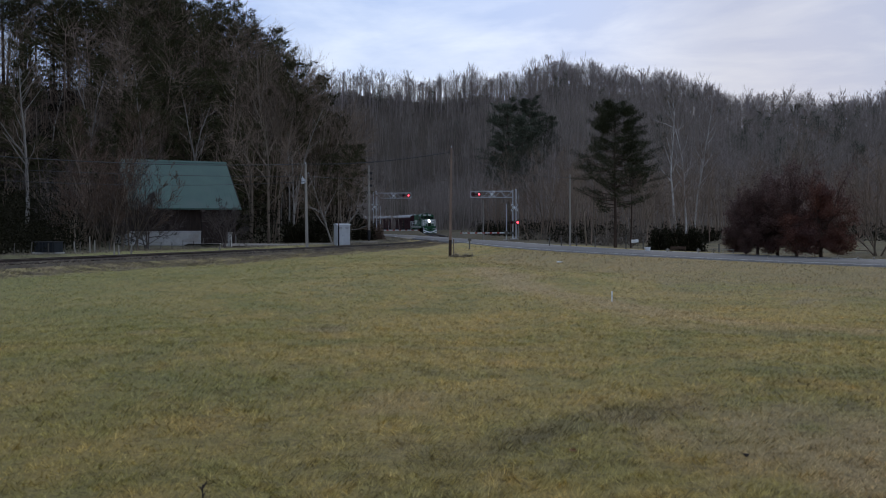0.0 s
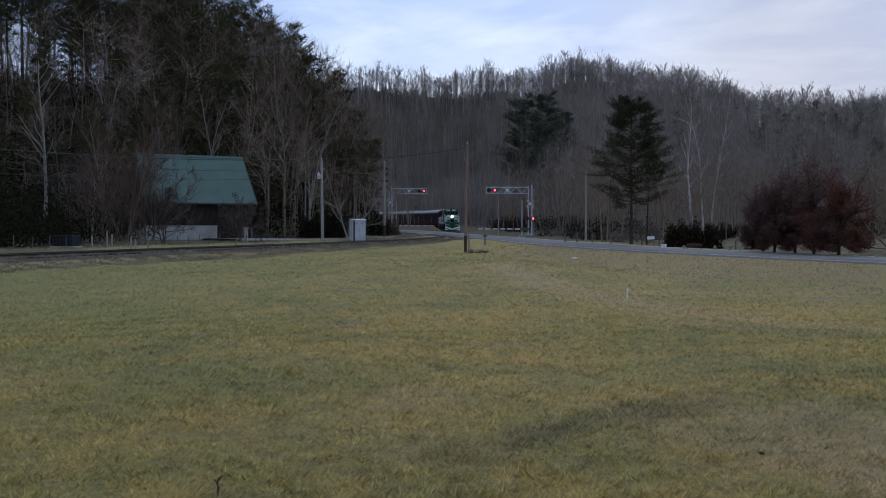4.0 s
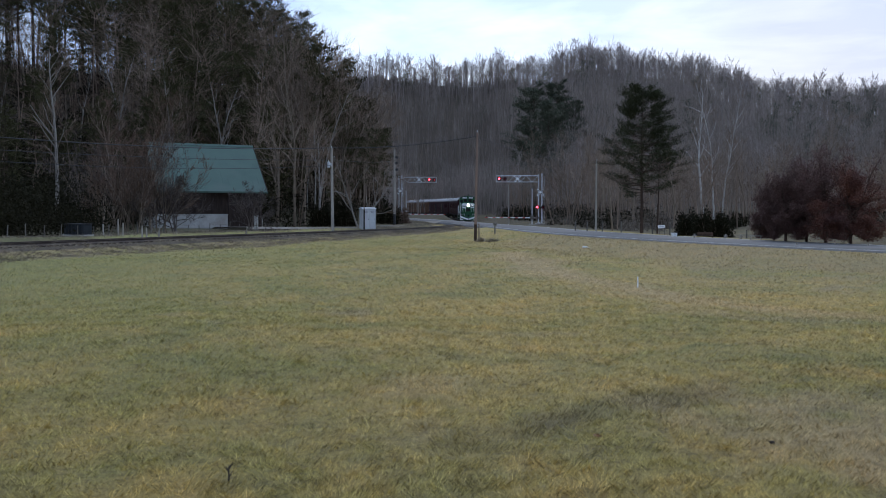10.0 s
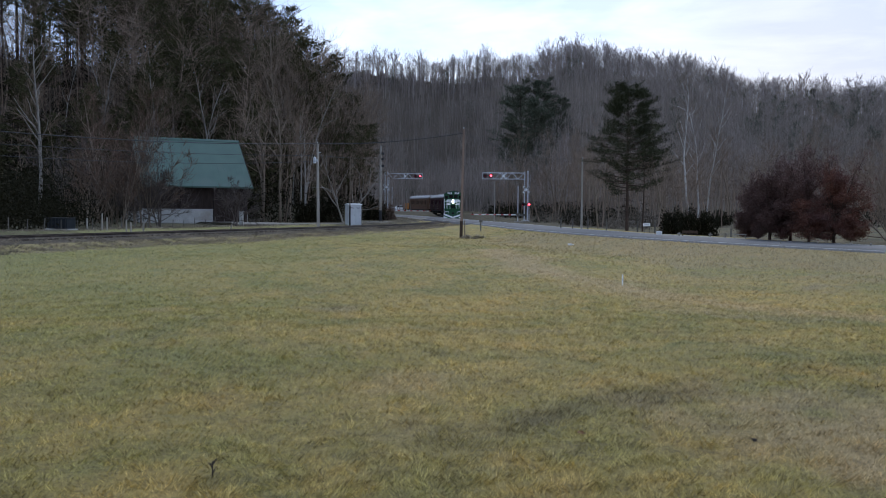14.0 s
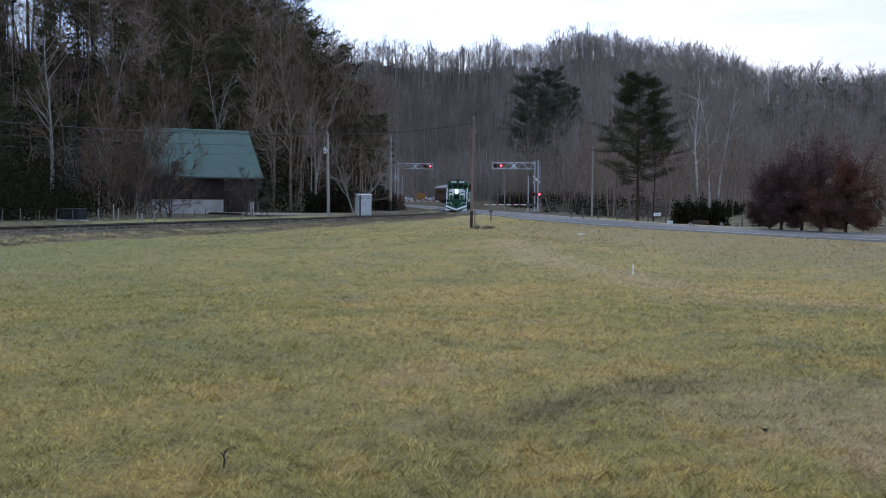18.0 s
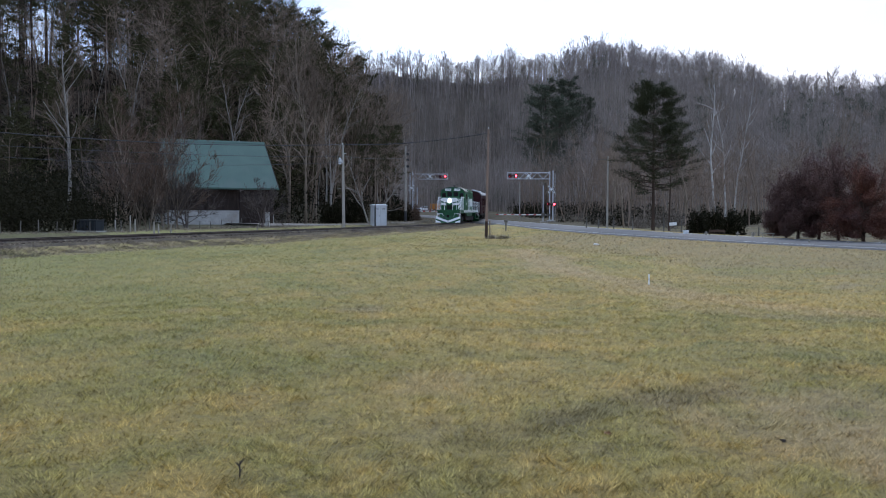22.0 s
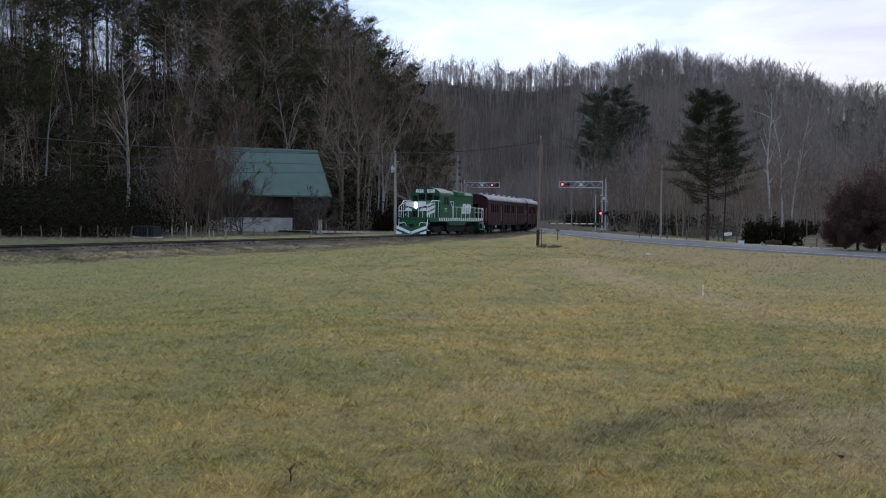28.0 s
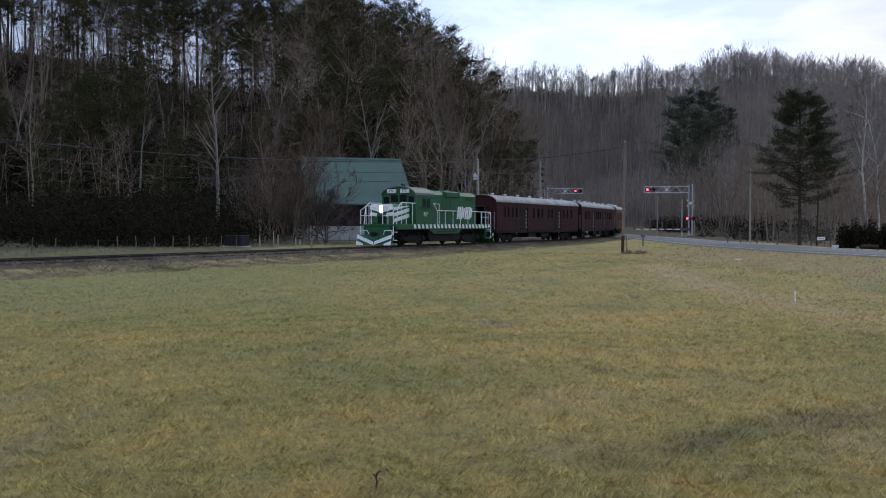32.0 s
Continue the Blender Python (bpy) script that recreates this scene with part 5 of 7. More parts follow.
# ---- signal cabinet and posts ----
def cabinet():
    x, y = polar(-6.07, 100)
    C = thing("signal_cabinet", "silver metal railway signal cabinet beside the tracks", "signal cabinet", Matrix.Translation((x, y, gz(x, y))) @ Euler((0, 0, radians(28))).to_matrix().to_4x4())
    A = M["cabinet"]
    part("plinth", box(B(), -0.8, 0.8, -0.55, 0.55, -0.3, 0.12), M["concrete"], C)
    body = part("body", box(B(), -0.72, 0.72, -0.48, 0.48, 0.12, 2.2, 0.02), A, C)
    part("roof", prism(B(), [(-0.56, 2.2), (-0.56, 2.25), (0, 2.36), (0.56, 2.25), (0.56, 2.2)], "x", -0.8, 0.8), A, C)
    for x0, x1 in ((-0.68, -0.02), (0.02, 0.68)):
        d = part("door", box(B(), x0, x1, -0.505, -0.48, 0.2, 2.12, 0.008), A, C)
        part("handle", box(B(), x1 - 0.09, x1 - 0.06, -0.53, -0.5, 1.08, 1.2), M["rail"], d)
        for k in range(4):
            part("vent_slot", box(B(), x0 + 0.15, x1 - 0.15, -0.508, -0.503, 1.8 + 0.05 * k, 1.815 + 0.05 * k), M["rail"], d)
    for k in (0.5, 1.2, 1.9):
        part("hinge", rod(B(), (-0.7, -0.5, k), (-0.7, -0.5, k + 0.12), 0.02, sides=6), M["cabinet"], C)


cabinet()
x, y = polar(-6.27, 97)
slim = thing("slim_pole", "slim grey pole with a dark sleeved foot before the signal cabinet", "pole", Matrix.Translation((x, y, gz(x, y))))
part("shaft", rod(B(), (0, 0, 2.2), (0, 0, 7.2), 0.05, 0.035, sides=10), M["bark"], slim)
part("sleeve", rod(B(), (0, 0, -0.3), (0, 0, 2.25), 0.08, 0.075, sides=10), M["underframe"], slim, "dark sleeve round the pole's foot")


# ---- barn ----
def barn():
    o = Matrix.Translation((-26.75, 94.4, 0.0)) @ Euler((0, 0, math.atan2(5.2, 9.3))).to_matrix().to_4x4()
    z0 = 0.3
    Bn = thing("barn", "dark wooden barn with a steep teal metal roof", "barn", o)
    hl, hs, ze, zr = 5.35, 5.0, 3.66, 8.42
    k = (zr - ze) / hs
    # roof slopes in standing-seam panels
    for s in (-1, 1):
        bm = prism(B(), [(s * hs, ze), (0, zr), (0, zr - 0.12), (s * hs, ze - 0.12)], "x", -hl, hl)
        slope = part("roof", bm, M["teal"], Bn, "steep teal standing-seam metal roof")
        n = 18
        for i in range(n + 1):
            x = -hl + 0.03 + (2 * hl - 0.06) * i / n
            part("roof_seam", prism(B(), [(s * hs, ze), (0, zr), (0, zr + 0.012), (s * hs, ze + 0.012)], "x", x - 0.012, x + 0.012), M["teal"], slope)
        part("eave_trim", box(B(), -hl - 0.02, hl + 0.02, s * hs - 0.05, s * hs + 0.05, ze - 0.16, ze - 0.02), M["teal"], slope)
        for e in (-1, 1):
            part("rake_trim", prism(B(), [(s * hs, ze + 0.02), (0, zr + 0.02), (0, zr - 0.2), (s * hs, ze - 0.2)], "x", e * hl - 0.04, e * hl + 0.04), M["barnwood"], slope)
    part("ridge_cap", prism(B(), [(-0.2, zr - 0.13), (0, zr + 0.07), (0.2, zr - 0.13)], "x", -hl, hl), M["teal"], Bn)
    # gable walls of upright planks
    wx, ws = hl - 0.45, hs - 0.75
    for e in (-1, 1):
        wall = part("gable_wall", prism(B(), [(-ws, z0 - 0.4), (-ws, ze + k * (hs - ws) - 0.2), (0, zr - 0.25), (ws, ze + k * (hs - ws) - 0.2), (ws, z0 - 0.4)], "x", e * wx - 0.06, e * wx + 0.06), M["brownwood"], Bn, "weathered brown plank gable")
        n = 24
        for i in range(n):
            y0, y1 = -ws + 2 * ws * i / n, -ws + 2 * ws * (i + 1) / n - 0.025
            zt = zr - 0.27 - k * max(abs(y0), abs(y1))
            part("plank", box(B(), e * (wx + 0.06), e * (wx + 0.09), y0, y1, 1.2, zt), M["brownwood"], wall)
        part("loft_door", box(B(), e * (wx + 0.09), e * (wx + 0.12), -0.7, 0.7, 4.3, 6.0), M["barnwood"], wall)
        part("stone_footing", box(B(), e * (wx - 0.1), e * (wx + 0.14), -ws, ws, z0 - 0.5, 1.2), M["concrete"], wall)
    # long walls: dark planks over a low pale block wall, deep under the eaves
    for s in (-1, 1):
        wall = part("side_wall", box(B(), -wx + 0.06, wx - 0.06, s * ws - 0.06, s * ws + 0.06, z0 - 0.4, ze + k * (hs - ws) - 0.22), M["barnwood"], Bn)
        for i in range(30):
            x0, x1 = -wx + 2 * wx * i / 30, -wx + 2 * wx * (i + 1) / 30 - 0.03
            part("plank", box(B(), x0, x1, s * (ws + 0.06), s * (ws + 0.09), 0.45, ze + k * (hs - ws) - 0.3), M["barnwood"], wall)
        for x in (-4.6, -1.5, 1.6, 4.7):
            part("eave_post", box(B(), x - 0.09, x + 0.09, s * (hs - 0.25) - 0.09, s * (hs - 0.25) + 0.09, z0 - 0.3, ze - 0.1), M["barnwood"], Bn)
    blk = part("block_wall", box(B(), -5.5, 1.35, -hs - 0.14, -hs + 0.06, z0 - 0.4, 1.4, 0.02), M["concrete"], Bn, "low pale stained concrete wall")
    part("cap_course", box(B(), -5.55, 1.4, -hs - 0.18, -hs + 0.1, 1.4, 1.48), M["concrete"], blk)


barn()
x, y = polar(-12.65, 86)
solid("pale_post", box(box(B(), -0.16, 0.16, -0.16, 0.16, -0.2, 1.2, 0.03), -0.2, 0.2, -0.2, 0.2, 1.2, 1.3), M["concrete"], "short pale concrete gate post before the barn", "post", Matrix.Translation((x, y, gz(x, y))))


# ---- fences and small things of the yards ----
def post(b, r, h, w, label, group, material="post", lean=0.0):
    x, y = polar(b, r)
    return solid("fence_post", rod(B(), (0, 0, -0.3), (0, 0, h), w, w * 0.85, sides=7), M[material], label, "fence post", Matrix.Translation((x, y, gz(x, y))) @ Euler((radians(lean), radians(lean * 0.7), 0)).to_matrix().to_4x4(), group)


FR = random.Random(3)
row = []
for k in range(len(TRACK)):
    t = TRACK[min(k + 1, len(TRACK) - 1)] - TRACK[max(k - 1, 0)]
    t = t / np.linalg.norm(t[:2])
    row.append((TRACK[k, 0] + t[1] * 6.4, TRACK[k, 1] - t[0] * 6.4))
row = np.array(row)
sel = [p for p in row[::3] if 12 < p[1] < 86]
for k, p in enumerate(sel):
    solid("fence_post", rod(B(), (0, 0, -0.3), (0, 0, FR.uniform(0.5, 0.85)), 0.036, 0.03, sides=7), M["post"], "weathered wooden fence post beside the railway", "fence post", Matrix.Translation((p[0], p[1], gz(p[0], p[1]))) @ Euler((radians(FR.uniform(-5, 5)), radians(FR.uniform(-5, 5)), 0)).to_matrix().to_4x4(), "fence along the railway")
for zz in (0.3, 0.55):
    line = [(p[0], p[1], gz(p[0], p[1]) + zz) for p in sel]
    tagged(new("fence_wire", mesh_from("fence_wire", *tube_path(line, 0.003, 4), M["rail"])), "thin rusty strand of fence wire", "wire", group="fence along the railway")
# pale leaning stakes in the weeds before the barn
for b, r, h, ln in ((-20.4, 68, 1.3, 0), (-20.15, 68, 1.0, 4), (-19.1, 67, 1.05, 0), (-18.85, 67, 0.95, -3), (-18.2, 66, 1.15, 12), (-21.2, 69, 0.9, -6), (-13.3, 76, 1.1, 25)):
    post(b, r, h * 0.85, 0.055, "pale weathered stake among the weeds", "stakes in the weeds", "pole", ln)
# posts past the road
for b, h in ((6.4, 1.0), (7.1, 0.9), (8.0, 1.1), (9.1, 1.0), (10.9, 1.1), (11.9, 0.9), (12.5, 1.1), (16.2, 0.6), (17.0, 0.5)):
    post(b, 86 - (b - 6.4) * 1.7, h, 0.06, "weathered fence post past the road", "fence past the road")


def trailer_tank():
    x, y = polar(-22.55, 68)
    T = thing("stock_tank", "dark blue-grey low container on a pale slab by the railway fence", "container", Matrix.Translation((x, y, gz(x, y))) @ Euler((0, 0, radians(-20))).to_matrix().to_4x4() @ Matrix.Diagonal((0.72, 0.8, 0.8, 1)))
    part("slab", box(B(), -1.3, 1.3, -0.6, 0.6, -0.2, 0.12, 0.02), M["concrete"], T)
    body = part("body", box(B(), -1.15, 1.15, -0.5, 0.5, 0.12, 0.98, 0.04), mat("dark_blue_grey_paint", (0.03, 0.034, 0.037), (0.022, 0.025, 0.027), 2.0, 0.7), T)
    for k in range(6):
        part("rib", box(B(), -1.0 + 0.4 * k - 0.03, -1.0 + 0.4 * k + 0.03, -0.53, -0.5, 0.14, 0.95), M["black"], body)
    part("lid", box(B(), -1.2, 1.2, -0.55, 0.55, 0.98, 1.04, 0.02), M["black"], T)


trailer_tank()


def mailbox(b, r, h, label):
    x, y = polar(b, r)
    T = thing("mailbox", label, "mailbox", Matrix.Translation((x, y, gz(x, y))) @ Euler((0, 0, radians(15))).to_matrix().to_4x4())
    part("post", box(B(), -0.05, 0.05, -0.05, 0.05, -0.3, h - 0.22, 0.008), M["post"], T)
    part("box", prism(B(), [(-0.11, h - 0.22), (-0.11, h - 0.08), (-0.07, h - 0.01), (0, h + 0.02), (0.07, h - 0.01), (0.11, h - 0.08), (0.11, h - 0.22)], "x", -0.13, 0.13), M["post"], T, "grey rounded sheet-metal box")
    part("flag", box(B(), -0.1, -0.05, -0.14, -0.12, h - 0.15, h + 0.02), M["post"], T)


mailbox(1.6, 82, 0.95, "small grey mailbox on a post beside the road")


def lawn_sign():
    x, y = polar(11.45, 77)
    T = thing("lawn_sign", "small white board on two stakes past the road", "sign", Matrix.Translation((x, y, gz(x, y))) @ Euler((0, radians(-4), radians(-10))).to_matrix().to_4x4())
    for s in (-0.2, 0.2):
        part("stake", box(B(), s - 0.02, s + 0.02, -0.02, 0.02, -0.3, 0.75), M["post"], T)
    bd = part("board", box(B(), -0.28, 0.28, -0.045, -0.02, 0.52, 0.76, 0.006), M["white"], T)
    part("wording_bar", box(B(), -0.18, 0.18, -0.05, -0.045, 0.61, 0.66), M["galv"], bd)


lawn_sign()


def lawn_bits():
    # a rustic rail bench, pale cut-out figures of plain boards, a white tub and a sawhorse past the road
    x, y = polar(13.9, 63)
    z = gz(x, y)
    Bn = thing("rustic_bench", "dark reddish timber bench past the road", "bench", Matrix.Translation((x, y, z)) @ Euler((0, 0, radians(-14))).to_matrix().to_4x4() @ Matrix.Diagonal((0.55, 0.5, 0.5, 1)))
    part("seat", box(B(), -0.9, 0.9, -0.2, 0.2, 0.4, 0.45, 0.01), M["brownwood"], Bn)
    part("backrest", box(B(), -0.9, 0.9, 0.16, 0.2, 0.55, 0.85, 0.01), M["brownwood"], Bn)
    for s in (-0.8, 0.8):
        for q in (-0.16, 0.16):
            part("leg", box(B(), s - 0.04, s + 0.04, q - 0.04, q + 0.04, -0.1, 0.4 if q < 0 else 0.85), M["brownwood"], Bn)
    for b, h in ((13.3, 0.34), (15.05, 0.34), (15.9, 0.32)):
        x, y = polar(b, 62)
        T = thing("plank_ornament", "pale cross-shaped plank ornament on the lawn", "garden ornament", Matrix.Translation((x, y, gz(x, y))), "plank ornaments on the lawn")
        part("upright", box(B(), -0.045, 0.045, -0.02, 0.02, -0.15, h, 0.006), M["pole"], T)
        c = part("crosspiece", box(B(), -0.13, 0.13, -0.045, -0.021, h * 0.55, h * 0.75, 0.006), M["pole"], T)
        part("brace", rod(B(), (-0.2, 0, 0), (0, 0, h * 0.5), 0.025, sides=5), M["pole"], T)
    x, y = polar(12.15, 66)
    T = thing("white_tub", "small white plastic tub on the lawn", "tub", Matrix.Translation((x, y, gz(x, y))))
    part("body", rod(B(), (0, 0, 0), (0, 0, 0.3), 0.16, 0.2, sides=14), M["white"], T)
    part("rim", rod(B(), (0, 0, 0.28), (0, 0, 0.32), 0.215, sides=14), M["white"], T)
    x, y = polar(16.7, 58)
    S = thing("sawhorse", "pale wooden sawhorse on the lawn past the road", "sawhorse", Matrix.Translation((x, y, gz(x, y))) @ Euler((0, 0, radians(-20))).to_matrix().to_4x4() @ Matrix.Diagonal((0.6, 0.6, 0.6, 1)))
    part("beam", box(B(), -0.6, 0.6, -0.05, 0.05, 0.5, 0.58, 0.008), M["pole"], S)
    for s in (-0.5, 0.5):
        for q in (-1, 1):
            part("leg", rod(B(), (s, q * 0.22, -0.02), (s * 0.9, 0, 0.52), 0.03, sides=6), M["pole"], S)
    for b in (18.9, 20.9, 22.6, 23.6, 24.4):
        x, y = polar(b, 49.5)
        m = thing("marker_stub", "short pale marker stub at the lawn's edge", "marker", Matrix.Translation((x, y, gz(x, y))), "marker stubs along the lawn")
        part("stub", rod(B(), (0, 0, -0.1), (0, 0, 0.16), 0.05, 0.045, sides=8), M["pole"], m)
        part("cap", rod(B(), (0, 0, 0.16), (0, 0, 0.19), 0.055, 0.03, sides=8), M["pole"], m)


lawn_bits()


# ---- parked vehicles past the crossing ----
def parked_car(b, r, turn, material, label):
    x, y = polar(b, r)
    C = thing("parked_car", label, "car", Matrix.Translation((x, y, gz(x, y))) @ Euler((0, 0, radians(turn))).to_matrix().to_4x4(), "cars parked past the crossing")
    body = prism(B(), [(-2.2, 0.35), (-2.25, 0.8), (-1.9, 0.95), (-1.2, 1.0), (-0.75, 1.45), (0.8, 1.48), (1.5, 0.98), (2.2, 0.85), (2.3, 0.4)], "y", -0.85, 0.85)
    bmesh.ops.bevel(body, geom=body.edges[:], offset=0.06, segments=2, affect="EDGES")
    bd = part("body", body, material, C)
    for s in (-1, 1):
        for o in ([(-1.1, 1.0), (-0.72, 1.38), (-0.05, 1.4), (-0.05, 1.0)], [(0.03, 1.0), (0.03, 1.4), (0.72, 1.4), (1.3, 1.0)]):
            part("side_window", prism(B(), o, "y", s * 0.845, s * 0.865), M["glass"], bd)
        part("headlight", box(B(), 2.18, 2.28, s * 0.6 - 0.16, s * 0.6 + 0.16, 0.62, 0.78, 0.02), M["galv"], bd)
    for wx in (-1.4, 1.4):
        for s in (-1, 1):
            w = part("wheel", rod(B(), (wx, s * 0.7, 0.32), (wx, s * 0.9, 0.32), 0.32, sides=18), M["black"], C)
            part("rim", rod(B(), (wx, s * 0.9, 0.32), (wx, s * 0.91, 0.32), 0.18, sides=12), M["galv"], w)


CARPAINT = mat("silver_car_paint", (0.55, 0.56, 0.58), (0.5, 0.51, 0.53), 2.0, 0.3, 0.3)
parked_car(-3.85, 270, 12, CARPAINT, "silver car parked past the crossing")
parked_car(-3.3, 274, 8, M["white"], "white car parked past the crossing")
parked_car(-2.1, 276, 10, M["white"], "white car parked past the crossing behind a trailer")
parked_car(-1.5, 279, 10, mat("dark_red_car_paint", (0.2, 0.02, 0.02), (0.16, 0.018, 0.018), 2.0, 0.35), "dark red car parked past the crossing")


def orange_trailer():
    x, y = polar(-2.72, 271)
    T = thing("orange_trailer", "orange box trailer parked past the crossing", "trailer", Matrix.Translation((x, y, gz(x, y))) @ Euler((0, 0, radians(8))).to_matrix().to_4x4())
    org = mat("orange_paint", (0.5, 0.19, 0.03), (0.42, 0.16, 0.03), 2.0, 0.5)
    body = part("box", box(B(), -1.6, 1.6, -0.9, 0.9, 0.55, 2.2, 0.04), org, T)
    for k in range(6):
        part("rib", box(B(), -1.4 + 0.56 * k - 0.03, -1.4 + 0.56 * k + 0.03, -0.93, -0.9, 0.6, 2.15), org, body)
    part("drawbar", rod(B(), (1.5, 0, 0.5), (2.6, 0, 0.45), 0.05), M["black"], T)
    for s in (-1, 1):
        w = part("wheel", rod(B(), (0, s * 0.8, 0.3), (0, s * 0.98, 0.3), 0.3, sides=16), M["black"], T)
        part("rim", rod(B(), (0, s * 0.98, 0.3), (0, s * 0.99, 0.3), 0.16, sides=10), M["galv"], w)


orange_trailer()

# ---- small things in the field ----
def weed_stalk():
    W = thing("dead_weed", "dead dark weed stalk standing in the grass", "weed", Matrix.Translation((-1.42, 5.55, gz(-1.42, 5.55))))
    rs = np.random.RandomState(4)
    st = grow(rs, (0, 0, -0.03), (0.02, 0, 1), 0.13, 0.006, 5, 0.05, 0.05, 0.5)
    part("stalk", mesh_from("stalk", *tubes(st, 5), M["tie"]), None, W)
    tw = []
    for k in range(7):
        p, d, r = on_limb(st, 0.45 + 0.08 * k)
        tw += grow(rs, p, side_way(rs, d, 0.7), 0.04, 0.004, 2, 0.2, 0.05)
    part("seed_heads", mesh_from("seed_heads", *tubes(tw, 4), M["tie"]), None, W)
    x, y = 2.12, 6.62
    C = thing("dead_clump", "small dark dead clump in the grass", "clod", Matrix.Translation((x, y, gz(x, y))) @ Matrix.Diagonal((0.3, 0.3, 0.45, 1)))
    part("clod", box(box(B(), -0.05, 0.05, -0.03, 0.03, -0.02, 0.045, 0.015), -0.09, -0.01, -0.02, 0.02, 0.02, 0.05, 0.008), M["tie"], C)
    part("dead_leaf", prism(B(), [(-0.06, 0.0), (0.0, 0.028), (0.07, 0.01), (0.0, 0.035)], "z", 0.045, 0.05), M["drygrass"], C)
    x, y = 0.91, 6.65
    D = thing("fallen_leaf", "curled orange-brown fallen leaf in the grass", "leaf", Matrix.Translation((x, y, gz(x, y) + 0.02)) @ Euler((0.3, 0.2, 0.6)).to_matrix().to_4x4() @ Matrix.Diagonal((0.6, 0.6, 0.6, 1)))
    fallen = mat("fallen_leaf_brown", (0.3, 0.15, 0.07), (0.2, 0.1, 0.05), 30.0, 0.8)
    part("blade", prism(B(), [(-0.07, 0.0), (-0.03, 0.035), (0.02, 0.03), (0.075, 0.0), (0.02, -0.035), (-0.03, -0.03)], "z", 0.0, 0.003), fallen, D)
    part("curl", prism(B(), [(-0.05, 0.0), (0.0, 0.03), (0.06, 0.0), (0.0, 0.008)], "y", -0.002, 0.002), fallen, D)
    x, y = 6.75, 55.0
    P = thing("litter_bag", "crumpled white scrap of litter on the grass", "litter", Matrix.Translation((x, y, gz(x, y))))
    part("scrap", box(box(B(), -0.16, 0.08, -0.07, 0.07, 0.0, 0.1, 0.03), 0.02, 0.18, -0.05, 0.05, 0.0, 0.06, 0.02), M["white"], P)


weed_stalk()

x, y = polar(10.08, 27.5)
st = thing("survey_stake", "thin white survey stake in the grass", "stake", Matrix.Translation((x, y, gz(x, y))))
part("stake", box(B(), -0.018, 0.018, -0.012, 0.012, -0.2, 0.3, 0.003), M["white"], st)
part("band", box(B(), -0.021, 0.021, -0.015, 0.015, 0.14, 0.18), M["galv"], st)


# ---- the train: x forward, y to its left, z up from the rail ----
def wheelset(name, x, r, half_gauge, parent):
    """One axle with two wheels, turning about its own axle."""
    bm = B()
    rod(bm, (0, -half_gauge - 0.12, 0), (0, half_gauge + 0.12, 0), 0.08, sides=8)
    for s in (-1, 1):
        rod(bm, (0, s * (half_gauge - 0.06), 0), (0, s * (half_gauge + 0.07), 0), r, sides=20)
        rod(bm, (0, s * (half_gauge + 0.07), 0), (0, s * (half_gauge + 0.1), 0), r * 0.45, sides=10)
        for k in range(3):
            a = k * 2.094
            box(bm, -0.05, 0.05, s * (half_gauge + 0.085) - 0.02, s * (half_gauge + 0.085) + 0.02, r * 0.5, r * 0.85, m=Matrix.Rotation(a, 4, "Y"))
    me = bpy.data.meshes.new(name)
    bm.to_mesh(me)
    bm.free()
    me.materials.append(M["underframe"])
    ob = new(name, me)
    ob.parent = parent
    ob.location = (x, 0, r)
    return ob


WHEELS = []  # (wheelset, x, radius)


def truck(parent, x, axles, r, base):
    """Side frames with springs, and the wheelsets of one truck."""
    for s in (-1, 1):
        bm = B()
        y = s * 0.98
        prism(bm, [(x - base / 2 - 0.55, 0.42), (x - base / 2 - 0.3, 0.8), (x - 0.5, 0.62), (x + 0.5, 0.62), (x + base / 2 + 0.3, 0.8), (x + base / 2 + 0.55, 0.42), (x + base / 2 - 0.3, 0.36), (x, 0.3), (x - base / 2 + 0.3, 0.36)], "y", y - 0.08, y + 0.08)
        for a in axles:
            box(bm, x + a - 0.17, x + a + 0.17, y - 0.12, y + 0.12, 0.36, 0.72, 0.03)
            rod(bm, (x + a, y + s * 0.11, 0.52), (x + a, y + s * 0.17, 0.52), 0.13, sides=10)
        box(bm, x - base * 0.34, x + base * 0.34, y - 0.06, y + 0.1, 0.2, 0.78, 0.03)
        for k in (-0.3, -0.1, 0.1, 0.3):
            rod(bm, (x + k, y, 0.5), (x + k, y, 0.86), 0.07, sides=8)
        part("truck_frame", bm, M["underframe"], parent)
    for a in axles:
        WHEELS.append((wheelset("wheelset", x + a, r, 0.75, parent), r))


def arc_outline(half, z0, z_side, z_top, n=12, power=2.0):
    """A cross-section: straight sides to z_side and a rounded roof to z_top."""
    pts = [(-half, z0), (-half, z_side)]
    for k in range(1, n):
        a = math.pi * k / n
        pts.append((-half * math.cos(a), z_side + (z_top - z_side) * math.sin(a) ** (1 / power * 2)))
    return pts + [(half, z_side), (half, z0)]


def rail_line(bm, pts, r=0.026):
    for a, b in zip(pts, pts[1:]):
        rod(bm, a, b, r, sides=6)


def slant_bars(x0, x1, y, z0, z1, count, width, lean, parent, material, name):
    """Slanted plates along the side at y."""
    for k in range(count):
        c = x0 + (x1 - x0) * (k + 0.5) / count
        bm = prism(B(), [(c - width / 2 - lean / 2, z0), (c + width / 2 - lean / 2, z0), (c + width / 2 + lean / 2, z1), (c - width / 2 + lean / 2, z1)], "y", y - 0.012, y + 0.012)
        part(name, bm, material, parent)


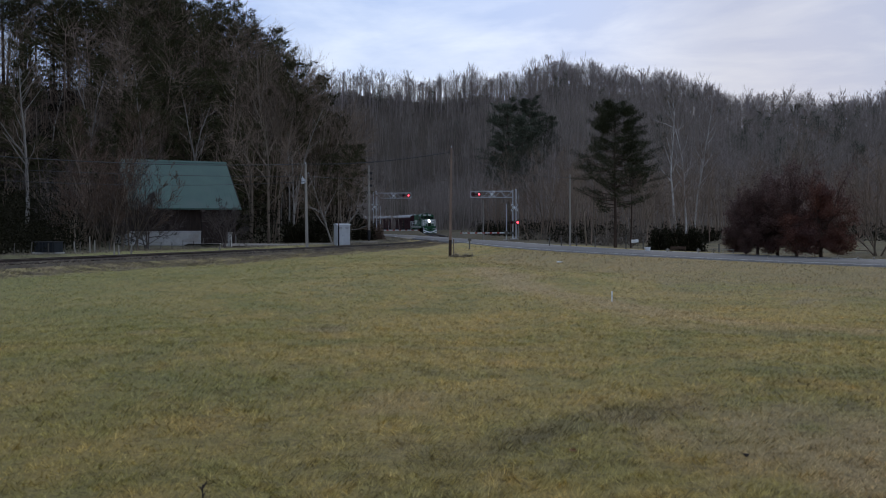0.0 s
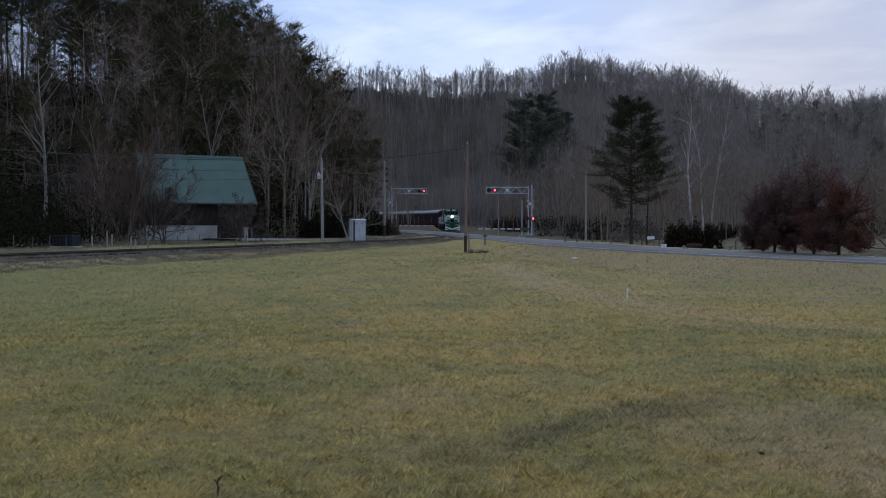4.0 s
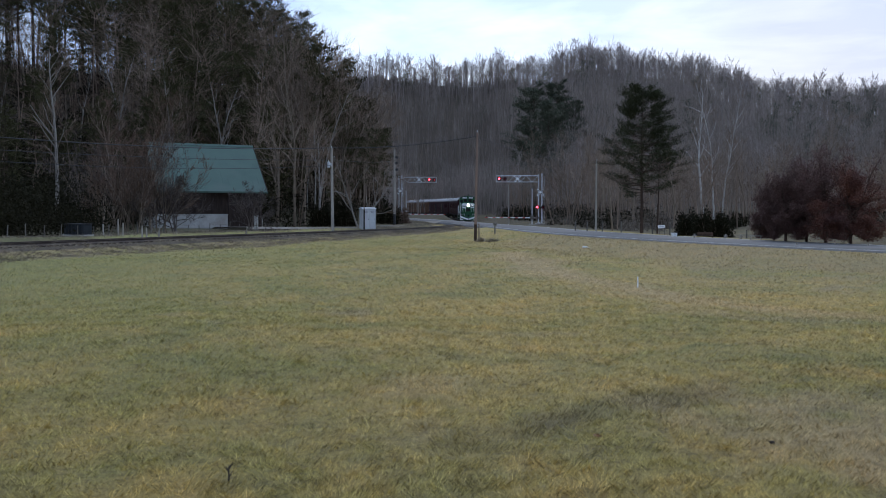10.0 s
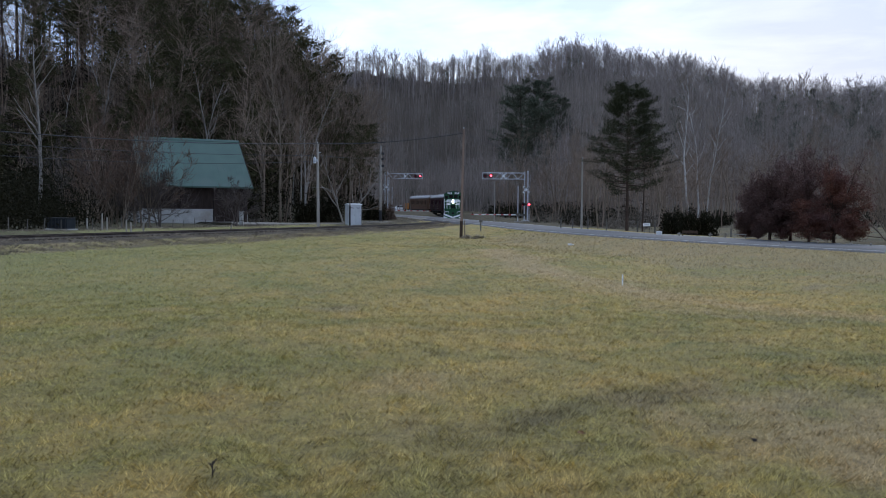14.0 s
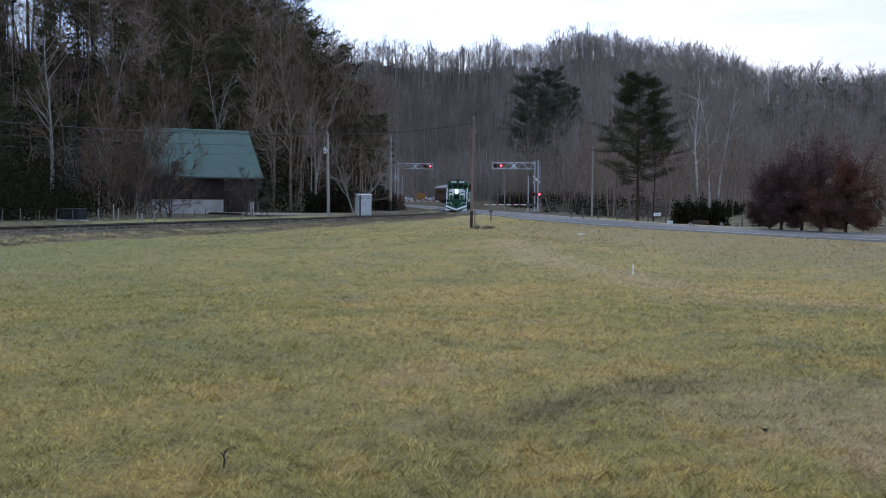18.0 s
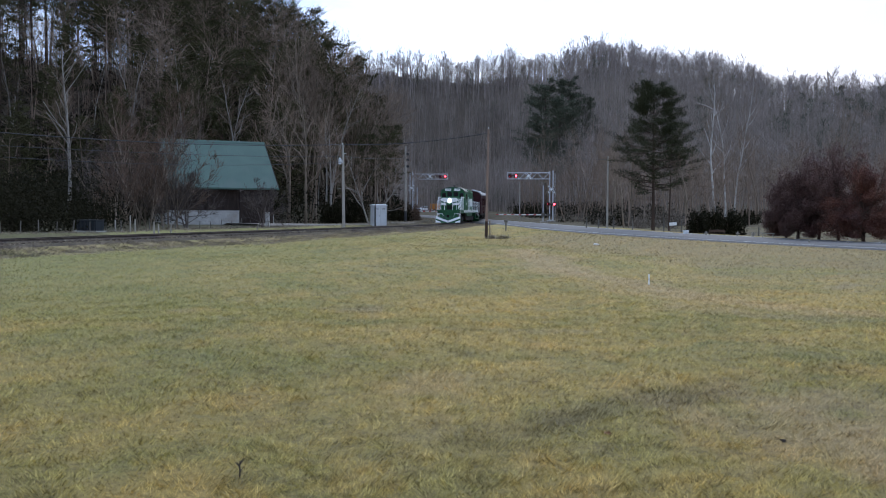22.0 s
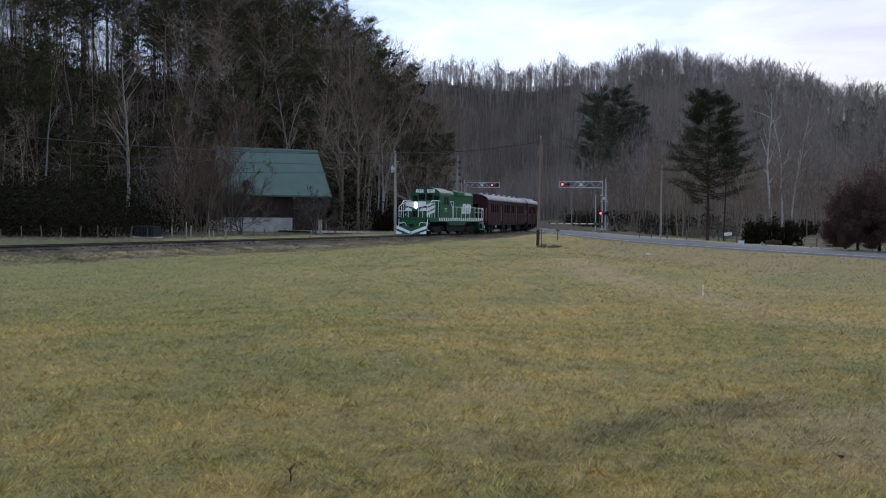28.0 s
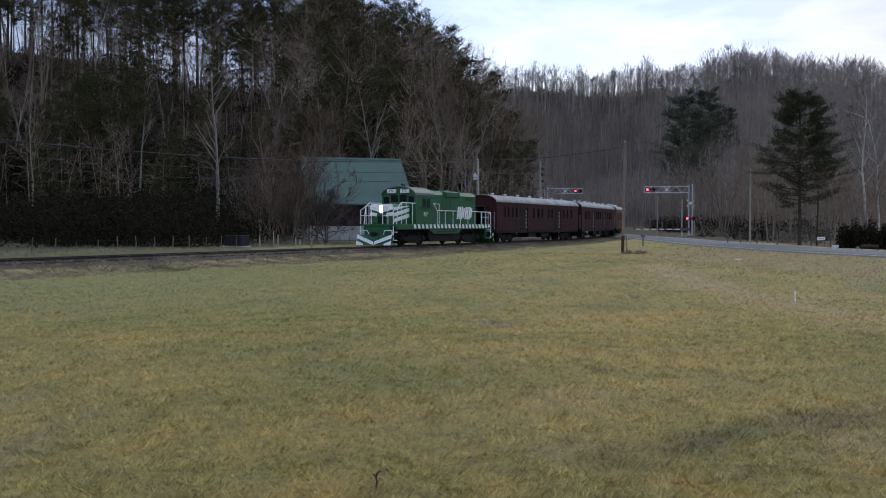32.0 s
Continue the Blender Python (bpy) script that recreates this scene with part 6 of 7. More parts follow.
def digits(text, size, m, parent, material, name="number"):
    """Digits drawn with the built-in font, as a thin mesh."""
    cu = bpy.data.curves.new(name, "FONT")
    cu.body, cu.size, cu.extrude, cu.align_x, cu.align_y, cu.offset = text, size, 0.004, "CENTER", "CENTER", 0.012 * size
    tmp = new(name, cu)
    me = bpy.data.meshes.new_from_object(tmp.evaluated_get(bpy.context.evaluated_depsgraph_get()))
    bpy.data.objects.remove(tmp)
    me.materials.clear()
    me.materials.append(material)
    ob = part(name, me, None, parent)
    ob.matrix_basis = m
    return ob


def build_loco():
    L = thing("diesel_locomotive", "green road-switcher diesel locomotive with white chevrons and handrails", "locomotive")
    G, W, K = M["green"], M["white"], M["underframe"]
    # frame, fuel tank, pilots
    part("frame", box(B(), -7.6, 7.6, -1.45, 1.45, 1.22, 1.62, 0.02), G, L, "green deck sill")
    tank = prism(B(), [(-2.6, 1.22), (-2.6, 0.6), (-2.2, 0.3), (2.2, 0.3), (2.6, 0.6), (2.6, 1.22)], "y", -1.25, 1.25)
    part("fuel_tank", tank, K, L)
    for s in (-1, 1):
        bm = prism(B(), [(-2.7, 1.215), (-2.0, 0.88), (2.0, 0.88), (2.7, 1.215)], "y", s * 1.3 - 0.1, s * 1.3 + 0.1)
        sk = part("tank_skirt", bm, G, L, "green skirt over the fuel tank")
        for k in range(4):
            part("slot", box(B(), -1.5 + 0.8 * k, -1.0 + 0.8 * k, s * 1.398, s * 1.406, 0.98, 1.08), M["black"], sk)
    for s, nm in ((1, "front"), (-1, "rear")):
        bm = prism(B(), [(s * 8.05, 0.82), (s * 8.12, 0.82), (s * 8.5, 0.07), (s * 8.38, 0.06)], "y", -1.5, 1.5)
        pl = part("pilot", bm, G, L)
        # black in place of green paint: the plate's shade is in its colour
        part("end_plate", box(B(), s * 7.5, s * 7.62, -1.0, 1.0, 0.8, 1.5, 0.02), K, L)
        part("draft_box", box(B(), s * 7.45, s * 7.98, -1.12, 1.12, 0.5, 1.5, 0.03), G, L, "green end casing behind the coupler")
        part("end_platform", box(B(), s * 7.6, s * 8.05, -1.45, 1.45, 1.5, 1.62, 0.02), G, L)
        # thick white chevron bands on the pilot
        for q in (-1, 1):
            for o in ([(q * 0.04, 0.09), (q * 1.5, 0.54), (q * 1.5, 0.8), (q * 0.04, 0.31)], [(q * 0.9, 0.08), (q * 1.5, 0.09), (q * 1.5, 0.38), (q * 0.9, 0.18)]):
                ch = part("chevron", prism(B(), o, "x", 0, 0.03), W, pl)
                ch.matrix_basis = Matrix.Translation((s * 8.54 - (0.0 if s > 0 else 0.03), 0, 0)) @ Matrix(((1, 0, -s * 0.507, 0), (0, 1, 0, 0), (0, 0, 1, 0), (0, 0, 0, 1)))
        for q in (-1, 1):
            gi = B()
            rail_line(gi, [(s * 8.08, q * 1.38, 0.8), (s * 8.14, q * 1.38, 1.16), (s * 8.14, q * 0.75, 1.16), (s * 8.1, q * 0.62, 0.86)], 0.028)
            part("grab_iron", gi, W, L)
        cp = B()
        rod(cp, (s * 7.9, 0, 0.88), (s * 8.45, 0, 0.88), 0.1, sides=8)
        box(cp, s * 8.35, s * 8.62, -0.16, 0.16, 0.72, 1.04, 0.05)
        part("coupler", cp, K, L)
        for q in (-0.45, 0.45):
            h = B()
            rail_line(h, [(s * 8.1, q, 1.1), (s * 8.35, q, 0.85), (s * 8.4, q, 0.5)], 0.03)
            part("air_hose", h, M["black"], L)
    # side skirt with slanted white plates
    for s in (-1, 1):
        slant_bars(-7.9, 5.3, s * 1.465, 1.3, 1.62, 22, 0.3, 0.12, L, W, "skirt_stripe")
    # low nose
    nose = prism(B(), [(-1.05, 1.62), (-1.05, 2.95), (-0.9, 3.12), (0.9, 3.12), (1.05, 2.95), (1.05, 1.62)], "x", 4.9, 7.35)
    bmesh.ops.bevel(nose, geom=nose.edges[:], offset=0.06, segments=2, affect="EDGES", profile=0.5)
    nz = part("short_hood", nose, G, L)
    # white bands slant over the nose front and sides
    for q in (-1, 1):
        for z in (2.72, 2.28, 1.86):
            c0 = 0.06 if z > 2.5 else 0.4
            bm = prism(B(), [(q * c0, z - 0.26 + c0 * 0.4), (q * 1.03, z + 0.0), (q * 1.03, z + 0.25), (q * c0, z - 0.01 + c0 * 0.4)], "x", 7.345, 7.375)
            if z > 2:
                part("nose_chevron", bm, W, nz)
            else:
                bm.free()
            bm = prism(B(), [(5.2, z + 0.28), (7.3, z - 0.1), (7.3, z + 0.17), (5.2, min(z + 0.56, 2.94))], "y", q * 1.062 - 0.014, q * 1.062 + 0.014)
            part("nose_wing", bm, W, nz)
    part("nose_door", box(B(), 7.34, 7.37, -0.34, 0.34, 1.68, 2.2, 0.01), M["underframe"], nz, "dark nose door")
    bm = prism(B(), [(-0.98, 2.98), (-0.3, 2.62), (0, 2.5), (0.3, 2.62), (0.98, 2.98), (0.9, 3.1), (-0.9, 3.1)], "x", 7.335, 7.372)
    part("nose_panel", bm, W, nz)
    # headlamps: lit lenses deep in short barrels
    hl = B()
    for z in (2.6, 2.86):
        rod(hl, (7.3, 0, z), (7.36, 0, z), 0.16, sides=16)
        rod(hl, (7.36, 0, z), (7.46, 0, z), 0.15, sides=16, caps=False)
    hb = part("headlight_casing", hl, M["black"], nz)
    for z in (2.6, 2.86):
        lens = rod(B(), (7.36, 0, z), (7.375, 0, z), 0.135, sides=16)
        part("headlight", lens, M["headlamp"], nz, "lit twin headlight")
    # cab
    cab = prism(B(), arc_outline(1.5, 1.62, 3.75, 4.45, 12), "x", 2.35, 4.95)
    cb = part("cab", cab, G, L)
    roof = prism(B(), [(p[0] * 1.03, p[1] + 0.02) for p in arc_outline(1.5, 3.8, 3.8, 4.48, 12)[1:-1]] + [(p[0] * 0.98, p[1] - 0.02) for p in reversed(arc_outline(1.5, 3.8, 3.8, 4.44, 12)[1:-1])], "x", 2.2, 5.05)
    part("cab_roof", roof, M["greenroof"], L, "pale weathered green cab roof")
    for y0, y1, z0, z1 in ((-1.35, -0.85, 3.2, 3.72), (-0.7, -0.08, 3.3, 3.85), (0.08, 0.7, 3.3, 3.85), (0.85, 1.35, 3.2, 3.72)):
        part("windshield", box(B(), 4.94, 4.965, y0, y1, z0, z1, 0.008), M["glass"], cb, "dark cab window")
    for s in (-1, 1):
        for x0, x1 in ((2.75, 3.3), (3.4, 3.95)):
            part("side_window", box(B(), x0, x1, s * 1.495, s * 1.515, 2.95, 3.6, 0.008), M["reflectglass"], cb, "cab side window with a green reflection in its colour")
        part("arm_rest", box(B(), 2.6, 4.4, s * 1.5, s * 1.58, 2.86, 2.93), M["black"], cb)
        digits("777", 0.42, Matrix.Translation((3.5, s * 1.512, 2.35)) @ Euler((radians(90), 0, radians(180 if s > 0 else 0))).to_matrix().to_4x4(), cb, W, "cab_number")
    # number boards and the marker lamp between them
    for s in (-1, 1):
        nb = part("number_board", box(B(), 4.9, 5.12, s * 0.58 - 0.36, s * 0.58 + 0.36, 3.98, 4.28, 0.02), M["white"], L, "white number board")
        digits("777", 0.3, Matrix.Translation((5.122, s * 0.58, 4.13)) @ Euler((radians(90), 0, radians(90))).to_matrix().to_4x4(), nb, M["black"], "board_number")
    part("horn", rod(rod(B(), (4.3, 0.1, 4.42), (4.3, 0.1, 4.66), 0.04), (4.1, 0.1, 4.64), (4.65, 0.1, 4.64), 0.035, 0.09), M["black"], L)
    # long hood
    hood = prism(B(), [(-0.92, 1.62), (-0.92, 3.95), (-0.72, 4.22), (0.72, 4.22), (0.92, 3.95), (0.92, 1.62)], "x", -6.1, 2.36)
    bmesh.ops.bevel(hood, geom=[e for e in hood.edges if abs((e.verts[0].co - e.verts[1].co).x) < 0.01], offset=0.05, segments=2, affect="EDGES")
    hd = part("long_hood", hood, G, L)
    part("hood_roof", prism(B(), [(-0.74, 4.21), (-0.6, 4.26), (0.6, 4.26), (0.74, 4.21)], "x", -6.0, 2.3), G, L)
    for x in (-5.2, -4.2, -0.6, 0.4):
        f = rod(B(), (x, 0, 4.24), (x, 0, 4.36), 0.44, 0.42, sides=20)
        part("radiator_fan", f, M["greenroof"], L)
    part("exhaust_stack", box(B(), -2.6, -1.6, -0.3, 0.3, 4.24, 4.42, 0.04), M["greenroof"], L)
    for s in (-1, 1):
        part("dynamic_brake_blister", prism(B(), [(s * 0.9, 3.75), (s * 1.1, 3.85), (s * 1.1, 4.2), (s * 0.7, 4.3)], "x", -2.9, -0.6), G, L)
        # doors of the long hood
        for k in range(9):
            x0 = -5.9 + 0.72 * k
            d = part("hood_door", box(B(), x0 + 0.03, x0 + 0.68, s * 0.918, s * 0.938, 1.75, 3.55, 0.008), G, hd)
            part("latch", box(B(), x0 + 0.58, x0 + 0.64, s * 0.935, s * 0.955, 2.5, 2.7), M["black"], d)
        for x0 in (0.9, 1.6):
            part("louver", box(B(), x0, x0 + 0.55, s * 0.92, s * 0.945, 2.75, 3.45), M["greenroof"], hd, "grey-green louvered panel")
        for k in range(5):
            part("radiator_slat", box(B(), -5.8, -4.2, s * 0.92, s * 0.95, 3.62 + 0.06 * k, 3.65 + 0.06 * k), G, hd)
        # company letters stand as plain slanted shapes
        def lean_shape(u0, u1, z0, z1):
            o = [(u + 0.24 * (z - 2.05), z) for u, z in ((u0, z0), (u1, z0), (u1, z1), (u0, z1))]
            o = [(-2.6 - u, z) if s > 0 else (-5.4 + u, z) for u, z in o]
            part("lettering_shape", prism(B(), o, "y", s * 0.955 - 0.01, s * 0.955 + 0.01), W, hd)
        for k in range(4):
            u = 0.68 * k
            lean_shape(u, u + 0.25, 2.05, 3.08)
            lean_shape(u + 0.33, u + 0.54, 2.05 + 0.12 * (k % 2), 3.08 - 0.12 * (k % 2))
    # handrails
    for s in (-1, 1):
        y = s * 1.42
        h = B()
        rail_line(h, [(2.1, y, 3.25), (1.5, y, 2.7), (-7.7, y, 2.68), (-8.0, y, 2.4), (-8.05, y, 1.0)])
        rail_line(h, [(2.1, y, 3.25), (2.2, y, 3.25)])
        part("handrail", h, W, L)
        for x in (1.5, 0.2, -1.1, -2.4, -3.7, -5.0, -6.3, -7.5):
            part("stanchion", rod(B(), (x, y, 1.62), (x, y, 2.7), 0.024, sides=6), W, L)
        h = B()
        rail_line(h, [(2.25, y, 3.22), (1.2, y, 3.2), (1.2, y, 1.62)])
        part("grab_rail", h, W, L)
        h = B()
        rail_line(h, [(5.0, y + s * 0.06, 3.2), (6.9, y, 3.2), (7.35, y, 2.9), (7.55, y, 1.62)], 0.032)
        part("handrail", h, W, L)
        for x in (5.3, 6.2, 6.9):
            part("stanchion", rod(B(), (x, y, 1.62), (x, y, 3.2), 0.026, sides=6), W, L)
        for e in (1, -1):
            h = B()
            rail_line(h, [(e * 8.02, s * 1.42, 0.45), (e * 8.0, s * 1.42, 2.65), (e * 8.0, s * 0.95, 2.95 if e > 0 else 2.7), (e * 8.0, s * 0.5, 2.95 if e > 0 else 2.7), (e * 8.0, s * 0.5, 1.62)], 0.032)
            rail_line(h, [(e * 8.0, s * 0.95, 2.95 if e > 0 else 2.7), (e * 8.0, s * 0.95, 1.62)], 0.028)
            rail_line(h, [(e * 8.0, s * 1.42, 2.25), (e * 8.0, s * 0.5, 2.25)], 0.022)
            part("end_rail", h, W, L)
            for k in range(4):
                part("step", box(B(), e * 7.55, e * 7.95, s * 1.15, s * 1.48, 0.42 + 0.3 * k, 0.46 + 0.3 * k), K if k % 2 else W, L)
    for x in (-4.6, 4.6):
        # added black block: closes the see-through gap and darkens the underside
        part("traction_motor_casing", box(B(), x - 1.9, x + 1.9, -0.62, 0.62, 0.22, 1.2, 0.04), K, L, "black block added between the wheels to close the light gap")
        truck(L, x, (-1.37, 1.37), 0.5, 2.74)
    return L


def build_coach(label, doors, windows, open_side=False, paint="maroon"):
    C = thing("passenger_coach", label, "railway coach", group="coaches of the train")
    hl = 11.6
    zf, zs, zt = 1.05, 3.62, 4.3
    mw = M[paint]
    # side walls built round the window openings
    holes = sorted(windows + doors)
    for s in (-1, 1):
        y0, y1 = s * 1.5, s * 1.44
        bm = B()
        xl = -hl
        for a, b in sorted(doors):
            box(bm, xl, a, y0, y1, zf, 2.25)
            xl = b
        box(bm, xl, hl, y0, y1, zf, 2.25)
        box(bm, -hl, hl, y0, y1, 3.2, zs)
        x = -hl
        for a, b in holes:
            box(bm, x, a, y0, y1, 2.25, 3.2)
            x = b
        box(bm, x, hl, y0, y1, 2.25, 3.2)
        wall = part("side_wall", bm, mw, C)
        xl = -hl
        for a, b in sorted(doors) + [(hl, hl)]:
            part("belt_rail", box(B(), xl, a, s * 1.5, s * 1.53, 2.12, 2.2), mw, wall)
            xl = b
        part("letter_board", box(B(), -hl, hl, s * 1.5, s * 1.525, 3.34, 3.4), mw, wall)
        for k in range(27):
            rod_x = -hl + 0.4 + k * 0.86
            if any(a - 0.05 < rod_x < b + 0.05 for a, b in doors):
                continue
            part("batten", box(B(), rod_x - 0.02, rod_x + 0.02, s * 1.5, s * 1.515, zf + 0.02, 2.1), mw, wall)
        for a, b in windows:
            fr = B()
            box(fr, a, b, s * 1.47, s * 1.52, 2.22, 2.28)
            box(fr, a, b, s * 1.47, s * 1.52, 3.17, 3.22)
            box(fr, a - 0.03, a + 0.04, s * 1.47, s * 1.52, 2.22, 3.22)
            box(fr, b - 0.04, b + 0.03, s * 1.47, s * 1.52, 2.22, 3.22)
            w = part("window", fr, mw, wall)
            pn = part("pane", box(B(), a, b, s * 1.455, s * 1.462, 2.26, 3.18), M["glass"], w)
        for a, b in doors:
            d = part("door", box(B(), a + 0.04, b - 0.04, s * 1.42, s * 1.45, zf, 3.2), M["underframe"], wall, "dark open side doorway")
            for q, xx in ((0, a - 0.06), (1, b + 0.06)):
                part("door_post", box(B(), xx - 0.05, xx + 0.05, s * 1.5, s * 1.54, zf, 3.3), mw, d)
            if open_side:
                for k in range(5):
                    z = 1.25 + 0.36 * k
                    part("hazard_stripe", prism(B(), [(a + 0.06, z), (a + 0.42, z + 0.12), (a + 0.42, z + 0.3), (a + 0.06, z + 0.18)], "y", s * 1.455, s * 1.475), M["hazard"], d)
    part("floor", box(B(), -hl, hl, -1.43, 1.43, zf, zf + 0.15), M["underframe"], C)
    for e in (-1, 1):
        bm = B()
        box(bm, e * hl, e * (hl - 0.08), -1.43, -0.45, zf, zs)
        box(bm, e * hl, e * (hl - 0.08), 0.45, 1.43, zf, zs)
        box(bm, e * hl, e * (hl - 0.08), -0.45, 0.45, 3.15, zs)
        prism(bm, arc_outline(1.43, zs, zs + 0.01, zt - 0.05, 12), "x", e * hl, e * (hl - 0.08))
        part("end_wall", bm, mw, C)
        d = B()
        box(d, e * (hl + 0.32), e * hl, -0.52, -0.42, 1.2, 3.3)
        box(d, e * (hl + 0.32), e * hl, 0.42, 0.52, 1.2, 3.3)
        box(d, e * (hl + 0.32), e * hl, -0.52, 0.52, 3.2, 3.32)
        part("gangway", d, M["black"], C, "black gangway bellows frame")
        g = B()
        for q in (-1, 1):
            rail_line(g, [(e * (hl + 0.02), q * 1.3, 1.2), (e * (hl + 0.12), q * 1.3, 1.4), (e * (hl + 0.12), q * 1.3, 2.6), (e * (hl + 0.02), q * 1.3, 2.7)], 0.02)
        part("grab_rail", g, M["galv"], C)
        part("buffer_beam", box(B(), e * (hl + 0.02), e * (hl - 0.3), -1.4, 1.4, 0.85, 1.06), M["underframe"], C)
        part("coupler", rod(B(), (e * hl, 0, 0.88), (e * (hl + 0.62), 0, 0.88), 0.1), M["underframe"], C)
        for q in (-1, 1):
            for k in range(3):
                part("step", box(B(), e * (hl - 0.95), e * (hl - 0.2), q * 1.2, q * 1.5, 0.4 + 0.26 * k, 0.44 + 0.26 * k), M["underframe"], C)
    outer, inner = arc_outline(1.56, zs, zs, zt, 14)[1:-1], arc_outline(1.5, zs - 0.03, zs - 0.03, zt - 0.06, 14)[1:-1]
    roof = prism(B(), outer + inner[::-1], "x", -hl - 0.12, hl + 0.12)
    part("roof", roof, M["coachroof"], C, "rounded grey weathered metal roof")
    for x in (-9.6, -6.4, -3.2, 0.2, 3.4, 6.6, 9.6):
        v = rod(rod(B(), (x, 0.25, zt - 0.05), (x, 0.25, zt + 0.08), 0.12, sides=10), (x, 0.25, zt + 0.08), (x, 0.25, zt + 0.14), 0.21, 0.12, sides=10)
        part("roof_vent", v, M["galv"], C)
    for s in (-1, 1):
        part("side_sill", box(B(), -hl, hl, s * 1.3, s * 1.46, 0.86, 1.05), M["underframe"], C)
        part("battery_box", box(B(), -2.6, -0.4, s * 0.7, s * 1.3, 0.35, 0.86, 0.03), M["underframe"], C)
        part("equipment_box", box(B(), 1.2, 3.2, s * 0.7, s * 1.3, 0.42, 0.86, 0.03), M["underframe"], C)
        t = B()
        rail_line(t, [(-6.0, s * 0.6, 0.85), (-3.0, s * 0.6, 0.45), (3.6, s * 0.6, 0.45), (6.0, s * 0.6, 0.85)], 0.05)
        part("truss_rod", t, M["underframe"], C)
    for x in (-8.2, 8.2):
        truck(C, x, (-1.6, 0.0, 1.6), 0.45, 3.2)
    return C


LOCO = build_loco()
PAIRS = [(-9.6, -8.9), (-8.2, -7.5), (-7.0, -6.3), (-3.3, -2.6), (-2.3, -1.6), (-0.4, 0.3), (0.7, 1.4), (2.0, 2.7), (6.6, 7.1), (7.6, 8.1), (8.6, 9.1), (9.5, 10.0)]
COACHES = [build_coach("dark maroon combine coach with striped side doors and grey roof", [(-5.6, -4.1), (4.0, 5.9)], PAIRS, True),
           build_coach("dark maroon open-air coach with a grey roof and side doors", [(-4.6, -2.2), (3.6, 5.4)], [(-9.4, -8.4), (-8.0, -7.0), (-6.6, -5.6), (-1.0, 0.0), (0.4, 1.4), (1.8, 2.8), (6.4, 7.0), (7.4, 8.0), (8.4, 9.0), (9.4, 10.0)], True),
           build_coach("dull tan-brown passenger coach at the tail of the train", [(-10.8, -10.0), (10.0, 10.8)], [(-9.0 + 1.5 * k, -8.1 + 1.5 * k) for k in range(12)], paint="tan")]
TRAIN = [(LOCO, 8.3, 4.6)] + [(c, 28.9 + 24.5 * k, 8.2) for k, c in enumerate(COACHES)]


# ---- grass blades, thick near the standpoint and thinning out ----
def field_z(x, y, r):
    """The ground's height, quickly where only the open field lies."""
    z = -0.1 - 0.5 * sstep(8, 26, r) + 0.07 * lumps(x, y, 14, 3) + 0.02 * lumps(x, y, 2.5, 4)
    far = np.nonzero(r > 20)[0]
    z[far] = ground_z(x[far], y[far])
    return z


def build_grass(name, n, r0, r1, power, length, width, flat, seed, label, fade, grow_w):
    rs = np.random.RandomState(seed)
    r = r0 + (r1 - r0) * rs.uniform(0, 1, n) ** power
    b = np.radians(rs.uniform(-37.5, 27.5, n))
    x, y = r * np.sin(b), r * np.cos(b)
    tuft = lumps(x, y, 0.5, 21) + 0.7 * lumps(x, y, 0.19, 22) + 0.4 * lumps(x, y, 3.0, 23)
    keep = (tuft > rs.uniform(-3.2, 0.5, n)) & (rs.uniform(0, 1, n) < fade(r))
    far = np.nonzero(r > 24)[0]
    if len(far):
        dt, _ = near_line(x[far], y[far], TRACK)
        dr, _ = near_line(x[far], y[far], ROAD)
        keep[far] &= (dt < -3.0) & (dr < -ROAD_HALF - 0.8)
    x, y, r, tuft = x[keep], y[keep], r[keep], tuft[keep]
    k = len(x)
    c = np.c_[x, y, field_z(x, y, r) - 0.01]
    a = 3.4 * lumps(x, y, 0.45, 24) + rs.normal(0, 0.9, k)
    d = np.c_[np.cos(a), np.sin(a), rs.uniform(*flat, k)]
    d /= np.linalg.norm(d, axis=1)[:, None]
    tv = turf(x, y, True)
    ln = length * (1 + 0.5 * np.clip(tuft, 0, 2)) * rs.uniform(0.45, 1.5, k) * (1 + r / 60) * (1 + 0.5 * tv[1])
    v, f = slivers(c, d, ln, (width + grow_w * r) * rs.uniform(0.7, 1.4, k), rs)
    me = mesh_from(name, v, f, M["blades"])
    set_turf(me, [np.repeat(q, 3) for q in tv])
    tagged(new(name, me), label, "grass", kind="stuff")


build_grass("near_grass", 800000, 3.9, 34.0, 2.15, 0.04, 0.0024, (0.15, 1.4), 5, "matted winter grass, green and straw-coloured, in tufts", lambda r: 1 - sstep(12, 34, r), 0.00036)
build_grass("field_grass", 460000, 9.0, 104.0, 1.75, 0.042, 0.004, (0.3, 1.4), 6, "short winter grass of the open field", lambda r: sstep(9, 26, r) * (1 - sstep(62, 102, r)), 0.00034)


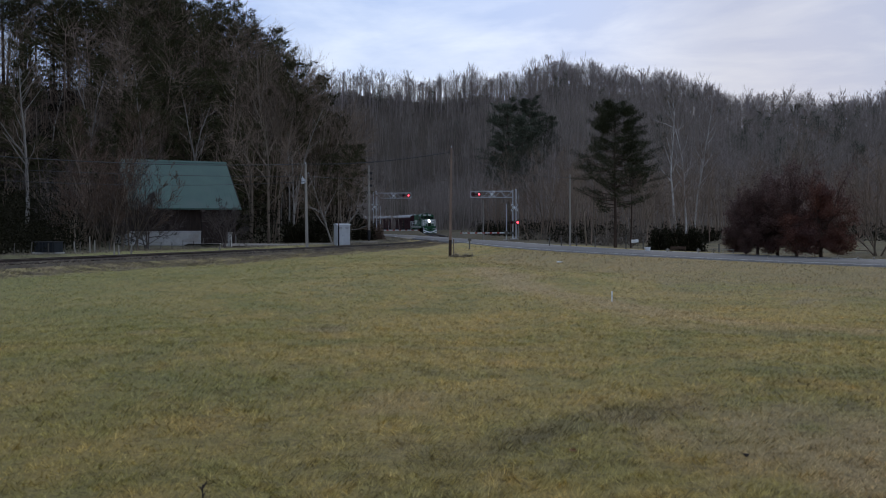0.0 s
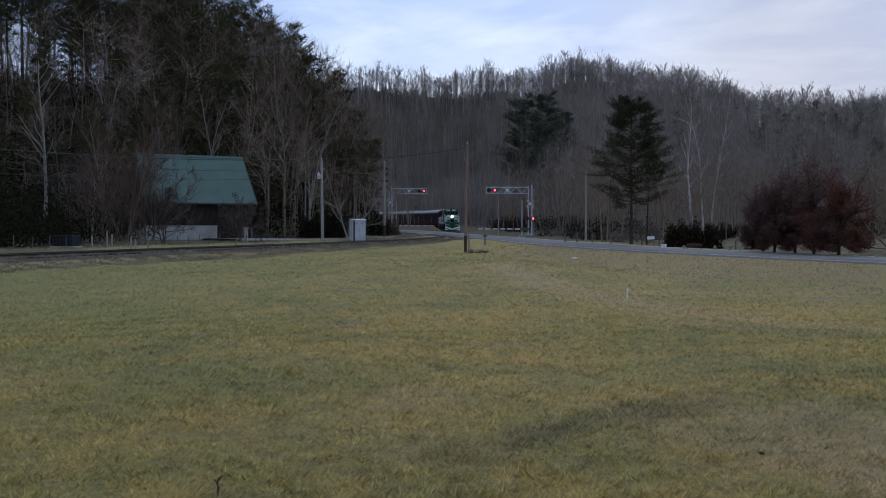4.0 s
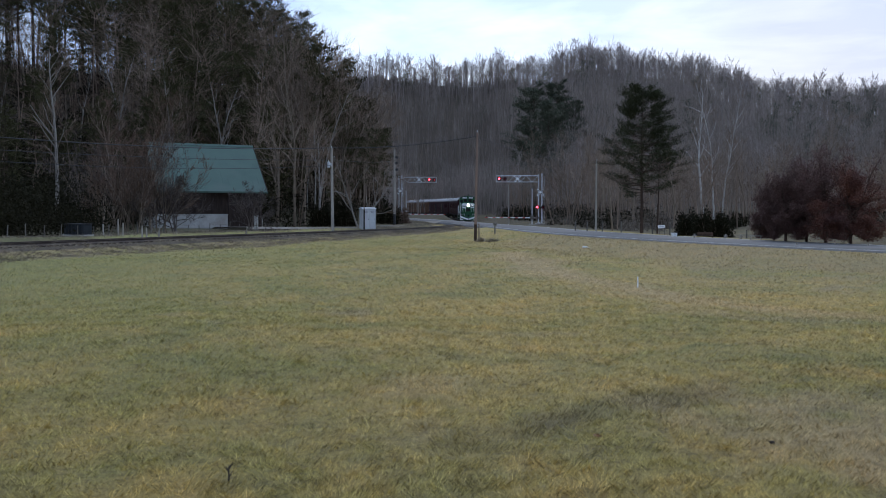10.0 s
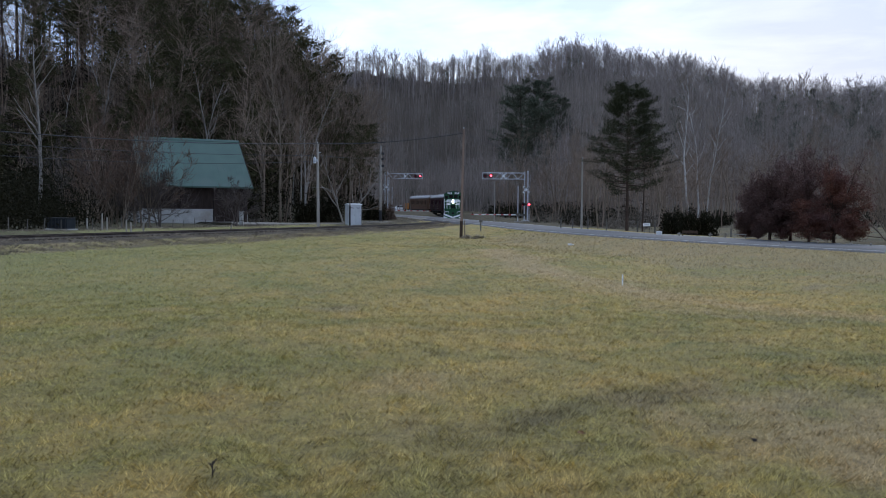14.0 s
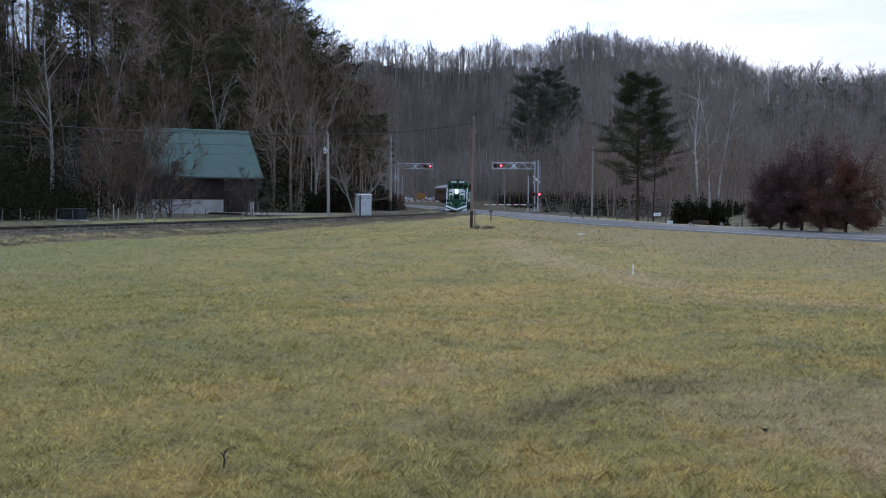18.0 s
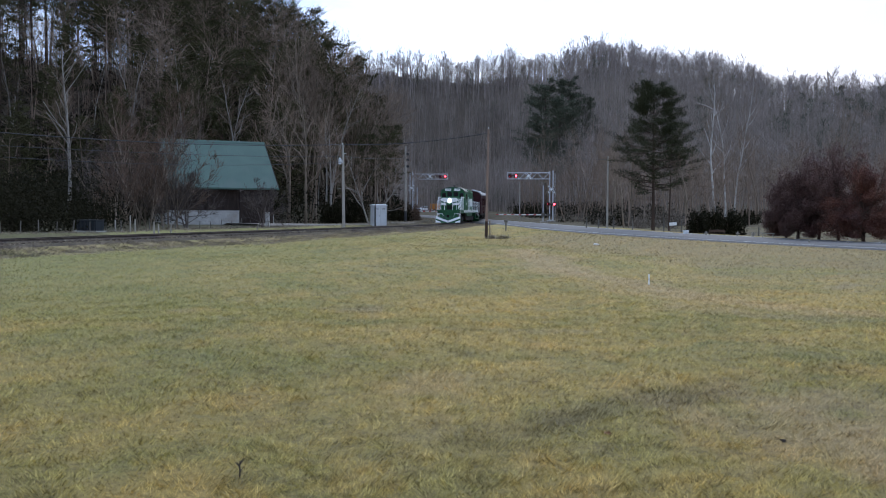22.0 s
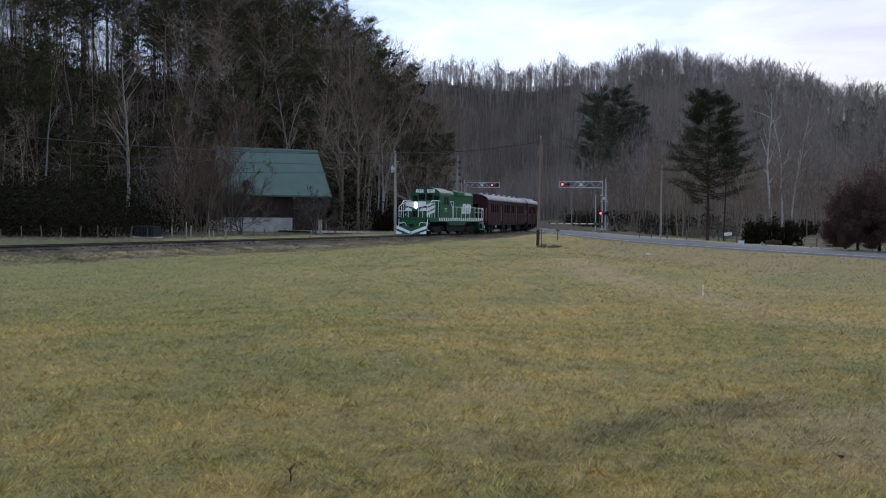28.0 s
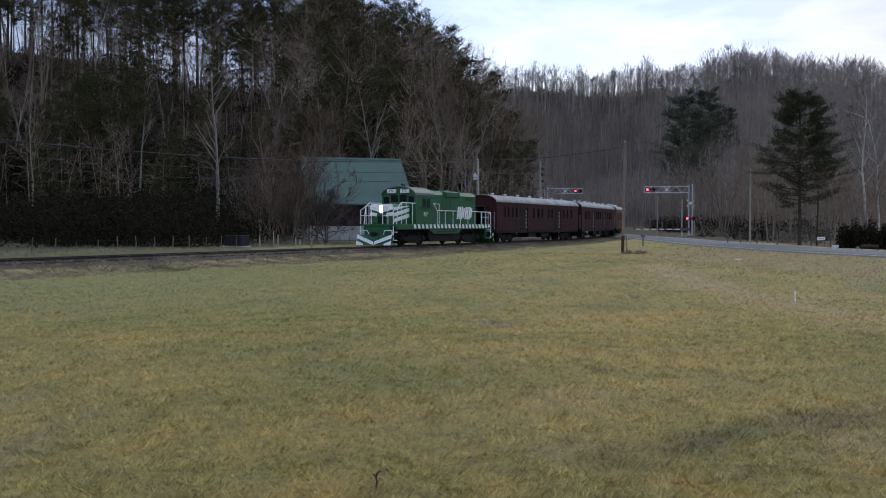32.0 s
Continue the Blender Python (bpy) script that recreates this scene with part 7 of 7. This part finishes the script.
def verge_grass(name, label, n, seed, lump, material, near, tall):
    """Long bleached grass on the railway bank and round the posts."""
    rs = np.random.RandomState(seed)
    k = rs.randint(int(np.argmax(TRACK[:, 1] < 135)), int(np.argmax(TRACK[:, 1] < 15)), n)
    t = np.gradient(TRACK[:, :2], axis=0)[k]
    t /= np.linalg.norm(t, axis=1)[:, None]
    o = -rs.uniform(*near, n)
    o = np.where(rs.uniform(0, 1, n) < 0.25, rs.uniform(2.6, 8.0, n), o)
    x, y = TRACK[k, 0] + t[:, 1] * o + rs.normal(0, 0.3, n), TRACK[k, 1] - t[:, 0] * o + rs.normal(0, 0.3, n)
    dr, _ = near_line(x, y, ROAD)
    keep = (y > 15) & (y < 135) & (np.abs(dr) > 5.5) & (lumps(x, y, 2.2, lump) > rs.uniform(-0.6, 1.0, n))
    x, y = x[keep], y[keep]
    m = len(x)
    a = rs.uniform(0, 6.28, m)
    d = np.c_[np.cos(a) * 0.9, np.sin(a) * 0.9, rs.uniform(0.05, 0.8, m)]
    d /= np.linalg.norm(d, axis=1)[:, None]
    v, f = slivers(np.c_[x, y, np.maximum(ground_z(x, y), TRACK[k[keep], 2] - 0.24 - 0.343 * (np.abs(o[keep]) - 2)) - 0.02], d, rs.uniform(0.12, tall, m), rs.uniform(0.012, 0.034, m), rs)
    tagged(new(name, mesh_from(name, v, f, M[material])), label, "grass", kind="stuff")


verge_grass("bank_grass", "long bleached dead grass on the railway bank", 150000, 6, 31, "drygrass", (1.6, 6.2), 0.4)
verge_grass("bank_weeds", "low grey-brown dead weeds on the railway bank", 80000, 16, 41, "deadweed", (1.9, 4.8), 0.34)


# ---- rails and sleepers ----
def build_track():
    T = thing("railway_track", "single railway track of rusty rails on dark wooden sleepers", "railway track")
    lo, hi = int(np.argmax(TRACK[:, 1] < 300)), int(np.argmax(TRACK[:, 1] < -60))
    for s in (-1, 1):
        c = s * 0.7525
        prof = [(c - 0.07, -0.17), (c - 0.07, -0.155), (c - 0.012, -0.13), (c - 0.012, -0.045), (c - 0.036, -0.03), (c - 0.036, 0.0), (c + 0.036, 0.0), (c + 0.036, -0.03), (c + 0.012, -0.045), (c + 0.012, -0.13), (c + 0.07, -0.155), (c + 0.07, -0.17)]
        part("rail", mesh_from("rail", *ribbon(TRACK, lo, hi, [p[0] for p in prof], [p[1] for p in prof], True), M["rail"]), None, T)
    bm = box(B(), -0.115, 0.115, -1.3, 1.3, -0.32, -0.165, 0.012)
    me = bpy.data.meshes.new("sleeper")
    bm.to_mesh(me)
    bm.free()
    me.materials.append(M["tie"])
    plain = box(B(), -0.115, 0.115, -1.3, 1.3, -0.32, -0.165)
    vs = np.array([v.co for v in plain.verts])
    fs = [tuple(v.index for v in p.verts) for p in plain.faces]
    plain.free()
    rest_v, rest_f = [], []
    rs = random.Random(9)
    s = float(TRACK_S[lo])
    while s < TRACK_S[hi]:
        p, q = [np.array([np.interp(s + e, TRACK_S, TRACK[:, k]) for k in range(3)]) for e in (-0.2, 0.2)]
        m = Matrix.Translation((p + q) / 2) @ Euler((0, 0, math.atan2(q[1] - p[1], q[0] - p[0]) + rs.gauss(0, 0.015))).to_matrix().to_4x4() @ Matrix.Translation((0, rs.gauss(0, 0.03), 0))
        if 34 < p[1] < 130:
            ob = new("sleeper", me)
            ob.parent, ob.matrix_basis = T, m
        else:
            r3 = np.array(m.to_3x3())
            rest_f += [tuple(i + len(rest_v) * len(vs) for i in f) for f in fs]
            rest_v.append(vs @ r3.T + np.array(m.translation))
        s += 0.56
    far = bpy.data.meshes.new("far_sleepers")
    far.from_pydata(np.vstack(rest_v).tolist(), [], rest_f)
    far.materials.append(M["tie"])
    tagged(part("far_sleepers", far, None, T), "dark sleepers of the farther track", kind="stuff")


build_track()


# ---- what moves ----
def along(s):
    return Vector([float(np.interp(s, TRACK_S, TRACK[:, k])) for k in range(3)])


def rail_pose(s, half):
    """The pose of a vehicle whose two trucks stand half metres before and behind s on the rails."""
    a, b = along(s + half), along(s - half)
    d = (a - b).normalized()
    yaw, tilt = math.atan2(d.y, d.x), math.asin(d.z)
    return Matrix.Translation((a + b) / 2) @ Euler((0, -tilt, yaw)).to_matrix().to_4x4()


# where the locomotive's nose is: seconds, metres ahead of the standpoint
NOSE = [(0, 210), (3, 198.5), (6, 186.5), (9, 173), (13, 156), (17, 139), (19, 129.5), (23, 110), (28, 86.6), (32, 67.3)]
NOSE_S = [(t, float(np.interp(-y, -TRACK[:, 1], TRACK_S))) for t, y in NOSE]
GLIDE = np.polyfit([t for t, _ in NOSE_S], [s for _, s in NOSE_S], 4)


def nose_at(t):
    return float(np.polyval(GLIDE, t))


def motions():
    for ob, back, half in TRAIN:
        walk(ob, [(t, rail_pose(nose_at(t) - back, half)) for t in np.arange(0, 32.01, 0.5)])
    s0 = nose_at(0)
    ticks = np.arange(0, 32.001, 3 / 30)
    for ob, r in WHEELS:
        x = ob.location.x
        rows = [(float(t), Matrix.Translation((x, 0, r)) @ Matrix.Rotation((nose_at(float(t)) - s0) / r, 4, "Y")) for t in ticks]
        walk(ob, rows)
    # the crossing lamps flash by turns: each lens swings its lit face out and away
    # count of the change-over, seconds; after an even count the left lamp burns
    change_k, change_t = (0, 18, 21, 30, 47, 48), (0.18, 12.045, 13.945, 19.86, 31.06, 31.70)
    for ob, place_at, side in FLASHERS:
        ang = 180 if side == 0 else 0
        rows = [(0.0, ang)]
        for k in range(49):
            t = float(np.interp(k, change_k, change_t))
            rows += [(t - 0.05, ang), (t - 0.017, ang + 60), (t + 0.017, ang + 120), (t + 0.05, ang + 180)]
            ang += 180
        rows.append((32.0, ang))
        walk(ob, [(t, Matrix.Translation(place_at) @ Matrix.Rotation(radians(a), 4, "Z")) for t, a in rows])

motions()
